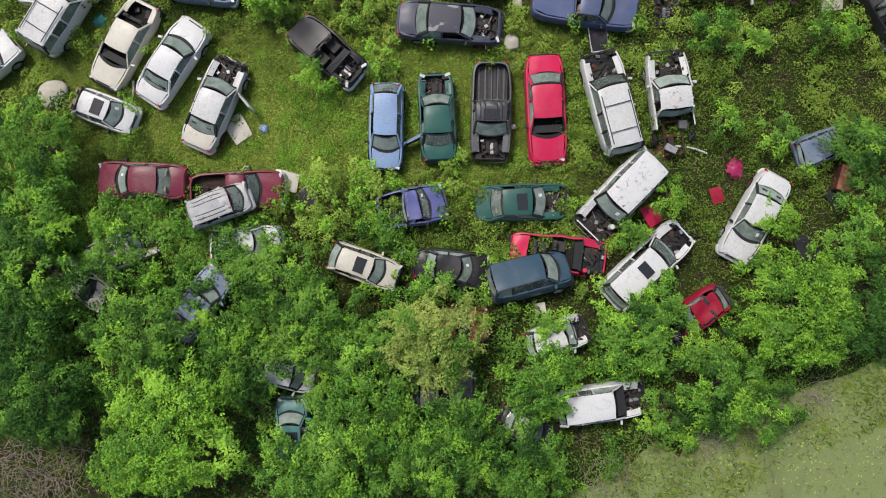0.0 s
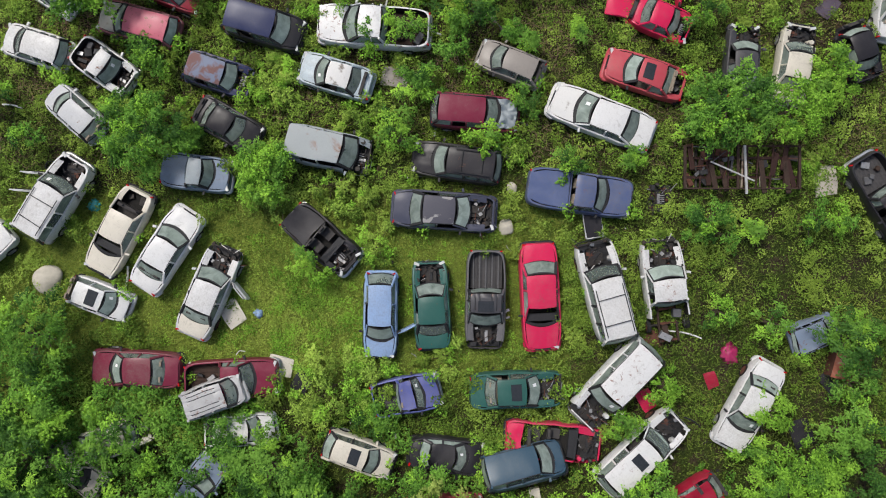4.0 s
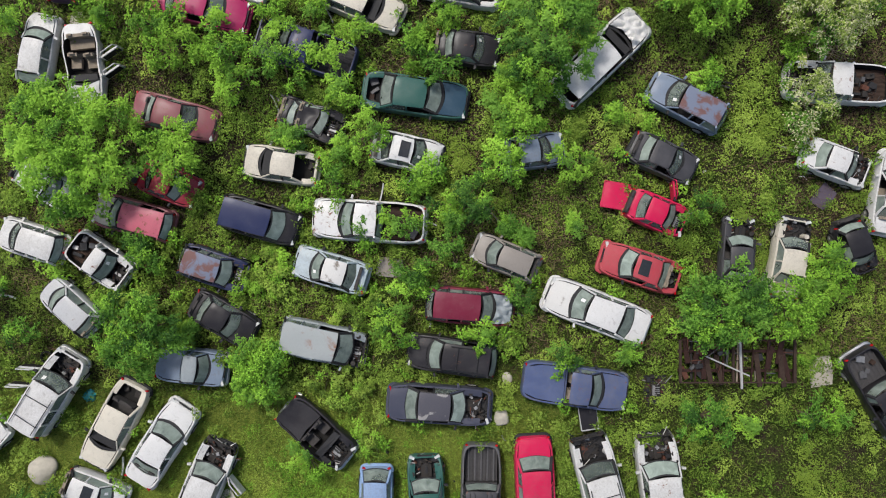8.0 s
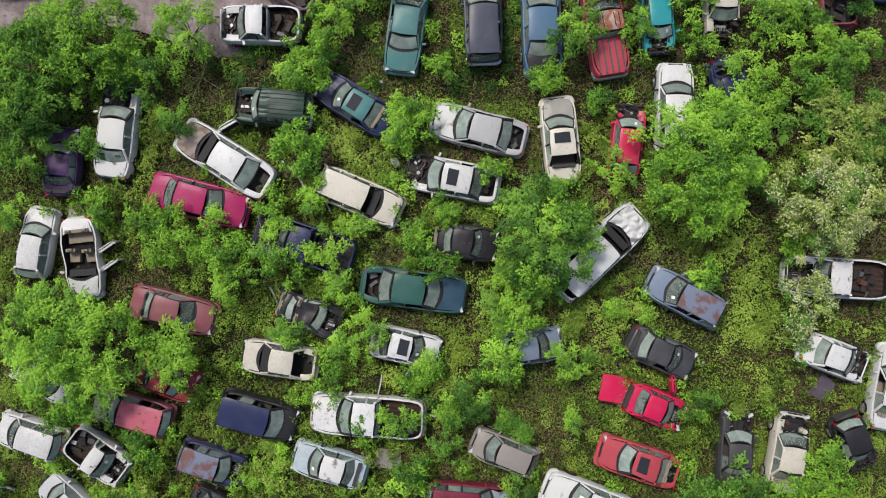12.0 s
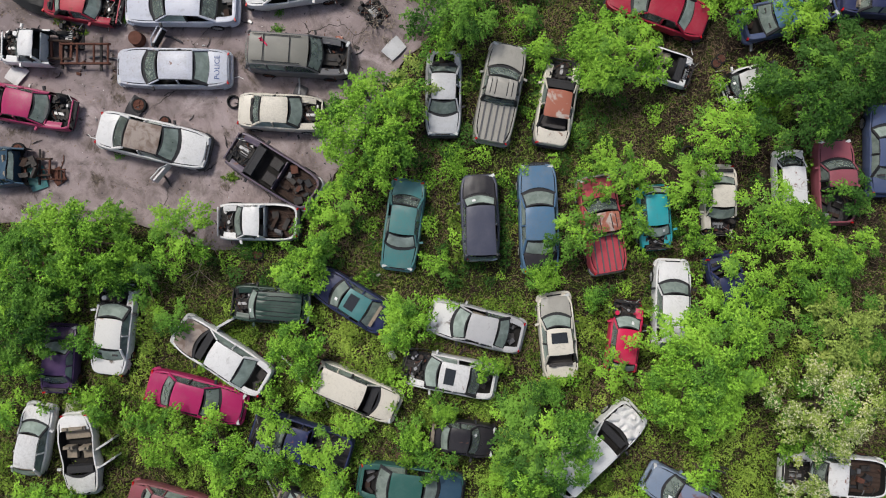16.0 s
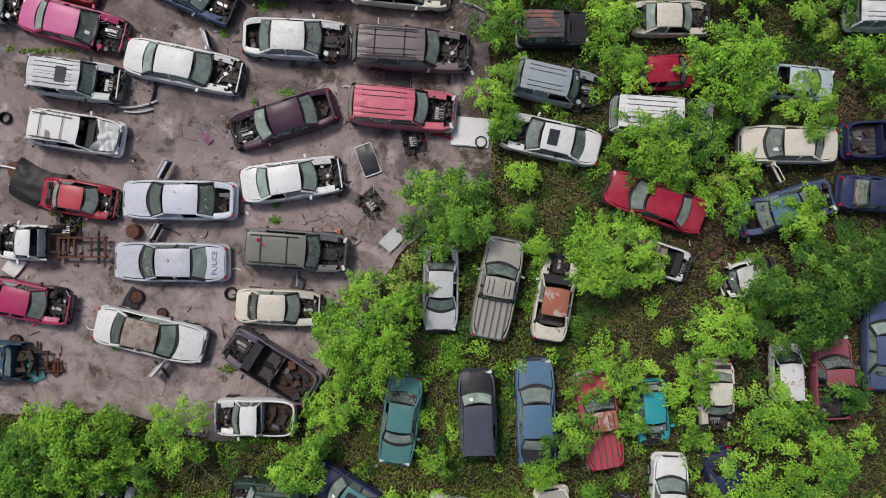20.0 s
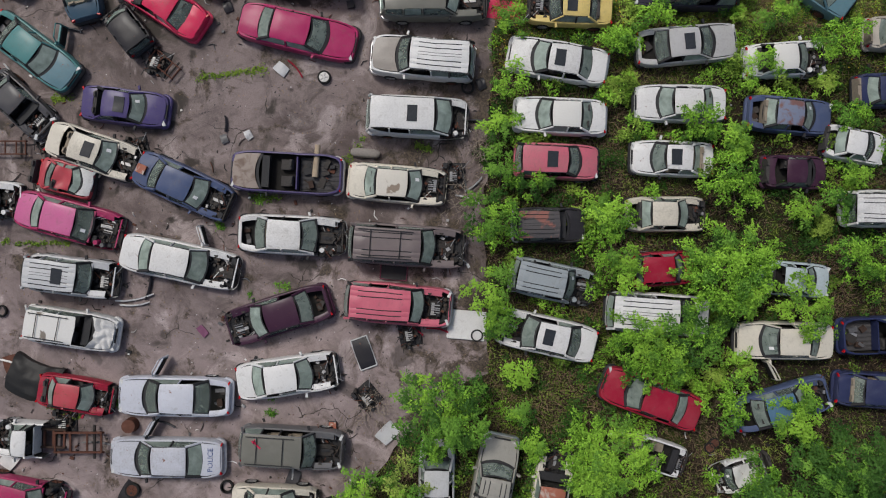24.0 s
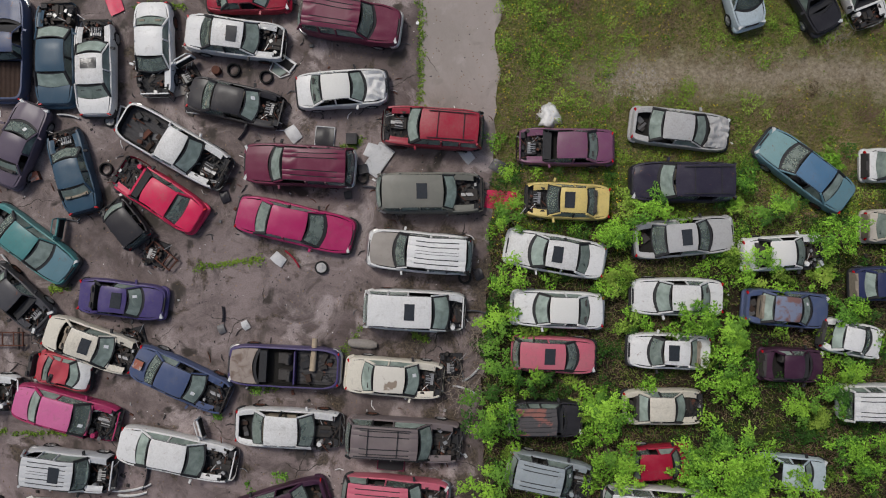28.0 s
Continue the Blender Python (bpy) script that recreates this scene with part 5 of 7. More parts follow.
def scatter(name, label, x0, x1, y0, y1, density, size, height, mat, seed, keep, tilt=0.6, slim=0.62, patchy=0.45, kind="stuff", category="undergrowth"):
    """Low plants over a stretch of ground, dense and bare by turns; keep(x, y) says where they may stand."""
    r = np.random.default_rng(seed)
    n = int((x1 - x0) * (y1 - y0) * density)
    x, y = r.uniform(x0, x1, n), r.uniform(y0, y1, n)
    w = np.zeros(n)
    for q in range(7):
        f = r.uniform(0.25, 1.5) * (1 + 0.5 * (q > 3))
        t = r.uniform(0, 6.283)
        w += np.sin((x * np.cos(t) + y * np.sin(t)) * f + r.uniform(0, 6.283) + 1.1 * np.sin((y * np.cos(t) - x * np.sin(t)) * f * 0.8))
    w = 1 / (1 + np.exp(-w * 0.9))
    ok = keep(x, y) & (r.uniform(0, 1, n) < (1 - patchy) + patchy * w)
    x, y, w = x[ok], y[ok], w[ok]
    n = len(x)
    z = height * (0.2 + 0.8 * w) * r.uniform(0.15, 1.0, n)
    place = np.stack([x, y, z], 1)
    ob = new(name, leaf_mesh(name, place, size, [mat], None, tilt, slim, r) if slim > 0.3 else blade_mesh(name, place * (1, 1, 0.4), size * 1.15, mat, r, 0.8 if height > 0.1 else 0.95, slim))
    return tagged(ob, label, category, "", kind)


def thicket(name, label, x0, x1, y0, y1, per, wide, high, leaf, dense, mat, seed, keep, patchy=0.7):
    """Clumps of herbs and brambles: a small dome of leaves on each, thick in some places and thin in others."""
    r = np.random.default_rng(seed)
    n = int((x1 - x0) * (y1 - y0) * per)
    x, y = r.uniform(x0, x1, n), r.uniform(y0, y1, n)
    w = np.zeros(n)
    for q in range(6):
        f, t = r.uniform(0.25, 1.1), r.uniform(0, 6.283)
        w += np.sin((x * np.cos(t) + y * np.sin(t)) * f + r.uniform(0, 6.283) + 1.1 * np.sin((y * np.cos(t) - x * np.sin(t)) * f * 0.8))
    w = 1 / (1 + np.exp(-w))
    ok = keep(x, y) & (r.uniform(0, 1, n) < (1 - patchy) + patchy * w)
    x, y, w = x[ok], y[ok], w[ok]
    cr = r.uniform(*wide, len(x)) * (0.7 + 0.6 * w)
    ch = r.uniform(*high, len(x)) * (0.6 + 0.7 * w)
    idx = np.repeat(np.arange(len(x)), (np.pi * cr ** 2 * dense).astype(int) + 3)
    m = len(idx)
    a, q = r.uniform(0, 6.283, m), np.sqrt(r.uniform(0, 1, m))
    lobe = 1 + 0.3 * np.sin(3 * a + idx * 1.7)
    z = ch[idx] * (np.sqrt(np.clip(1 - (0.95 * q) ** 2, 0, 1)) * r.uniform(0.55, 1.0, m))
    pos = np.stack([x[idx] + cr[idx] * lobe * q * np.cos(a), y[idx] + cr[idx] * lobe * q * np.sin(a), np.maximum(z, 0.04)], 1)
    return tagged(new(name, leaf_mesh(name, pos, leaf, [mat], None, 0.55, 0.62, r)), label, "undergrowth", "", "stuff")

# ---------------------------------------------------------------- trees and bushes
tree(-18.40, 4.00, 4.00, "mid")
tree(-18.90, 1.20, 4.13, "mid")
tree(-18.70, -1.50, 4.40, "mid")
tree(-18.89, -3.71, 3.90, "dark")
tree(-17.98, -7.23, 4.36, "dark")
tree(-11.82, -8.69, 5.70, "lime")
tree(-7.60, -2.00, 3.60, "mid")
tree(-13.60, -5.00, 4.20, "mid")
tree(-11.70, -2.70, 2.20, "mid")
tree(-9.60, -0.90, 2.10, "mid")
tree(-14.60, 0.10, 1.90, "mid")
tree(-10.70, -3.90, 1.70, "lime")
tree(-9.00, -5.70, 3.90, "mid")
tree(-5.56, -4.19, 4.13, "mid")
tree(-3.60, -5.57, 3.67, "mid")
tree(-0.59, -4.77, 4.59, "pale")
tree(-3.53, -9.08, 5.48, "mid")
tree(0.15, -9.42, 4.59, "mid")
tree(-6.14, -10.55, 3.90, "mid")
tree(-14.45, -10.59, 3.20, "lime")
tree(-9.01, -7.90, 2.81, "thin")
tree(15.90, -3.40, 5.00, "lime")
tree(18.73, -0.40, 3.20, "mid")
tree(19.19, -3.73, 3.44, "dark")
tree(8.68, -4.62, 3.44, "mid")
tree(4.42, -6.58, 3.44, "mid")
tree(11.33, -5.33, 2.48, "lime")
tree(15.20, 0.45, 2.30, "lime")
tree(19.08, 3.87, 2.96, "dark")
tree(12.97, 5.18, 1.88, "mid")
tree(10.36, 1.62, 2.00, "lime")
tree(8.49, -0.02, 1.56, "lime")
tree(10.04, -2.92, 2.48, "mid")
tree(12.64, -6.89, 3.90, "mid")
tree(15.02, -8.06, 2.72, "mid")
tree(19.11, 1.93, 2.20, "mid")
tree(-5.76, 7.32, 1.88, "lime")
tree(-7.37, 10.15, 2.43, "yellow")
tree(-0.48, -2.52, 2.36, "mid")
tree(-4.78, 1.64, 4.07, "yellow")
tree(-2.97, 2.16, 2.81, "yellow")
tree(0.42, 2.94, 2.30, "yellow")
tree(3.68, -10.31, 3.67, "mid")
tree(10.10, -8.24, 2.48, "mid")
tree(-2.75, 0.30, 1.80, "mid")
tree(8.61, -11.08, 2.30, "thin")
tree(6.48, -9.73, 2.05, "thin")
tree(12.34, 9.30, 2.60, "mid")
tree(13.20, 14.50, 3.80, "mid")
tree(16.20, 14.40, 3.20, "lime")
tree(-7.83, 11.54, 2.48, "lime")
tree(-4.93, 11.17, 2.30, "yellow")
tree(-7.33, 15.77, 2.56, "yellow")
tree(-3.36, 14.14, 2.81, "yellow")
tree(-13.22, 13.66, 3.90, "yellow")
tree(17.29, 9.39, 2.00, "mid")
tree(-0.98, 15.77, 1.88, "mid")
tree(6.11, 11.98, 1.51, "mid")
tree(2.11, 13.09, 1.76, "lime")
tree(9.11, 12.30, 1.14, "lime")
tree(-2.83, 8.20, 2.30, "yellow")
tree(-15.80, 21.50, 5.70, "lime")
tree(-18.64, 23.09, 2.96, "mid")
tree(-11.60, 26.60, 2.90, "lime")
tree(-9.70, 26.40, 3.00, "lime")
tree(-11.80, 21.40, 3.30, "lime")
tree(-7.05, 26.00, 2.80, "lime")
tree(-4.90, 26.05, 2.40, "lime")
tree(-2.93, 22.33, 2.48, "lime")
tree(3.67, 22.86, 3.00, "lime")
tree(3.11, 20.87, 2.48, "lime")
tree(5.20, 26.70, 4.70, "mid")
tree(1.46, 19.12, 2.72, "mid")
tree(0.83, 17.26, 1.88, "mid")
tree(-0.70, 15.64, 2.00, "mid")
tree(-3.27, 18.14, 1.63, "mid")
tree(-1.46, 18.21, 2.12, "lime")
tree(-4.52, 20.14, 2.12, "lime")
tree(-6.50, 22.16, 1.51, "mid")
tree(-0.58, 26.38, 1.76, "lime")
tree(6.32, 21.03, 2.12, "lime")
tree(-7.99, 11.54, 3.20, "lime")
tree(-8.28, 16.11, 3.06, "yellow")
tree(-12.50, 17.14, 1.80, "yellow")
tree(-13.25, 13.34, 3.78, "mid")
tree(12.33, 18.92, 1.88, "mid")
tree(5.21, 23.96, 1.76, "mid")
tree(-0.19, 20.66, 1.51, "lime")
tree(17.00, 23.90, 3.10, "flower")
tree(18.00, 16.00, 2.90, "lime")
tree(18.90, 4.20, 2.60, "mid")
tree(15.40, 4.60, 1.80, "mid")
tree(-5.91, 30.55, 2.72, "lime")
tree(-5.69, 34.04, 2.72, "lime")
tree(-0.71, 32.20, 2.36, "lime")
tree(-0.58, 26.44, 1.63, "mid")
tree(0.57, 27.96, 1.46, "lime")
tree(11.95, 30.00, 5.70, "lime")
tree(8.52, 29.87, 1.88, "lime")
tree(17.70, 28.10, 4.50, "flower")
tree(2.76, 29.75, 1.39, "lime")
tree(18.53, 31.60, 3.67, "pale")
tree(14.40, 33.70, 3.00, "lime")
tree(15.30, 31.80, 2.80, "mid")
tree(-17.82, 34.15, 4.36, "mid")
tree(-18.51, 31.38, 3.67, "mid")
tree(-10.88, 34.26, 3.06, "thin")
tree(-13.32, 34.14, 2.96, "mid")
tree(-17.07, 33.07, 2.00, "dark")
tree(5.25, 33.88, 1.39, "lime")
tree(-7.25, 28.10, 1.76, "lime")
tree(0.90, 45.99, 4.02, "mid")
tree(-2.56, 40.42, 4.59, "lime")
tree(-5.40, 34.92, 3.08, "lime")
tree(-4.16, 37.27, 2.72, "lime")
tree(-15.42, 35.52, 4.36, "lime")
tree(-11.16, 35.90, 3.20, "lime")
tree(-17.67, 36.23, 2.24, "lime")
tree(8.20, 44.10, 3.80, "lime")
tree(10.88, 48.04, 2.72, "lime")
tree(14.60, 47.87, 1.88, "lime")
tree(14.00, 46.20, 2.20, "lime")
tree(17.05, 46.06, 2.24, "lime")
tree(16.90, 42.00, 4.60, "dark")
tree(13.70, 40.60, 3.20, "lime")
tree(11.80, 38.40, 3.10, "lime")
tree(8.57, 38.60, 3.10, "lime")
tree(6.60, 36.00, 2.90, "mid")
tree(15.58, 36.89, 3.20, "lime")
tree(17.60, 34.40, 3.40, "lime")
tree(-9.00, 24.60, 2.30, "lime")
# dark leaves here stand in for shade under the canopy
tree(19.12, 37.78, 2.30, "dark")
tree(-1.12, 42.48, 2.96, "pale")
tree(-5.95, 30.91, 2.84, "lime")
tree(5.27, 33.99, 1.51, "lime")
tree(-2.96, 42.57, 1.51, "mid")
tree(10.43, 43.52, 1.51, "lime")
tree(-18.29, 32.87, 2.96, "dark")
tree(3.16, 51.34, 2.60, "lime")
tree(8.64, 53.15, 2.72, "lime")
tree(13.76, 52.48, 4.02, "lime")
tree(17.47, 50.76, 2.84, "lime")
tree(19.85, 52.95, 2.72, "lime")
tree(9.81, 49.08, 3.20, "lime")
tree(12.08, 49.36, 3.20, "mid")
tree(-4.10, 24.30, 1.80, "lime")
tree(16.94, 45.50, 2.60, "lime")
tree(19.40, 43.60, 3.70, "dark")
tree(3.57, 50.02, 1.76, "mid")
tree(4.16, 61.16, 1.88, "lime")
tree(3.57, 59.02, 1.76, "mid")
tree(3.72, 57.01, 1.88, "mid")
tree(5.19, 56.26, 1.63, "mid")
tree(3.28, 54.89, 2.72, "mid")
tree(8.26, 55.11, 2.56, "yellow")
tree(12.65, 59.30, 2.36, "lime")
tree(14.35, 56.51, 2.72, "lime")
tree(15.45, 61.80, 1.88, "lime")
tree(19.34, 63.04, 2.36, "lime")
tree(9.37, 52.23, 2.12, "lime")
tree(10.00, 59.12, 1.67, "yellow")
tree(19.72, 59.69, 1.51, "mid")
tree(17.49, 55.24, 1.63, "mid")
tree(19.44, 55.63, 1.51, "mid")
tree(9.09, 60.81, 1.54, "yellow")
tree(4.19, 63.87, 1.51, "mid")
tree(10.14, 8.29, 1.54, "yellow")
tree(11.59, 5.22, 1.54, "thin")
tree(9.65, -9.52, 1.80, "thin")
tree(14.38, -9.36, 2.05, "thin")
tree(-16.95, -10.23, 2.81, "thin")
tree(-5.88, -7.37, 2.05, "thin")
tree(-19.10, -11.68, 3.06, "thin")
tree(-17.77, -10.28, 2.30, "thin")


# ---------------------------------------------------------------- undergrowth
def off_pad(x, y):
    return ~inside(PAD, x, y) & ~inside(POND, x, y)


def clear_of_cars(x, y, margin):
    """True outside the cars' footprints, drawn in by margin so that weeds lap over the sills."""
    ok = np.ones(len(x), bool)
    if not len(x):
        return ok
    lo, hi = y.min() - 4, y.max() + 4
    for cx, cy, a, hl, hw, weedy in FOOT:
        if lo < cy < hi and not weedy:
            near = np.abs(x - cx) + np.abs(y - cy) < 5
            dx, dy = x[near] - cx, y[near] - cy
            u, v = dx * math.cos(a) + dy * math.sin(a), -dx * math.sin(a) + dy * math.cos(a)
            ok[near] &= ~((np.abs(u) < hl - margin) & (np.abs(v) < hw - margin))
    return ok


def lawn(x, y):
    """The grassy clearing between the rows, and the far field."""
    return (((x + 4.5) / 9.5) ** 2 + ((y - 5.4) / 3.6) ** 2 < 1) | ((x > 3) & (y > 67.6))


def worn(x, y):
    """The track across the field: grass thins out towards its middle."""
    d = np.abs(y - 70.7 + 0.4 * np.sin(x * 0.9) + 0.3 * np.sin(x * 2.3 + 1))
    bare = np.clip(1.25 - d / 1.5, 0, 0.97) * np.clip((x - 5.5 + np.sin(y * 2.1)) / 4.5, 0, 1)
    return (np.sin(x * 1290.9 + y * 782.3) * 437.5) % 1 < bare


def dead_corner(x, y):
    """Bare earth under the dead brush."""
    return ((x + 19.5) / 4) ** 2 + ((y + 11.5) / 2.6) ** 2 < 1


def wild(x, y):
    return off_pad(x, y) & ~dead_corner(x, y) & ~lawn(x, y) & clear_of_cars(x, y, 0.22)


def grassy(x, y):
    return off_pad(x, y) & ~worn(x, y) & clear_of_cars(x, y, 0.1)


def wood(x, y):
    return off_pad(x, y) & ~dead_corner(x, y) & (y < 1.2 - 0.25 * (x + 22)) & (x < 4)


def between(x, y):
    return off_pad(x, y) & ~dead_corner(x, y) & ~lawn(x, y) & clear_of_cars(x, y, 0.12)


def gloomy(x, y):
    """Under the tall trees: weeds thinned so that dark soil stands in for shade."""
    return (x > 11.5 + 1.2 * np.sin(y * 1.1)) & (y > 31) & (y < 50.5 + np.sin(x * 0.9))


def open_weeds(x, y):
    return between(x, y) & ~(gloomy(x, y) & (np.sin(x * 2.3 + 1) * np.sin(y * 1.9) < 0.45))


def open_grass(x, y):
    return grassy(x, y) & ~(gloomy(x, y) & (np.sin(x * 2.3 + 1) * np.sin(y * 1.9) < 0.3))


def sunny(x, y):
    """Where the yellow-green weeds stand: left out by the pond's bank and under the tall trees, so that both look
    shaded.
    """
    return between(x, y) & ~((x > 9) & (y < 5)) & ~gloomy(x, y)


LOW, HIGH = -23, 23
for i, y0 in enumerate(range(-18, 79, 17)):
    y1 = min(y0 + 17, 79)
    scatter("undergrowth", "dense low green vines and weeds covering the ground", LOW, HIGH, y0, y1, (60, 130, 115, 65, 42, 34)[i], 0.105, 0.30, LEAF["weed" if i < 4 else "dark"], 40 + i, wild, 0.5, 0.55, 0.75)
    thicket("undergrowth", "clumps of leafy green weeds and brambles", LOW, HIGH, y0, y1, (1.15, 0.95, 1.0, 0.9, 0.85, 0.85)[i], (0.22, 0.52), (0.25, 0.95), 0.13 if i < 1 else 0.098, 230 if i < 1 else 300, LEAF["mid" if i < 1 else ("weed" if i < 3 else "dark")], 170 + i, open_weeds)
    thicket("undergrowth", "clumps of bright yellow-green weeds", LOW, HIGH, y0, y1, (0.5, 2.2, 2.3, 0.7, 0.45, 0.4)[i], (0.2, 0.5), (0.2, 0.8) if i else (0.3, 1.05), 0.125 if i < 1 else 0.095, 220 if i < 1 else 300, LEAF["yellow" if 0 < i < 3 else "lime"], 270 + i, sunny, 0.9)
    scatter("grass", "short rough grass with dry stalks", LOW, HIGH, y0, y1, (50, 150, 125, 110, 100, 85)[i], 0.17, 0.14, LEAF["grass"], 100 + i, open_grass, 1.2, 0.14, 0.6)
scatter("grass", "short green grass in the clearing", -16, 13, 0.5, 10, 300, 0.09, 0.06, LEAF["lawn"], 301, lambda x, y: lawn(x, y) & clear_of_cars(x, y, 0.1), 0.9, 0.3, 0.6)
thicket("undergrowth", "tufts of clover and weeds in the short grass", -16, 7, 0.5, 10, 2.6, (0.12, 0.4), (0.06, 0.2), 0.085, 230, LEAF["lime"], 302, lambda x, y: lawn(x, y) & clear_of_cars(x, y, 0.1), 0.9)
thicket("undergrowth", "darker weeds along the edge of the grass", -16, 7, 0.5, 10, 0.9, (0.15, 0.45), (0.06, 0.3), 0.10, 200, LEAF["weed"], 303, lambda x, y: lawn(x, y) & clear_of_cars(x, y, 0.1), 1.0)
def overgrown(x, y):
    """The brambles that have swallowed the oldest cars."""
    return off_pad(x, y) & (y < 0.9 - 0.08 * x) & (((x + 10.15) / 1.7) ** 2 + ((y - 1.34) / 1.1) ** 2 > 1) & (((x + 3.64) / 2.0) ** 2 + ((y + 1.47) / 1.2) ** 2 > 1)


thicket("undergrowth", "tall brambles grown over the oldest cars", -19, -1, -6, 2.2, 1.5, (0.3, 0.65), (0.9, 1.6), 0.125, 230, LEAF["mid"], 206, overgrown, 0.6)
# dark leaf colour stands in for the deep shade between the crowns
scatter("undergrowth", "tall tangle of vines and saplings", LOW, 5, -16, 1.5, 55, 0.17, 1.3, LEAF["dark"], 201, wood, 0.5, 0.62, 0.9)
scatter("undergrowth", "brown dry stalks among the weeds", LOW, HIGH, 12, 66, 100, 0.34, 0.25, LEAF["dry"], 202, grassy, 1.6, 0.055, 1.0)
scatter("undergrowth", "pale dead grass matted between the weeds", LOW, HIGH, 26, 66, 32, 0.26, 0.16, LEAF["straw"], 204, grassy, 1.6, 0.06, 1.0)
scatter("wild_flowers", "small yellow flowers in the grass", 3, HIGH, 62, 79, 22, 0.075, 0.30, LEAF["buttercup"], 203, grassy, 0.5, 0.8, 1.0, "stuff", "flowers")


# saplings and small bushes that came up between the cars
def saplings(count, x0, x1, y0, y1, kinds, seed):
    r = random.Random(seed)
    made = 0
    while made < count:
        x, y = r.uniform(x0, x1), r.uniform(y0, y1)
        px, py = np.array([x]), np.array([y])
        if off_pad(px, py)[0] and not lawn(px, py)[0] and clear_of_cars(px, py, -0.1)[0]:
            tree(x, y, r.uniform(0.8, 1.9), r.choice(kinds))
            made += 1


saplings(33, -21, 21, 9, 24, ("lime", "mid", "yellow", "yellow"), 11)
saplings(34, -21, 21, 24, 37, ("lime", "mid", "lime"), 12)
saplings(26, 1, 21, 37, 62, ("lime", "lime", "mid", "yellow"), 13)
saplings(12, 4, 20, 59, 68, ("lime", "mid", "yellow"), 15)
saplings(20, -20, 20, -11, 3, ("mid", "lime", "mid"), 14)


# litter and sprouting cracks on the concrete
def on_pad(x, y):
    return inside(PAD, x, y) & clear_of_cars(x, y, -0.05)


scatter("litter", "small dark scraps and dead leaves on concrete", -24, 4.5, 36, 78, 5, 0.09, 0.005, LEAF["dry"], 401, lambda x, y: on_pad(x, y), 0.15, 0.6, 0.9, "stuff", "litter").location.z = 0.06
scatter("litter", "crumbs of glass and pale plastic on concrete", -24, 4.5, 36, 78, 0.7, 0.05, 0.005, PAPER, 402, lambda x, y: on_pad(x, y), 0.15, 0.8, 0.9, "stuff", "litter").location.z = 0.06
scatter("litter", "black flakes of plastic and rubber on concrete", -24, 4.5, 36, 78, 2.0, 0.12, 0.005, PLASTIC, 403, lambda x, y: on_pad(x, y), 0.15, 0.5, 0.9, "stuff", "litter").location.z = 0.06


def shore(x, y):
    return inside(POND, x, y) & ~inside(POND, x - 1.2, y + 2.6)


scatter("reeds", "grass and reeds thinning out into the pond", -2, 24, -16, -3, 110, 0.24, 0.30, LEAF["grass"], 501, shore, 1.1, 0.2, 1.0)
def bank(x, y):
    return ~inside(POND, x, y) & inside(POND, x + 0.9, y - 1.2)


scatter("reeds", "weeds hanging over the pond bank", -2, 24, -16, -2, 110, 0.14, 0.5, LEAF["mid"], 505, bank, 0.6, 0.5, 0.8)
scatter("reeds", "low green plants along the pond edge", -2, 24, -16, -3, 40, 0.15, 0.35, LEAF["mid"], 502, shore, 0.6, 0.5, 1.0)
scatter("pond_litter", "dead leaves and floating weed on the pond", 0, 26, -18, -3, 9, 0.12, 0.004, LEAF["dry"], 503, lambda x, y: inside(POND, x, y), 0.12, 0.45, 0.9, "stuff", "litter").location.z = 0.036
scatter("pond_litter", "patches of bright floating weed", 0, 26, -18, -3, 14, 0.14, 0.004, LEAF["pale"], 504, lambda x, y: inside(POND, x, y), 0.12, 0.6, 1.0, "stuff", "litter").location.z = 0.036

scatter("grass", "dry mixed grass of the far field", 3, HIGH, 64, 79, 260, 0.10, 0.14, LEAF["meadow"], 601, grassy, 1.1, 0.2, 1.0)
thicket("undergrowth", "withered brown clumps in the far field", 3, HIGH, 66, 79, 0.8, (0.15, 0.5), (0.08, 0.3), 0.085, 230, LEAF["dry"], 607, grassy, 1.0)
thicket("undergrowth", "tall yellow-flowering weeds in the far field", 3, HIGH, 66, 79, 0.7, (0.2, 0.5), (0.2, 0.5), 0.09, 230, LEAF["yellow"], 608, grassy, 1.0)
scatter("grass", "green herbs of the far field", 3, HIGH, 64, 79, 70, 0.075, 0.22, LEAF["weed"], 602, grassy, 0.8, 0.5, 1.0)
scatter("grass", "brown dead stalks of the far field", 3, HIGH, 64, 79, 300, 0.18, 0.2, LEAF["straw"], 603, grassy, 1.6, 0.09, 1.0)
thicket("undergrowth", "low yellow-green herbs in the rough grass", 3, HIGH, 63, 79, 1.6, (0.15, 0.4), (0.1, 0.3), 0.075, 260, LEAF["yellow"], 604, grassy, 1.0)
thicket("undergrowth", "tufts of dark green weeds in the rough grass", 3, HIGH, 63, 79, 2.0, (0.15, 0.45), (0.1, 0.4), 0.09, 220, LEAF["weed"], 605, grassy, 1.0)


def gravelled(x, y):
    return ((x - 10.3) / 1.5) ** 2 + ((y - 70.4) / 0.9) ** 2 < 1 - 0.4 * np.sin(x * 3.1) * np.cos(y * 4.3)


scatter("gravel", "pale crushed stones spilled on the dirt track", 8, 13, 69, 72, 150, 0.085, 0.03, simple("gravel_stone", (0.42, 0.38, 0.33), 0.9), 606, gravelled, 0.4, 0.8, 0.6, "stuff", "gravel")


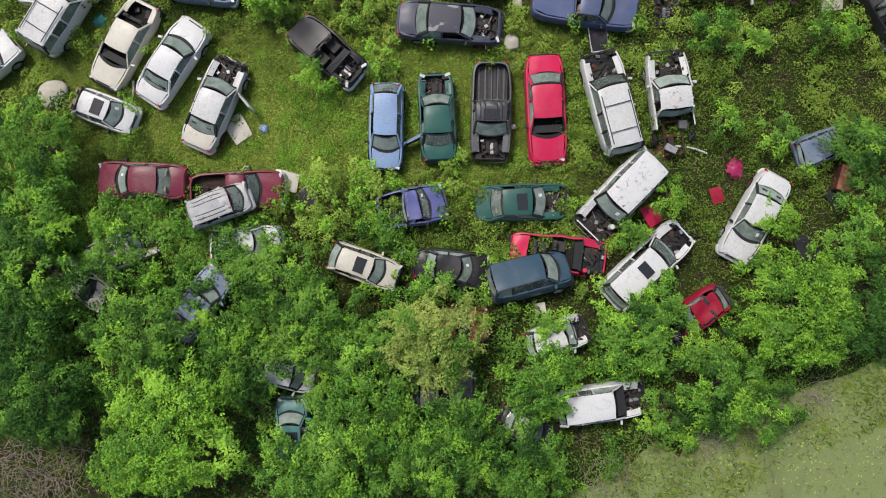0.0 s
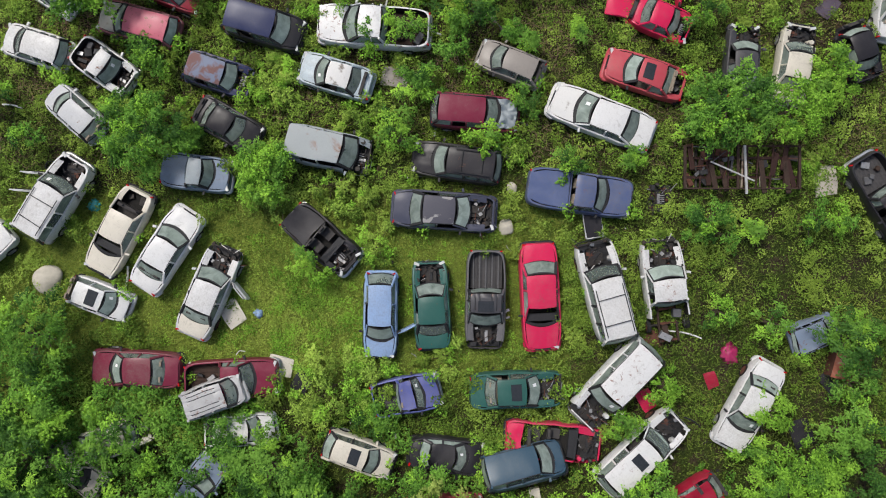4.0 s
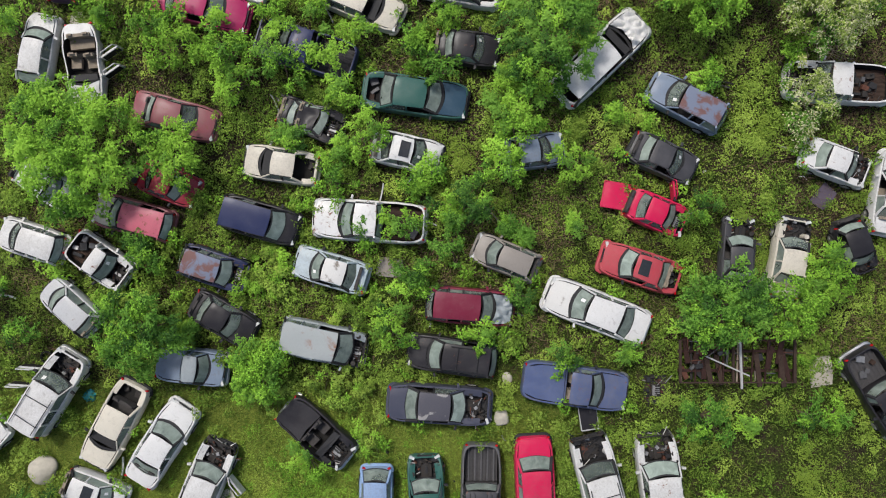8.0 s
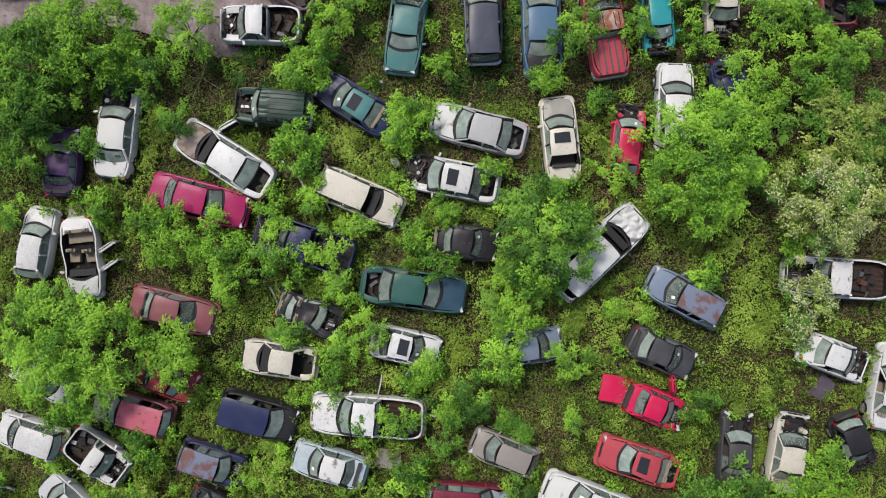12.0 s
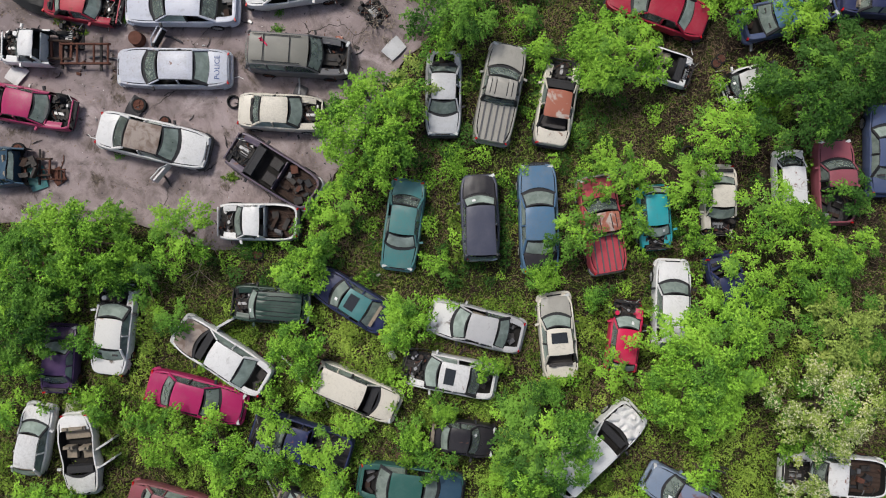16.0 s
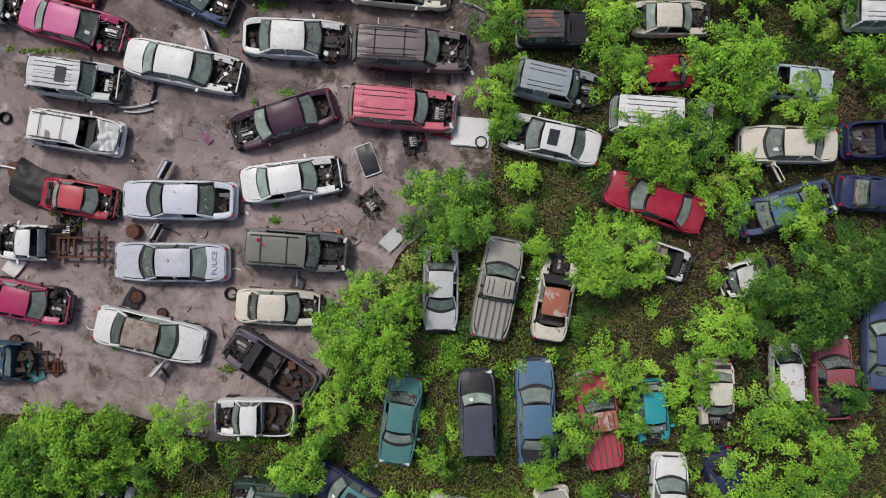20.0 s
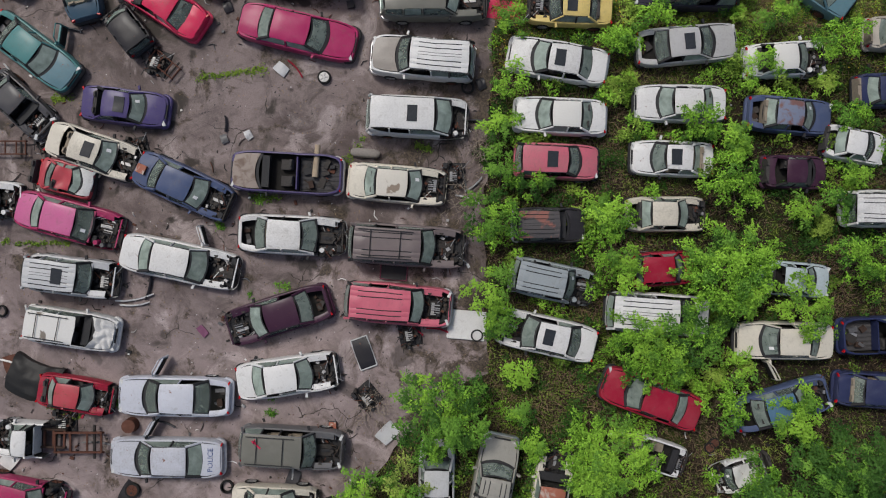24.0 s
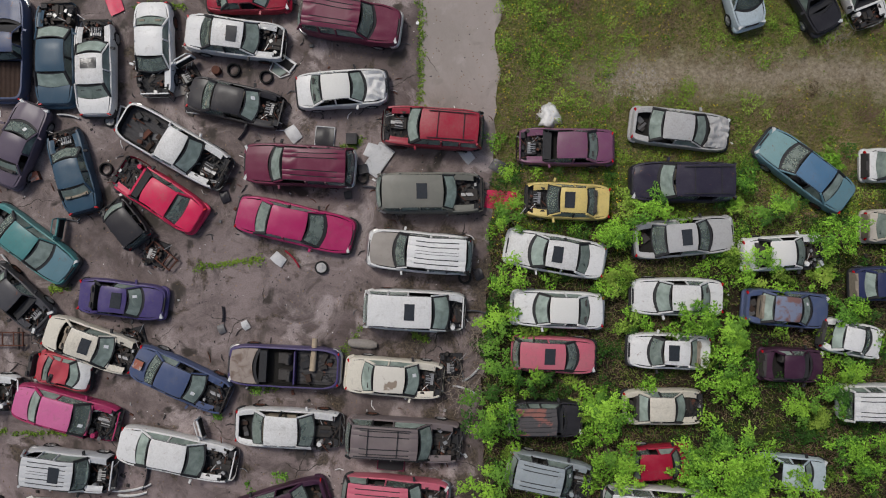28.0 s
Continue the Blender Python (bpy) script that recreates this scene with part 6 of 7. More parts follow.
def creepers(seed):
    """Brambles that climb over the flanks and ends of the cars standing in the weeds."""
    r = np.random.default_rng(seed)
    pos = []
    for cx, cy, a, hl, hw, weedy in FOOT:
        px, py = np.array([cx]), np.array([cy])
        if not off_pad(px, py)[0] or cy > 64 or lawn(px, py)[0]:
            continue
        for _ in range(r.integers(1, 5)):
            if r.uniform() < 0.5:
                u, v = r.uniform(-1, 1) * hl, r.choice((-1, 1)) * (hw + r.uniform(-0.15, 0.25))
            else:
                u, v = r.choice((-1, 1)) * (hl + r.uniform(-0.35, 0.25)), r.uniform(-1, 1) * hw
            x, y = cx + u * math.cos(a) - v * math.sin(a), cy + u * math.sin(a) + v * math.cos(a)
            rad, high, n = r.uniform(0.22, 0.6), r.uniform(0.85, 1.25), 0
            n = int(np.pi * rad ** 2 * 210)
            t, q = r.uniform(0, 6.283, n), np.sqrt(r.uniform(0, 1, n))
            lobe = 1 + 0.3 * np.sin(3 * t + x)
            z = high * (0.55 + 0.45 * np.sqrt(1 - q * q)) * r.uniform(0.75, 1.0, n)
            pos.append(np.stack([x + rad * lobe * q * np.cos(t), y + rad * lobe * q * np.sin(t), z], 1))
    pos = np.concatenate(pos)
    pick = (pos[:, 0] * 0.37 + pos[:, 1] * 0.61) % 1 < 0.5
    for k, kind in ((pick, "lime"), (~pick, "weed")):
        tagged(new("creepers", leaf_mesh("creepers", pos[k], 0.135, [LEAF[kind]], None, 0.55, 0.58, r)), "brambles and vines climbing over car sides", "vines", "", "stuff")


creepers(77)


def broken_parts(seed):
    """Bits of trim, brackets, hoses and castings dropped round the stripped cars."""
    r = random.Random(seed)
    vs, fs, slots = [], [], []
    for cx, cy, a, hl, hw, weedy in FOOT:
        px, py = np.array([cx]), np.array([cy])
        paved = on_yard(px, py)[0]
        for _ in range(r.randint(5, 12) if paved else r.randint(0, 3)):
            if r.random() < 0.55:
                u, v = r.choice((-1, 1)) * (hl + abs(r.gauss(0.05, 0.3))), r.uniform(-1.1, 1.1) * hw
            else:
                u, v = r.uniform(-1, 1) * hl, r.choice((-1, 1)) * (hw + abs(r.gauss(0.0, 0.25)))
            x, y = cx + u * math.cos(a) - v * math.sin(a), cy + u * math.sin(a) + v * math.cos(a)
            z = 0.06 if paved else 0.02
            t = r.uniform(0, 3.14)
            if r.random() < 0.5:
                s = r.choice((0.05, 0.06, 0.07, 0.09, 0.13))
                box_vf(x, y, z + s * 0.3, s * r.uniform(0.8, 2.2), s, s * 0.6, vs, fs, t)
            else:
                k = r.uniform(0.12, 0.45)
                mid = Vector((x + k * 0.6 * math.cos(t), y + k * 0.6 * math.sin(t), z + 0.05))
                t2 = t + r.uniform(-1, 1)
                tube_vf((x, y, z + 0.03), mid, 0.022, 0.022, vs, fs, 5)
                tube_vf(mid, mid + Vector((k * 0.6 * math.cos(t2), k * 0.6 * math.sin(t2), -0.02)), 0.022, 0.016, vs, fs, 5)
            slots.extend([r.choice((0, 0, 0, 1, 1, 2, 2, 3, 4, 5))] * (len(fs) - len(slots)))
    tagged(new("broken_parts", mesh_of("broken_parts", vs, fs, [DARKIRON, RUSTY, PLASTIC, ALLOY, STEEL, PAPER], slots, False)), "small broken car parts and trim scattered round the cars", "scrap", "", "stuff")


def on_yard(x, y):
    return inside(PAD, x, y)


broken_parts(78)


# ---------------------------------------------------------------- loose parts and litter
def colour_of(c):
    return RUSTY if c == "rust" else (finish(c, 0.25) if c else STEEL)


def say(c):
    return "rusty" if c == "rust" else SAY.get(c, c)


SURFACE = "lying on the ground"


def scrap(kind, x, y, turn, colour, size, z=0.0):
    """One loose thing on the ground."""
    r = random.Random(int(x * 131 + y * 17))
    m = pose(x, y, z, 0, 0, turn)
    vs, fs = [], []
    if kind in ("tyre", "wheel"):
        ob = piece("tyre", TYRE, None, m @ pose(0, 0, 0.10, 90, 0, 0) @ Matrix.Diagonal((size, size, size, 1)))
        if kind == "wheel":
            piece("rim", RIM if r.random() < 0.5 else RIM_OLD, ob)
        return tagged(ob, "worn black rubber tyre %s" % SURFACE if kind == "tyre" else "loose car wheel with tyre %s" % SURFACE, "tyre" if kind == "tyre" else "wheel", "loose tyres and wheels")
    if kind == "door":
        ob = new("scrap_panel", None)
        ob.matrix_basis = m @ pose(0.5 * size, 0, 0.08, 90, 0, 0) @ Matrix.Translation((0, 0, -0.75))
        piece("door_panel", door_mesh(colour_of(colour)), ob)
        vs, fs = panel_vf([[(-0.86, 0.0, 0.90), (-0.2, 0.0, 0.90)], [(-0.80, 0.0, 1.27), (-0.34, 0.0, 1.27)]])
        piece("window", mesh_of("window", vs, fs, [GLASS]), ob)
        return tagged(ob, "%s torn-off car door %s" % (say(colour), SURFACE), "car door", "loose body panels")
    if kind in ("lid", "hood", "panel", "mat", "hoodframe", "tailgate"):
        a, b = {"lid": (0.74, 0.40), "hood": (0.72, 0.55), "panel": (0.55, 0.42), "mat": (0.75, 0.45), "hoodframe": (0.70, 0.40), "tailgate": (0.66, 0.42)}[kind]
        a, b = a * size, b * size
        g = []
        for i in range(7):
            u = 2 * i / 6 - 1
            g.append([(u * b * (1 - 0.08 * v * v), v * a * (1 - 0.06 * u), 0.09 + 0.07 * (1 - v * v) * (kind != "mat") + 0.05 * noise.noise(Vector((u * 2, v * 2, x * 3)))) for v in (-1, -0.75, -0.5, -0.2, 0.2, 0.5, 0.75, 1)])
        vs, fs = panel_vf(g, 0.045)
        name = {"lid": "boot_lid", "hood": "car_hood", "panel": "body_panel", "mat": "floor_mat", "hoodframe": "car_hood", "tailgate": "tailgate"}[kind]
        ob = new(name, mesh_of(name, vs, fs, [PLASTIC if kind == "tailgate" else colour_of(colour)]))
        ob.matrix_basis = m
        if kind in ("lid", "hood", "hoodframe", "tailgate") and size > 0.7:
            for k, (p, q) in enumerate((((-b, -a), (-b, a)), ((b, -a), (b, a)), ((-b, -a), (b, -a)), ((-b, a), (b, a)))):
                vv, ff = [], []
                tube_vf((*p, 0.10), (*q, 0.10), 0.035, 0.035, vv, ff, 5)
                piece("edge_rail", mesh_of("edge_rail", vv, ff, [paint("silver") if kind == "hoodframe" or colour in ("black", "charcoal") else colour_of(colour)]), ob)
        if kind == "mat":
            return tagged(ob, "%s crumpled cloth sheet %s" % (say(colour), SURFACE), "cloth", "litter in the yard")
        return tagged(ob, "%s sheet-metal car %s %s" % (say(colour), "hood" if "hood" in kind else ("boot lid" if kind == "lid" else ("tailgate" if kind == "tailgate" else "panel")), SURFACE), name.replace("_", " "), "loose body panels")
    if kind == "bumper":
        g = []
        for off, zz in ((0.0, 0.02), (0.06, 0.06), (0.07, 0.16), (0.0, 0.20)):
            g.append([(off + 0.10 * (1 - v * v) * size, v * 0.75 * size, zz) for v in (-1, -0.9, -0.6, -0.2, 0.2, 0.6, 0.9, 1)])
        vs, fs = panel_vf(g, 0.01)
        ob = new("bumper", mesh_of("bumper", vs, fs, [colour_of(colour)]))
        ob.matrix_basis = m
        return tagged(ob, "%s plastic car bumper %s" % (say(colour), SURFACE), "bumper", "loose body panels")
    if kind in ("boulder", "bag"):
        bm = bmesh.new()
        bmesh.ops.create_icosphere(bm, subdivisions=3, radius=0.5 * size)
        for v in bm.verts:
            k = 1 + (0.28 if kind == "boulder" else 0.5) * noise.noise(v.co * (2.2 if kind == "boulder" else 5) / size + Vector((x, y, 0)))
            k += 0.0 if kind == "boulder" else 0.5 * noise.noise(v.co * 11 / size + Vector((y, x, 0)))
            v.co = Vector((v.co.x * k, v.co.y * k * 1.1, v.co.z * k * (0.55 if kind == "boulder" else 0.35) + 0.1 * size))
        me = bpy.data.meshes.new(kind)
        bm.to_mesh(me)
        bm.free()
        me.polygons.foreach_set("use_smooth", [True] * len(me.polygons))
        me.materials.append(simple("pale_stone", (0.46, 0.43, 0.36), 0.9, 0, 0.3, 5, 0.5) if kind == "boulder" else colour_of(colour))
        ob = new("boulder" if kind == "boulder" else "plastic_bag", me)
        ob.matrix_basis = m
        return tagged(ob, "pale weathered rock half sunk in grass" if kind == "boulder" else "%s crumpled plastic bag in the weeds" % say(colour), "rock" if kind == "boulder" else "bag", "litter in the yard")
    if kind in ("box", "jack", "drum"):
        ob = new({"box": "metal_box", "jack": "jack_stand", "drum": "brake_drum"}[kind], None)
        ob.matrix_basis = m @ Matrix.Diagonal((size, size, size, 1)) if kind != "jack" else pose(x, y, 1.63, 0, 0, turn)
        if kind == "box":
            for k in range(4):
                vv, ff = [], []
                t = k * math.pi / 2
                box_vf(0.40 * math.cos(t), 0.40 * math.sin(t), 0.25, 0.05, 0.82, 0.5, vv, ff, t)
                piece("side", mesh_of("side", vv, ff, [STEEL if colour == "rust" and k % 2 else colour_of(colour)], None, False), ob)
            vv, ff = panel_vf([[(u, v, 0.52 + 0.03 * noise.noise(Vector((u * 3, v * 3, x)))) for v in (-0.42, -0.15, 0.15, 0.42)] for u in (-0.42, -0.15, 0.15, 0.42)], 0.03)
            piece("lid", mesh_of("lid", vv, ff, [SPECIAL["rust"] if colour == "rust" else colour_of(colour)]), ob)
            return tagged(ob, "%s dented metal box among scrap" % say(colour), "box", "litter in the yard")
        if kind == "drum":
            tube_vf((0, 0, 0), (0, 0, 0.3), 0.22, 0.20, vs, fs, 14)
            piece("casing", mesh_of("casing", vs, fs, [RUSTY]), ob)
            return tagged(ob, "rusty iron brake drum on the concrete", "brake drum", "litter in the yard")
        for k in range(4):
            vv, ff = [], []
            t = k * math.pi / 2 + 0.78
            tube_vf((0.16 * math.cos(t), 0.16 * math.sin(t), 0), (0, 0, 0.28), 0.03, 0.025, vv, ff, 5)
            piece("leg", mesh_of("leg", vv, ff, [paint("red")]), ob)
        tube_vf((-0.05, 0, 0.2), (0.4, 0.1, 0.12), 0.04, 0.04, vs, fs, 6)
        piece("post", mesh_of("post", vs, fs, [paint("red")]), ob)
        return tagged(ob, "red steel jack stand resting on a roof", "jack stand")
    if kind == "roll":
        n = 20
        for i in range(n):
            u = 2 * i / (n - 1) - 1
            rr = 0.21 * (1 - 0.5 * abs(u) ** 6) + (0.02 if i % 2 else 0)
            for k in range(10):
                t = 2 * math.pi * k / 10
                vs.append((u * 0.68, rr * math.cos(t), 0.2 + 0.9 * rr * math.sin(t)))
        for i in range(n - 1):
            fs += [(i * 10 + k, i * 10 + (k + 1) % 10, (i + 1) * 10 + (k + 1) % 10, (i + 1) * 10 + k) for k in range(10)]
        ob = new("tarp_roll", mesh_of("tarp_roll", vs, fs, [simple("grey_tarp", (0.24, 0.22, 0.2), 0.8)]))
        ob.matrix_basis = m
        return tagged(ob, "rolled ribbed grey tarpaulin on concrete", "tarpaulin")
    if kind == "log":
        tube_vf((-0.75, 0, 0.15), (0.75, 0, 0.15), 0.15, 0.13, vs, fs, 12)
        ob = new("log", mesh_of("log", vs, fs, [WOOD]))
        ob.matrix_basis = m
        return tagged(ob, "short pale timber log across a truck bed", "log")
    if kind == "tarp":
        g = [[(u * 0.75 * size, v * 0.55 * size + 0.2 * u * u, 0.35 + 0.25 * (1 - v * v) + 0.18 * noise.noise(Vector((u * 2.5, v * 2.5, 3)))) for v in np.linspace(-1, 1, 12)] for u in np.linspace(-1, 1, 12)]
        vs, fs = panel_vf(g, 0.3)
        ob = new("tarpaulin", mesh_of("tarpaulin", vs, fs, [TARP]))
        ob.matrix_basis = m
        return tagged(ob, "black sagging tarpaulin thrown over scrap", "tarpaulin")
    if kind == "frame":
        ob = new("truck_chassis", None)
        ob.matrix_basis = m @ Matrix.Diagonal((size, size, size, 1))
        for s in (-1, 1):
            vv, ff = [], []
            box_vf(0, s * 0.38, 0.38, 2.0, 0.07, 0.12, vv, ff)
            piece("rail", mesh_of("rail", vv, ff, [RUSTY], None, False), ob)
        for xx in (-0.9, -0.3, 0.35, 0.9):
            vv, ff = [], []
            tube_vf((xx, -0.38, 0.38), (xx, 0.38, 0.38), 0.045, 0.045, vv, ff, 6)
            piece("cross_member", mesh_of("cross_member", vv, ff, [RUSTY]), ob)
        vv, ff = [], []
        tube_vf((0.6, -0.65, 0.3), (0.6, 0.65, 0.3), 0.06, 0.06, vv, ff, 8)
        piece("axle", mesh_of("axle", vv, ff, [DARKIRON]), ob)
        return tagged(ob, "bare rusty truck chassis with axle", "truck chassis", "bare frames")
    if kind == "enginelump":
        ob = piece("engine_block", ENGINES[1], None, m @ pose(0, 0, -0.4))
        return tagged(ob, "rusty discarded engine lying in the grass", "engine")
    # a heap of dead branches
    for _ in range(80):
        t, l = r.uniform(0, 6.28), r.uniform(0.2, 0.75) * size
        p = Vector((r.gauss(0, 0.45) * size, r.gauss(0, 0.45) * size, r.uniform(0.02, 0.35)))
        q = p + Vector((math.cos(t) * l, math.sin(t) * l, r.uniform(-0.05, 0.5)))
        k = p.lerp(q, 0.55) + Vector((r.uniform(-0.12, 0.12), r.uniform(-0.12, 0.12), 0.05))
        tube_vf(p, k, 0.014, 0.010, vs, fs, 4, False)
        tube_vf(k, q, 0.010, 0.004, vs, fs, 5, False)
    ob = new("brush_pile", mesh_of("brush_pile", vs, fs, [TWIG]))
    ob.matrix_basis = m
    return tagged(ob, "tangled heap of dead grey branches", "brushwood", "", "stuff")


def flatbed_chassis(x, y, turn):
    """The long rusted truck frame with its broken deck and pale posts."""
    ob = tagged(new("flatbed_chassis", None), "long rusted truck frame with broken deck and pale posts", "truck chassis", "bare frames")
    ob.matrix_basis = pose(x, y, 0, 0, 0, turn)
    r = random.Random(77)

    def bar(name, p, q, t, mat, flat=True):
        vv, ff = [], []
        tube_vf(p, q, t, t, vv, ff, 4 if flat else 8)
        piece(name, mesh_of(name, vv, ff, [mat], None, not flat), ob)
    old = simple("dark_rust", (0.042, 0.021, 0.017), 0.55, 0.2, 0.5, 7)
    for s in (-1, 1):
        bar("rail", (-2.7, s * 0.45, 0.55), (2.7, s * 0.45, 0.55), 0.09, old)
        bar("side_rail", (-2.7, s * 0.98, 0.80), (2.7, s * 0.98, 0.78), 0.05, old if s > 0 else SCALED)
    for i in range(9):
        xx = -2.6 + 5.2 * i / 8
        bar("cross_member", (xx, -0.98, 0.72 + r.uniform(-0.05, 0.05)), (xx + r.uniform(-0.2, 0.2), 0.98, 0.72), 0.05, TWIG if i in (0, 4) else old)
    for xx in (-2.66, -0.2, 0.2, 2.66):
        bar("end_beam", (xx, -1.0, 0.8), (xx, 1.0, 0.8), 0.08, SCALED)
    for i in range(11):
        vv, ff = [], []
        box_vf(r.uniform(-2.4, 2.4), r.uniform(-0.5, 0.5), r.uniform(0.66, 0.74), 0.24, r.uniform(0.6, 1.6), 0.05, vv, ff, r.uniform(-0.25, 0.25))
        piece("deck_plank", mesh_of("deck_plank", vv, ff, [r.choice((old, old, SCALED))], None, False), ob)
    for i in range(12):
        vv, ff = [], []
        box_vf(r.uniform(-2.5, 2.5), r.uniform(-0.8, 0.8), r.uniform(0.5, 0.8), r.uniform(0.2, 0.7), r.uniform(0.1, 0.4), 0.12, vv, ff, r.uniform(0, 3))
        piece("loose_plate", mesh_of("loose_plate", vv, ff, [r.choice((STEEL, SCALED, DARKIRON, RUSTY, PLASTIC))], None, False), ob)
    for i in range(18):
        p = Vector((r.uniform(-2.5, 2.4), r.uniform(-0.95, 0.95), r.uniform(0.74, 0.9)))
        t, k = r.choice((0.0, 1.57, r.uniform(0, 3.1))) + r.uniform(-0.15, 0.15), r.uniform(0.3, 1.1)
        bar("loose_bar", p, p + Vector((k * math.cos(t), 0.6 * k * math.sin(t), r.uniform(-0.08, 0.08))), r.uniform(0.018, 0.035), r.choice((RUSTY, TWIG, STEEL, SCALED, old)))
    bar("post", (0.15, -1.25, 0.92), (0.05, 1.0, 0.95), 0.07, paint("palegrey"))
    bar("post", (-1.5, 0.25, 0.9), (0.5, -0.65, 0.95), 0.045, paint("palegrey"))
    for u in (-2.0, 1.7):
        bar("axle", (u, -0.9, 0.35), (u, 0.9, 0.35), 0.07, DARKIRON, False)
    return ob


def crack_weeds(x0, y0, x1, y1, count):
    """A row of small weeds out of a crack."""
    r = np.random.default_rng(int(abs(x0 * 91 + y0 * 37)))
    pos = []
    for k in range(count * 3):
        a = (k + 0.5) / count / 3
        n = 22
        c = np.array([x0 + (x1 - x0) * a, y0 + (y1 - y0) * a, 0.06]) + np.append(r.normal(0, 0.06, 2), 0)
        rad = r.uniform(0.08, 0.26)
        d = r.normal(0, 0.5, (n, 3)) * rad
        d[:, 2] = np.abs(d[:, 2]) * 0.6
        pos.append(c + d)
    ob = new("weeds", leaf_mesh("weeds", np.concatenate(pos), 0.12, [LEAF["weed" if count > 2 else "mid"]], None, 0.5, 0.5, r))
    return tagged(ob, "weeds sprouting from a crack in concrete", "weeds", "", "stuff")


scrap("wheel", -4.60, 61.57, 0, "", 1.00, 0.055)
scrap("tyre", -8.75, 70.91, 0, "", 1.00, 0.055)
scrap("tyre", -7.21, 70.57, 0, "", 1.00, 0.055)
scrap("tyre", -14.77, 66.22, 0, "", 1.00, 0.055)
scrap("wheel", -14.57, 68.49, 0, "", 0.90, 0.055)
scrap("tyre", 2.17, 61.11, 0, "", 1.00, 0.055)
scrap("wheel", -18.82, 65.60, 0, "", 0.90, 0.055)
scrap("wheel", -8.08, 35.05, 0, "", 1.00)
scrap("tyre", -9.19, 42.23, 0, "", 1.00, 0.055)
scrap("wheel", -3.96, 43.51, 0, "", 0.80, 0.055)
scrap("wheel", -4.27, 41.46, 0, "", 1.00, 0.055)
scrap("wheel", -13.65, 42.07, 0, "", 1.10, 0.055)
scrap("wheel", -12.44, 41.30, 0, "", 0.80, 0.055)
scrap("tyre", 18.88, 14.21, 0, "", 1.00)
scrap("tyre", 19.31, 13.72, 0, "", 1.00)
scrap("wheel", -12.64, 57.22, 0, "", 0.80, 0.055)
scrap("wheel", -12.63, 57.55, 0, "", 0.80, 0.055)
scrap("drum", -9.55, 70.87, 0, "rust", 1.00, 0.055)
scrap("tyre", 2.61, 49.38, 0, "", 0.90, 0.055)
scrap("wheel", 13.85, 44.28, 0, "", 0.80)
scrap("tyre", 12.27, 39.85, 0, "", 1.00)
scrap("door", -6.41, 71.12, -35, "white", 1.00, 0.055)
scrap("door", -13.80, 68.66, 75, "white", 1.00, 0.055)
scrap("door", -10.49, 69.41, -10, "white", 1.00, 0.055)
scrap("hood", -4.45, 67.64, -5, "black", 0.80, 0.055)
scrap("panel", -5.93, 67.89, 35, "silver", 0.70, 0.055)
scrap("lid", -1.91, 66.66, -35, "silver", 1.00, 0.055)
scrap("bumper", -16.55, 68.67, 80, "silver", 0.70, 0.055)
scrap("panel", 2.28, 66.84, 40, "silver", 0.60, 0.055)
scrap("panel", 3.77, 66.34, 60, "charcoal", 0.70)
scrap("mat", 3.90, 64.77, 85, "red", 1.00)
scrap("bag", 6.16, 68.70, 0, "white", 1.00)
scrap("panel", -6.63, 61.97, 50, "silver", 0.60, 0.055)
scrap("panel", -10.68, 69.41, 0, "black", 0.90, 0.055)
scrap("panel", -8.18, 58.85, 30, "silver", 0.40, 0.055)
scrap("bumper", -9.30, 59.37, 0, "black", 0.50, 0.055)
scrap("bumper", -18.36, 59.69, 45, "black", 0.70, 0.055)
scrap("mat", -14.43, 74.16, 20, "red", 0.80, 0.055)
scrap("box", -3.17, 67.64, 0, "black", 0.60, 0.055)
scrap("panel", -2.10, 67.05, 70, "silver", 0.80, 0.055)
scrap("bumper", -13.57, 51.21, -80, "white", 1.20, 0.055)
scrap("roll", -2.65, 57.98, -5, "grey", 1.00, 0.055)
scrap("tailgate", -1.31, 52.41, 85, "darkmaroon", 0.95, 0.055)
scrap("frame", -19.31, 58.22, 0, "rust", 0.80, 0.055)
scrap("branches", 1.89, 56.07, 0, "", 1.20, 0.055)
scrap("branches", 2.69, 58.37, 0, "", 0.80, 0.055)
scrap("panel", -8.38, 56.94, 0, "grey", 0.50, 0.055)
scrap("lid", -2.73, 48.55, 20, "black", 1.00, 0.055)
scrap("hood", 2.13, 49.86, 85, "white", 1.20, 0.055)
scrap("bumper", -13.55, 50.92, -85, "white", 0.90, 0.055)
scrap("bumper", -12.93, 51.96, -8, "black", 1.20, 0.055)
scrap("panel", -1.61, 44.75, -45, "silver", 0.90, 0.055)
scrap("branches", -2.25, 45.98, 0, "", 1.00, 0.055)
scrap("drum", -13.71, 45.16, 0, "rust", 1.60, 0.055)
scrap("panel", -13.82, 41.95, -30, "black", 0.90, 0.055)
scrap("frame", -16.05, 44.41, 0, "rust", 1.20, 0.055)
scrap("bumper", -15.30, 44.22, 85, "grey", 1.00, 0.055)
scrap("tarp", -18.20, 47.21, -20, "black", 1.60, 0.055)
scrap("panel", -19.14, 47.85, 20, "rust", 1.20, 0.055)
scrap("bumper", -19.67, 48.05, 78, "white", 1.20, 0.055)
scrap("panel", -18.46, 38.63, 15, "teal", 1.00, 0.055)
scrap("frame", -17.65, 38.79, 0, "rust", 0.60, 0.055)
scrap("jack", -7.52, 44.75, -60, "red", 1.00, 0.055)
scrap("branches", -2.99, 42.52, 0, "", 0.80, 0.055)
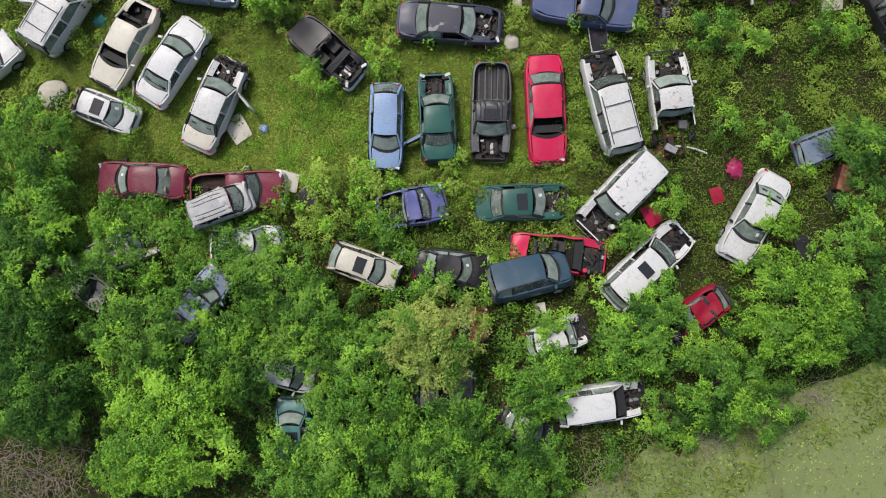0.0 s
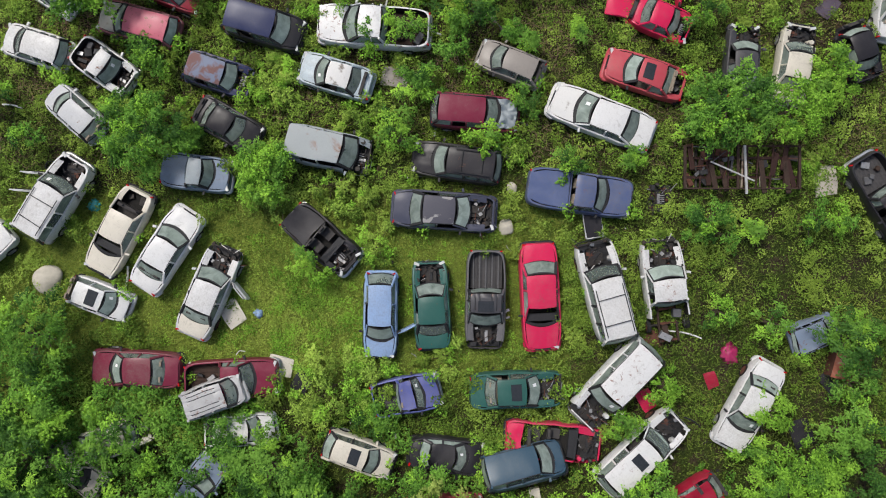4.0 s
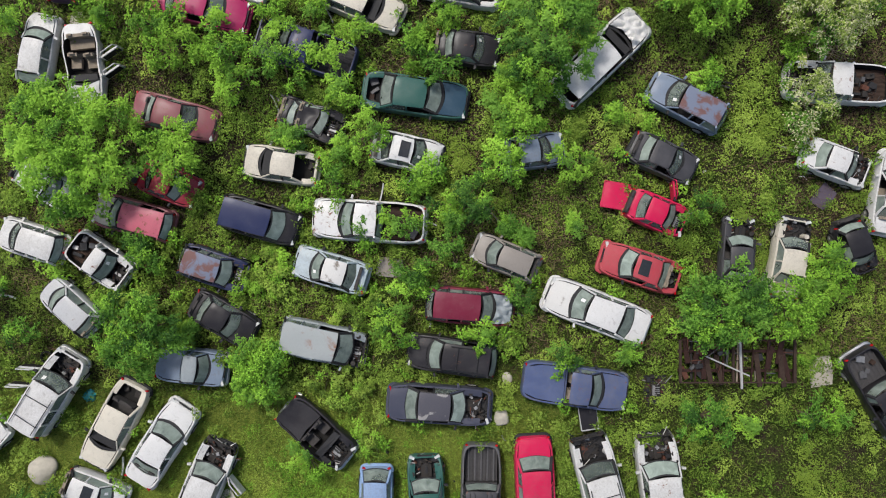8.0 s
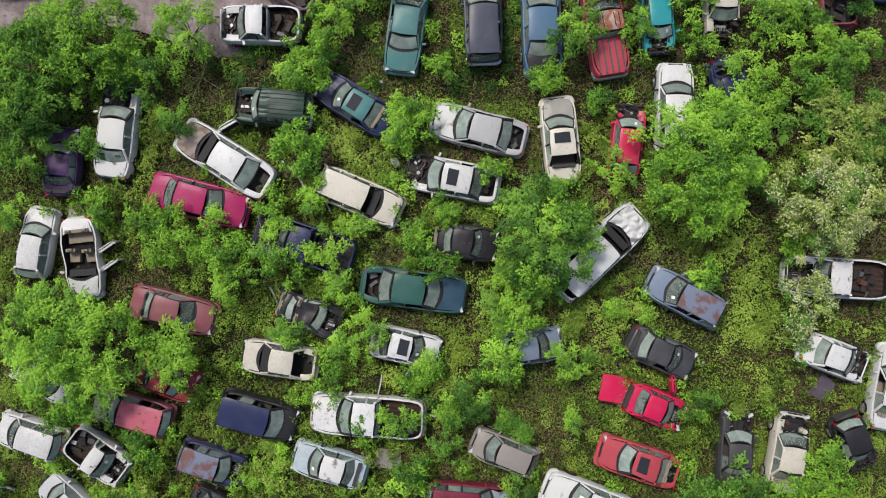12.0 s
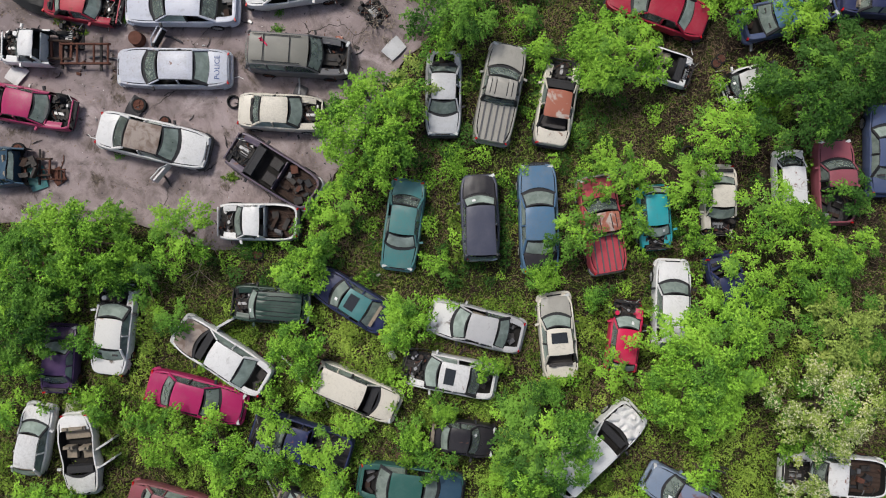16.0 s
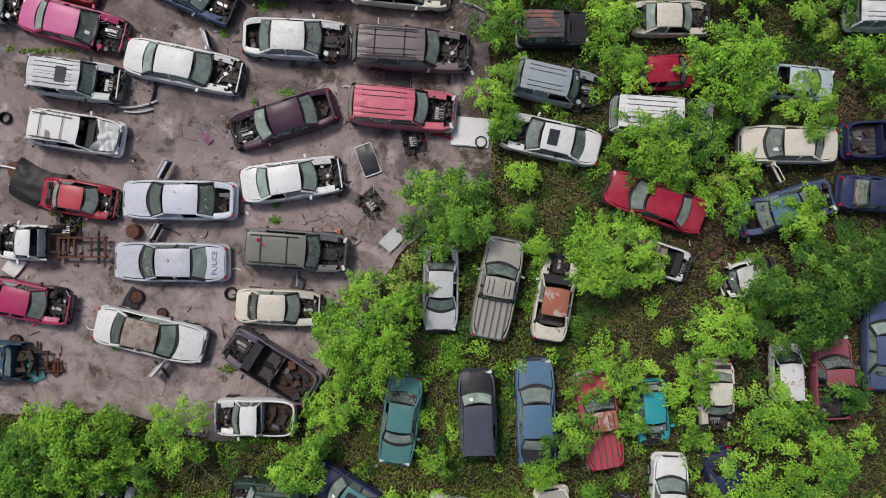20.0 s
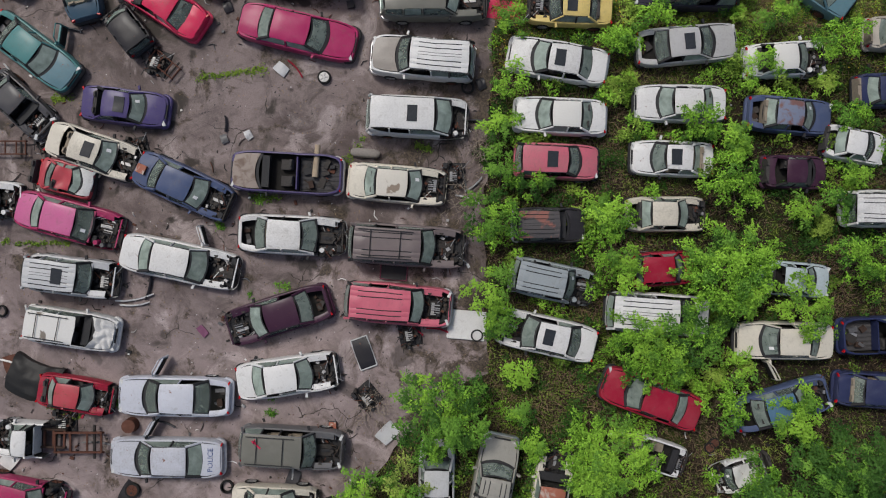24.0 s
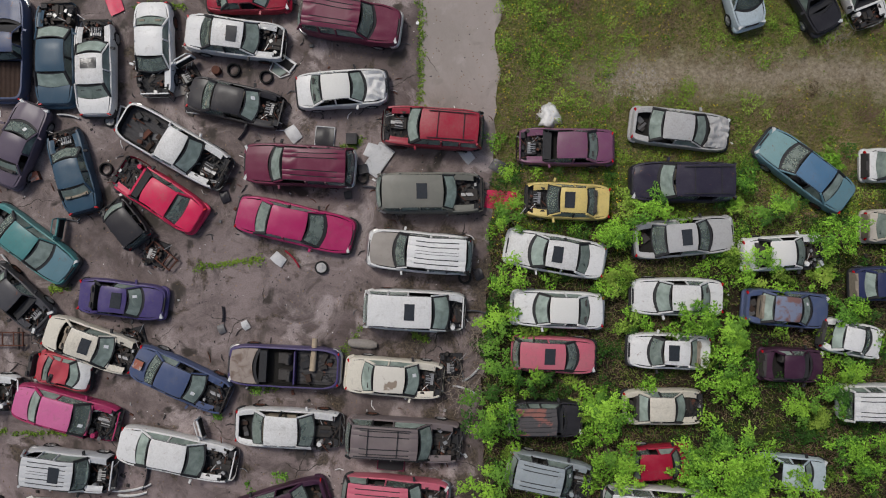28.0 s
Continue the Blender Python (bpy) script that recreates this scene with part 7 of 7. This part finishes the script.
scrap("bumper", -0.46, 49.65, 60, "crimson", 0.80, 0.055)
scrap("bumper", -12.50, 38.62, 40, "black", 0.70, 0.055)
scrap("bumper", -6.73, 41.20, 10, "grey", 0.80, 0.055)
scrap("panel", -6.06, 42.65, -20, "charcoal", 0.70, 0.055)
scrap("mat", -10.35, 49.58, 40, "plum", 0.38, 0.055)
scrap("panel", -19.42, 43.54, -40, "white", 0.90, 0.055)
scrap("boulder", -18.41, 6.69, 0, "", 1.30)
scrap("bumper", -14.79, 6.54, -10, "white", 1.00)
scrap("bag", -8.48, 5.02, 70, "skyblue", 0.40)
scrap("bag", -16.26, 10.15, 0, "turquoise", 0.50)
scrap("hoodframe", 7.30, 9.30, 8, "black", 1.00, 0.30)
scrap("bag", 13.82, 3.13, 0, "magenta", 0.80)
scrap("panel", 9.89, 0.93, 30, "red", 0.90)
scrap("box", 19.02, 2.55, -15, "rust", 1.40)
scrap("panel", -6.37, 1.84, -30, "black", 1.00)
scrap("box", 3.20, -3.27, 20, "cream", 0.40)
scrap("box", 4.59, -3.46, 10, "cream", 0.60)
scrap("boulder", 3.26, 9.06, 20, "", 0.60)
scrap("panel", 12.96, 1.87, 20, "crimson", 0.70)
scrap("bumper", 12.02, -0.12, 60, "black", 0.60)
scrap("panel", 18.56, 1.79, 40, "black", 0.90)
scrap("panel", 17.22, -0.65, 20, "black", 1.20)
scrap("panel", -7.44, 2.56, 75, "cream", 1.10)
scrap("branches", 7.84, -11.28, 0, "", 1.50)
scrap("branches", -19.53, -11.66, 0, "", 1.80)
scrap("branches", -4.92, -7.23, 0, "", 1.50)
scrap("branches", -8.94, -7.53, 0, "", 1.40)
scrap("branches", 12.52, -9.47, 20, "", 1.00)
scrap("branches", 17.57, -7.70, 20, "", 1.00)
scrap("boulder", 3.39, 12.81, 0, "", 0.75)
scrap("boulder", 3.27, 9.11, 0, "", 0.75)
scrap("boulder", 3.53, 10.97, 0, "", 0.50)
scrap("enginelump", 10.49, 10.51, 0, "", 1.00)
scrap("bumper", -20.11, 14.79, 80, "white", 0.60)
scrap("panel", 18.50, 19.57, -40, "plumgrey", 1.00)
scrap("bumper", 13.59, 24.89, 85, "black", 0.80)
scrap("hood", 8.75, 19.55, 80, "red", 1.10, 0.40)
scrap("panel", -2.03, 16.22, 85, "brown", 1.10)
scrap("panel", 18.36, 11.31, 5, "beige", 1.30)
scrap("hood", 19.72, 17.95, -40, "red", 0.80)
scrap("panel", -16.54, 27.89, 85, "cream", 1.00)
scrap("panel", 1.33, 14.13, 60, "white", 0.80)
scrap("bumper", -6.52, 29.59, 40, "white", 1.20)
scrap("bumper", -5.17, 28.39, 35, "white", 1.00)
scrap("bumper", -2.77, 19.08, -20, "white", 1.60)
scrap("bumper", 1.37, 30.35, -50, "black", 0.80)
scrap("bumper", 13.44, 24.72, 85, "charcoal", 0.80)
scrap("branches", 18.30, 26.36, 50, "", 1.20)
scrap("panel", -16.64, 27.70, 85, "cream", 1.00)
scrap("bumper", 16.70, 21.78, 70, "silver", 0.60)
scrap("frame", -12.09, 62.15, -40, "rust", 0.80, 0.055)
scrap("log", -4.86, 57.54, 85, "", 1.00, 0.62)
scrap("box", -12.85, 57.14, -25, "rust", 0.50, 0.95)
scrap("enginelump", -10.91, 70.55, 30, "", 0.80, 0.055)
scrap("panel", -11.28, 70.15, 10, "brown", 0.80, 0.055)
scrap("box", -11.77, 70.29, 60, "grey", 0.50, 0.055)
scrap("panel", -14.23, 65.36, 20, "charcoal", 0.40, 0.055)
scrap("bumper", -17.73, 67.71, 60, "black", 0.70, 0.055)
scrap("box", -2.63, 66.21, 10, "black", 0.50, 0.055)
scrap("bumper", -2.23, 65.29, 80, "charcoal", 0.60, 0.055)
scrap("panel", -9.16, 64.92, 20, "black", 0.50, 0.055)
scrap("bumper", -8.25, 68.15, -30, "black", 0.80, 0.055)
scrap("box", -18.10, 65.86, 20, "rust", 0.50, 0.055)
scrap("enginelump", -12.49, 62.28, -20, "", 0.60, 0.055)
scrap("bumper", -16.49, 63.76, 80, "charcoal", 0.60, 0.055)
scrap("bumper", -19.47, 61.73, 30, "silver", 0.70, 0.055)
scrap("enginelump", -17.85, 58.69, 30, "", 0.70, 0.055)
scrap("bumper", -18.27, 59.98, 40, "black", 0.90, 0.055)
scrap("enginelump", -13.45, 58.11, 15, "", 0.80, 0.055)
scrap("bumper", 2.15, 55.76, 70, "silver", 0.80, 0.055)
scrap("bumper", 1.89, 56.75, 20, "grey", 0.80, 0.055)
scrap("bumper", 2.42, 56.54, -50, "silver", 0.70, 0.055)
scrap("enginelump", 1.49, 56.93, 0, "", 0.70, 0.055)
scrap("bumper", 2.77, 59.42, 80, "charcoal", 0.70, 0.055)
scrap("panel", 2.82, 61.26, 20, "black", 0.50, 0.055)
scrap("tyre", -2.68, 65.80, 20, "", 0.90, 0.055)
scrap("box", -3.35, 65.00, 10, "black", 0.40, 0.055)
scrap("bumper", -6.00, 61.95, 40, "crimson", 0.70, 0.055)
scrap("panel", -9.32, 58.66, 20, "grey", 0.40, 0.055)
scrap("enginelump", -0.60, 49.46, 10, "", 0.60, 0.055)
scrap("bumper", 0.74, 49.59, 80, "crimson", 0.70, 0.055)
scrap("bumper", -12.05, 45.15, 70, "charcoal", 0.60, 0.055)
scrap("box", -4.19, 45.14, 0, "rust", 0.40, 0.055)
scrap("bumper", -6.19, 43.17, 5, "silver", 0.80, 0.055)
scrap("tyre", -19.86, 50.53, 0, "", 0.90, 0.055)
scrap("enginelump", -16.85, 45.30, 0, "", 0.70, 0.055)
scrap("wheel", -19.30, 39.44, 0, "", 0.90, 0.055)
scrap("wheel", -19.36, 39.98, 0, "", 1.00, 0.055)
scrap("panel", -17.48, 38.74, 30, "rust", 0.70, 0.055)
scrap("panel", -5.36, 37.65, -40, "rust", 0.60, 0.055)
scrap("bumper", -3.10, 42.37, 60, "silver", 0.50, 0.055)
scrap("wheel", 13.62, 44.06, 0, "", 0.80)
scrap("bumper", 15.12, 45.30, 10, "silver", 0.90)
scrap("bumper", 19.63, 43.78, 60, "charcoal", 0.80)
scrap("panel", -1.70, 30.23, 30, "silver", 0.40)
scrap("bumper", 2.71, 18.69, 50, "brown", 0.80)
scrap("bumper", -0.90, 20.79, -30, "silver", 0.90)
scrap("panel", -7.03, 24.19, 40, "black", 0.70)
scrap("bumper", -0.22, 14.00, 5, "silver", 0.80)
scrap("bumper", 3.65, 14.00, 80, "grey", 0.90)
scrap("tyre", -18.25, 11.98, 10, "", 0.90)
scrap("bumper", -7.45, 23.74, 20, "silver", 0.90)
scrap("bumper", 2.72, 18.71, 45, "brown", 0.70)
scrap("bumper", -0.62, 18.31, 80, "silver", 1.10)
scrap("bumper", 11.51, 3.99, 80, "white", 1.30)
scrap("panel", 10.31, 3.84, 70, "rust", 0.80)
scrap("panel", 7.36, -0.65, 20, "red", 1.00)
scrap("panel", 4.02, -0.52, 75, "crimson", 1.10)
scrap("bumper", 5.76, -0.65, 10, "crimson", 1.00)
scrap("enginelump", 10.97, -4.62, 20, "", 0.90)
scrap("bumper", -10.95, -7.56, 60, "silver", 0.90)
scrap("panel", -9.60, -6.74, 30, "white", 0.30)
scrap("bumper", -12.38, -3.70, -20, "silver", 0.80)
scrap("bumper", -6.51, -3.62, -25, "silver", 0.90)
scrap("bumper", -12.91, 1.61, 20, "silver", 1.00)
scrap("panel", -10.77, 0.27, 15, "silver", 1.00)
scrap("branches", -20.29, -10.57, 0, "", 1.60)
scrap("branches", -18.75, -12.18, 0, "", 1.60)
scrap("branches", -17.62, -11.01, 0, "", 1.20)
scrap("branches", 19.60, 72.60, 0, "", 0.90)
scrap("panel", -9.70, 5.05, 30, "cream", 1.15)
scrap("enginelump", -2.60, 46.45, 40, "", 0.90, 0.055)
scrap("bumper", 9.60, 44.60, 88, "white", 1.10)
flatbed_chassis(14.15, 11.87, 0)
crack_weeds(0.15, 74.18, 0.08, 69.26, 9)
crack_weeds(-10.58, 61.56, -7.36, 61.98, 8)
crack_weeds(-19.90, 53.78, -16.56, 53.70, 6)
crack_weeds(-7.73, 55.84, -7.60, 55.76, 2)
crack_weeds(-9.61, 54.62, -9.53, 54.43, 2)
crack_weeds(-6.81, 51.80, -6.28, 51.64, 2)
crack_weeds(-0.25, 58.38, 0.42, 58.12, 3)
crack_weeds(-3.72, 67.15, -2.65, 67.54, 4)
crack_weeds(-13.51, 73.80, -11.08, 73.99, 6)
crack_weeds(-16.73, 60.59, -17.53, 60.60, 3)
crack_weeds(-6.84, 55.83, -7.93, 55.91, 3)
crack_weeds(-14.63, 46.23, -14.37, 46.18, 2)
crack_weeds(-17.71, 46.04, -16.10, 45.43, 4)
crack_weeds(-7.02, 46.46, -6.88, 46.41, 1)
crack_weeds(-7.28, 45.67, -7.01, 45.62, 2)
crack_weeds(-9.65, 38.71, -8.98, 38.58, 3)
crack_weeds(-14.74, 39.75, -14.47, 39.75, 1)
crack_weeds(-8.15, 51.47, -7.89, 50.46, 2)
crack_weeds(-3.86, 56.94, -2.79, 58.65, 3)
crack_weeds(-14.58, 46.31, -14.38, 46.03, 2)
crack_weeds(3.24, 59.40, 2.98, 57.29, 5)
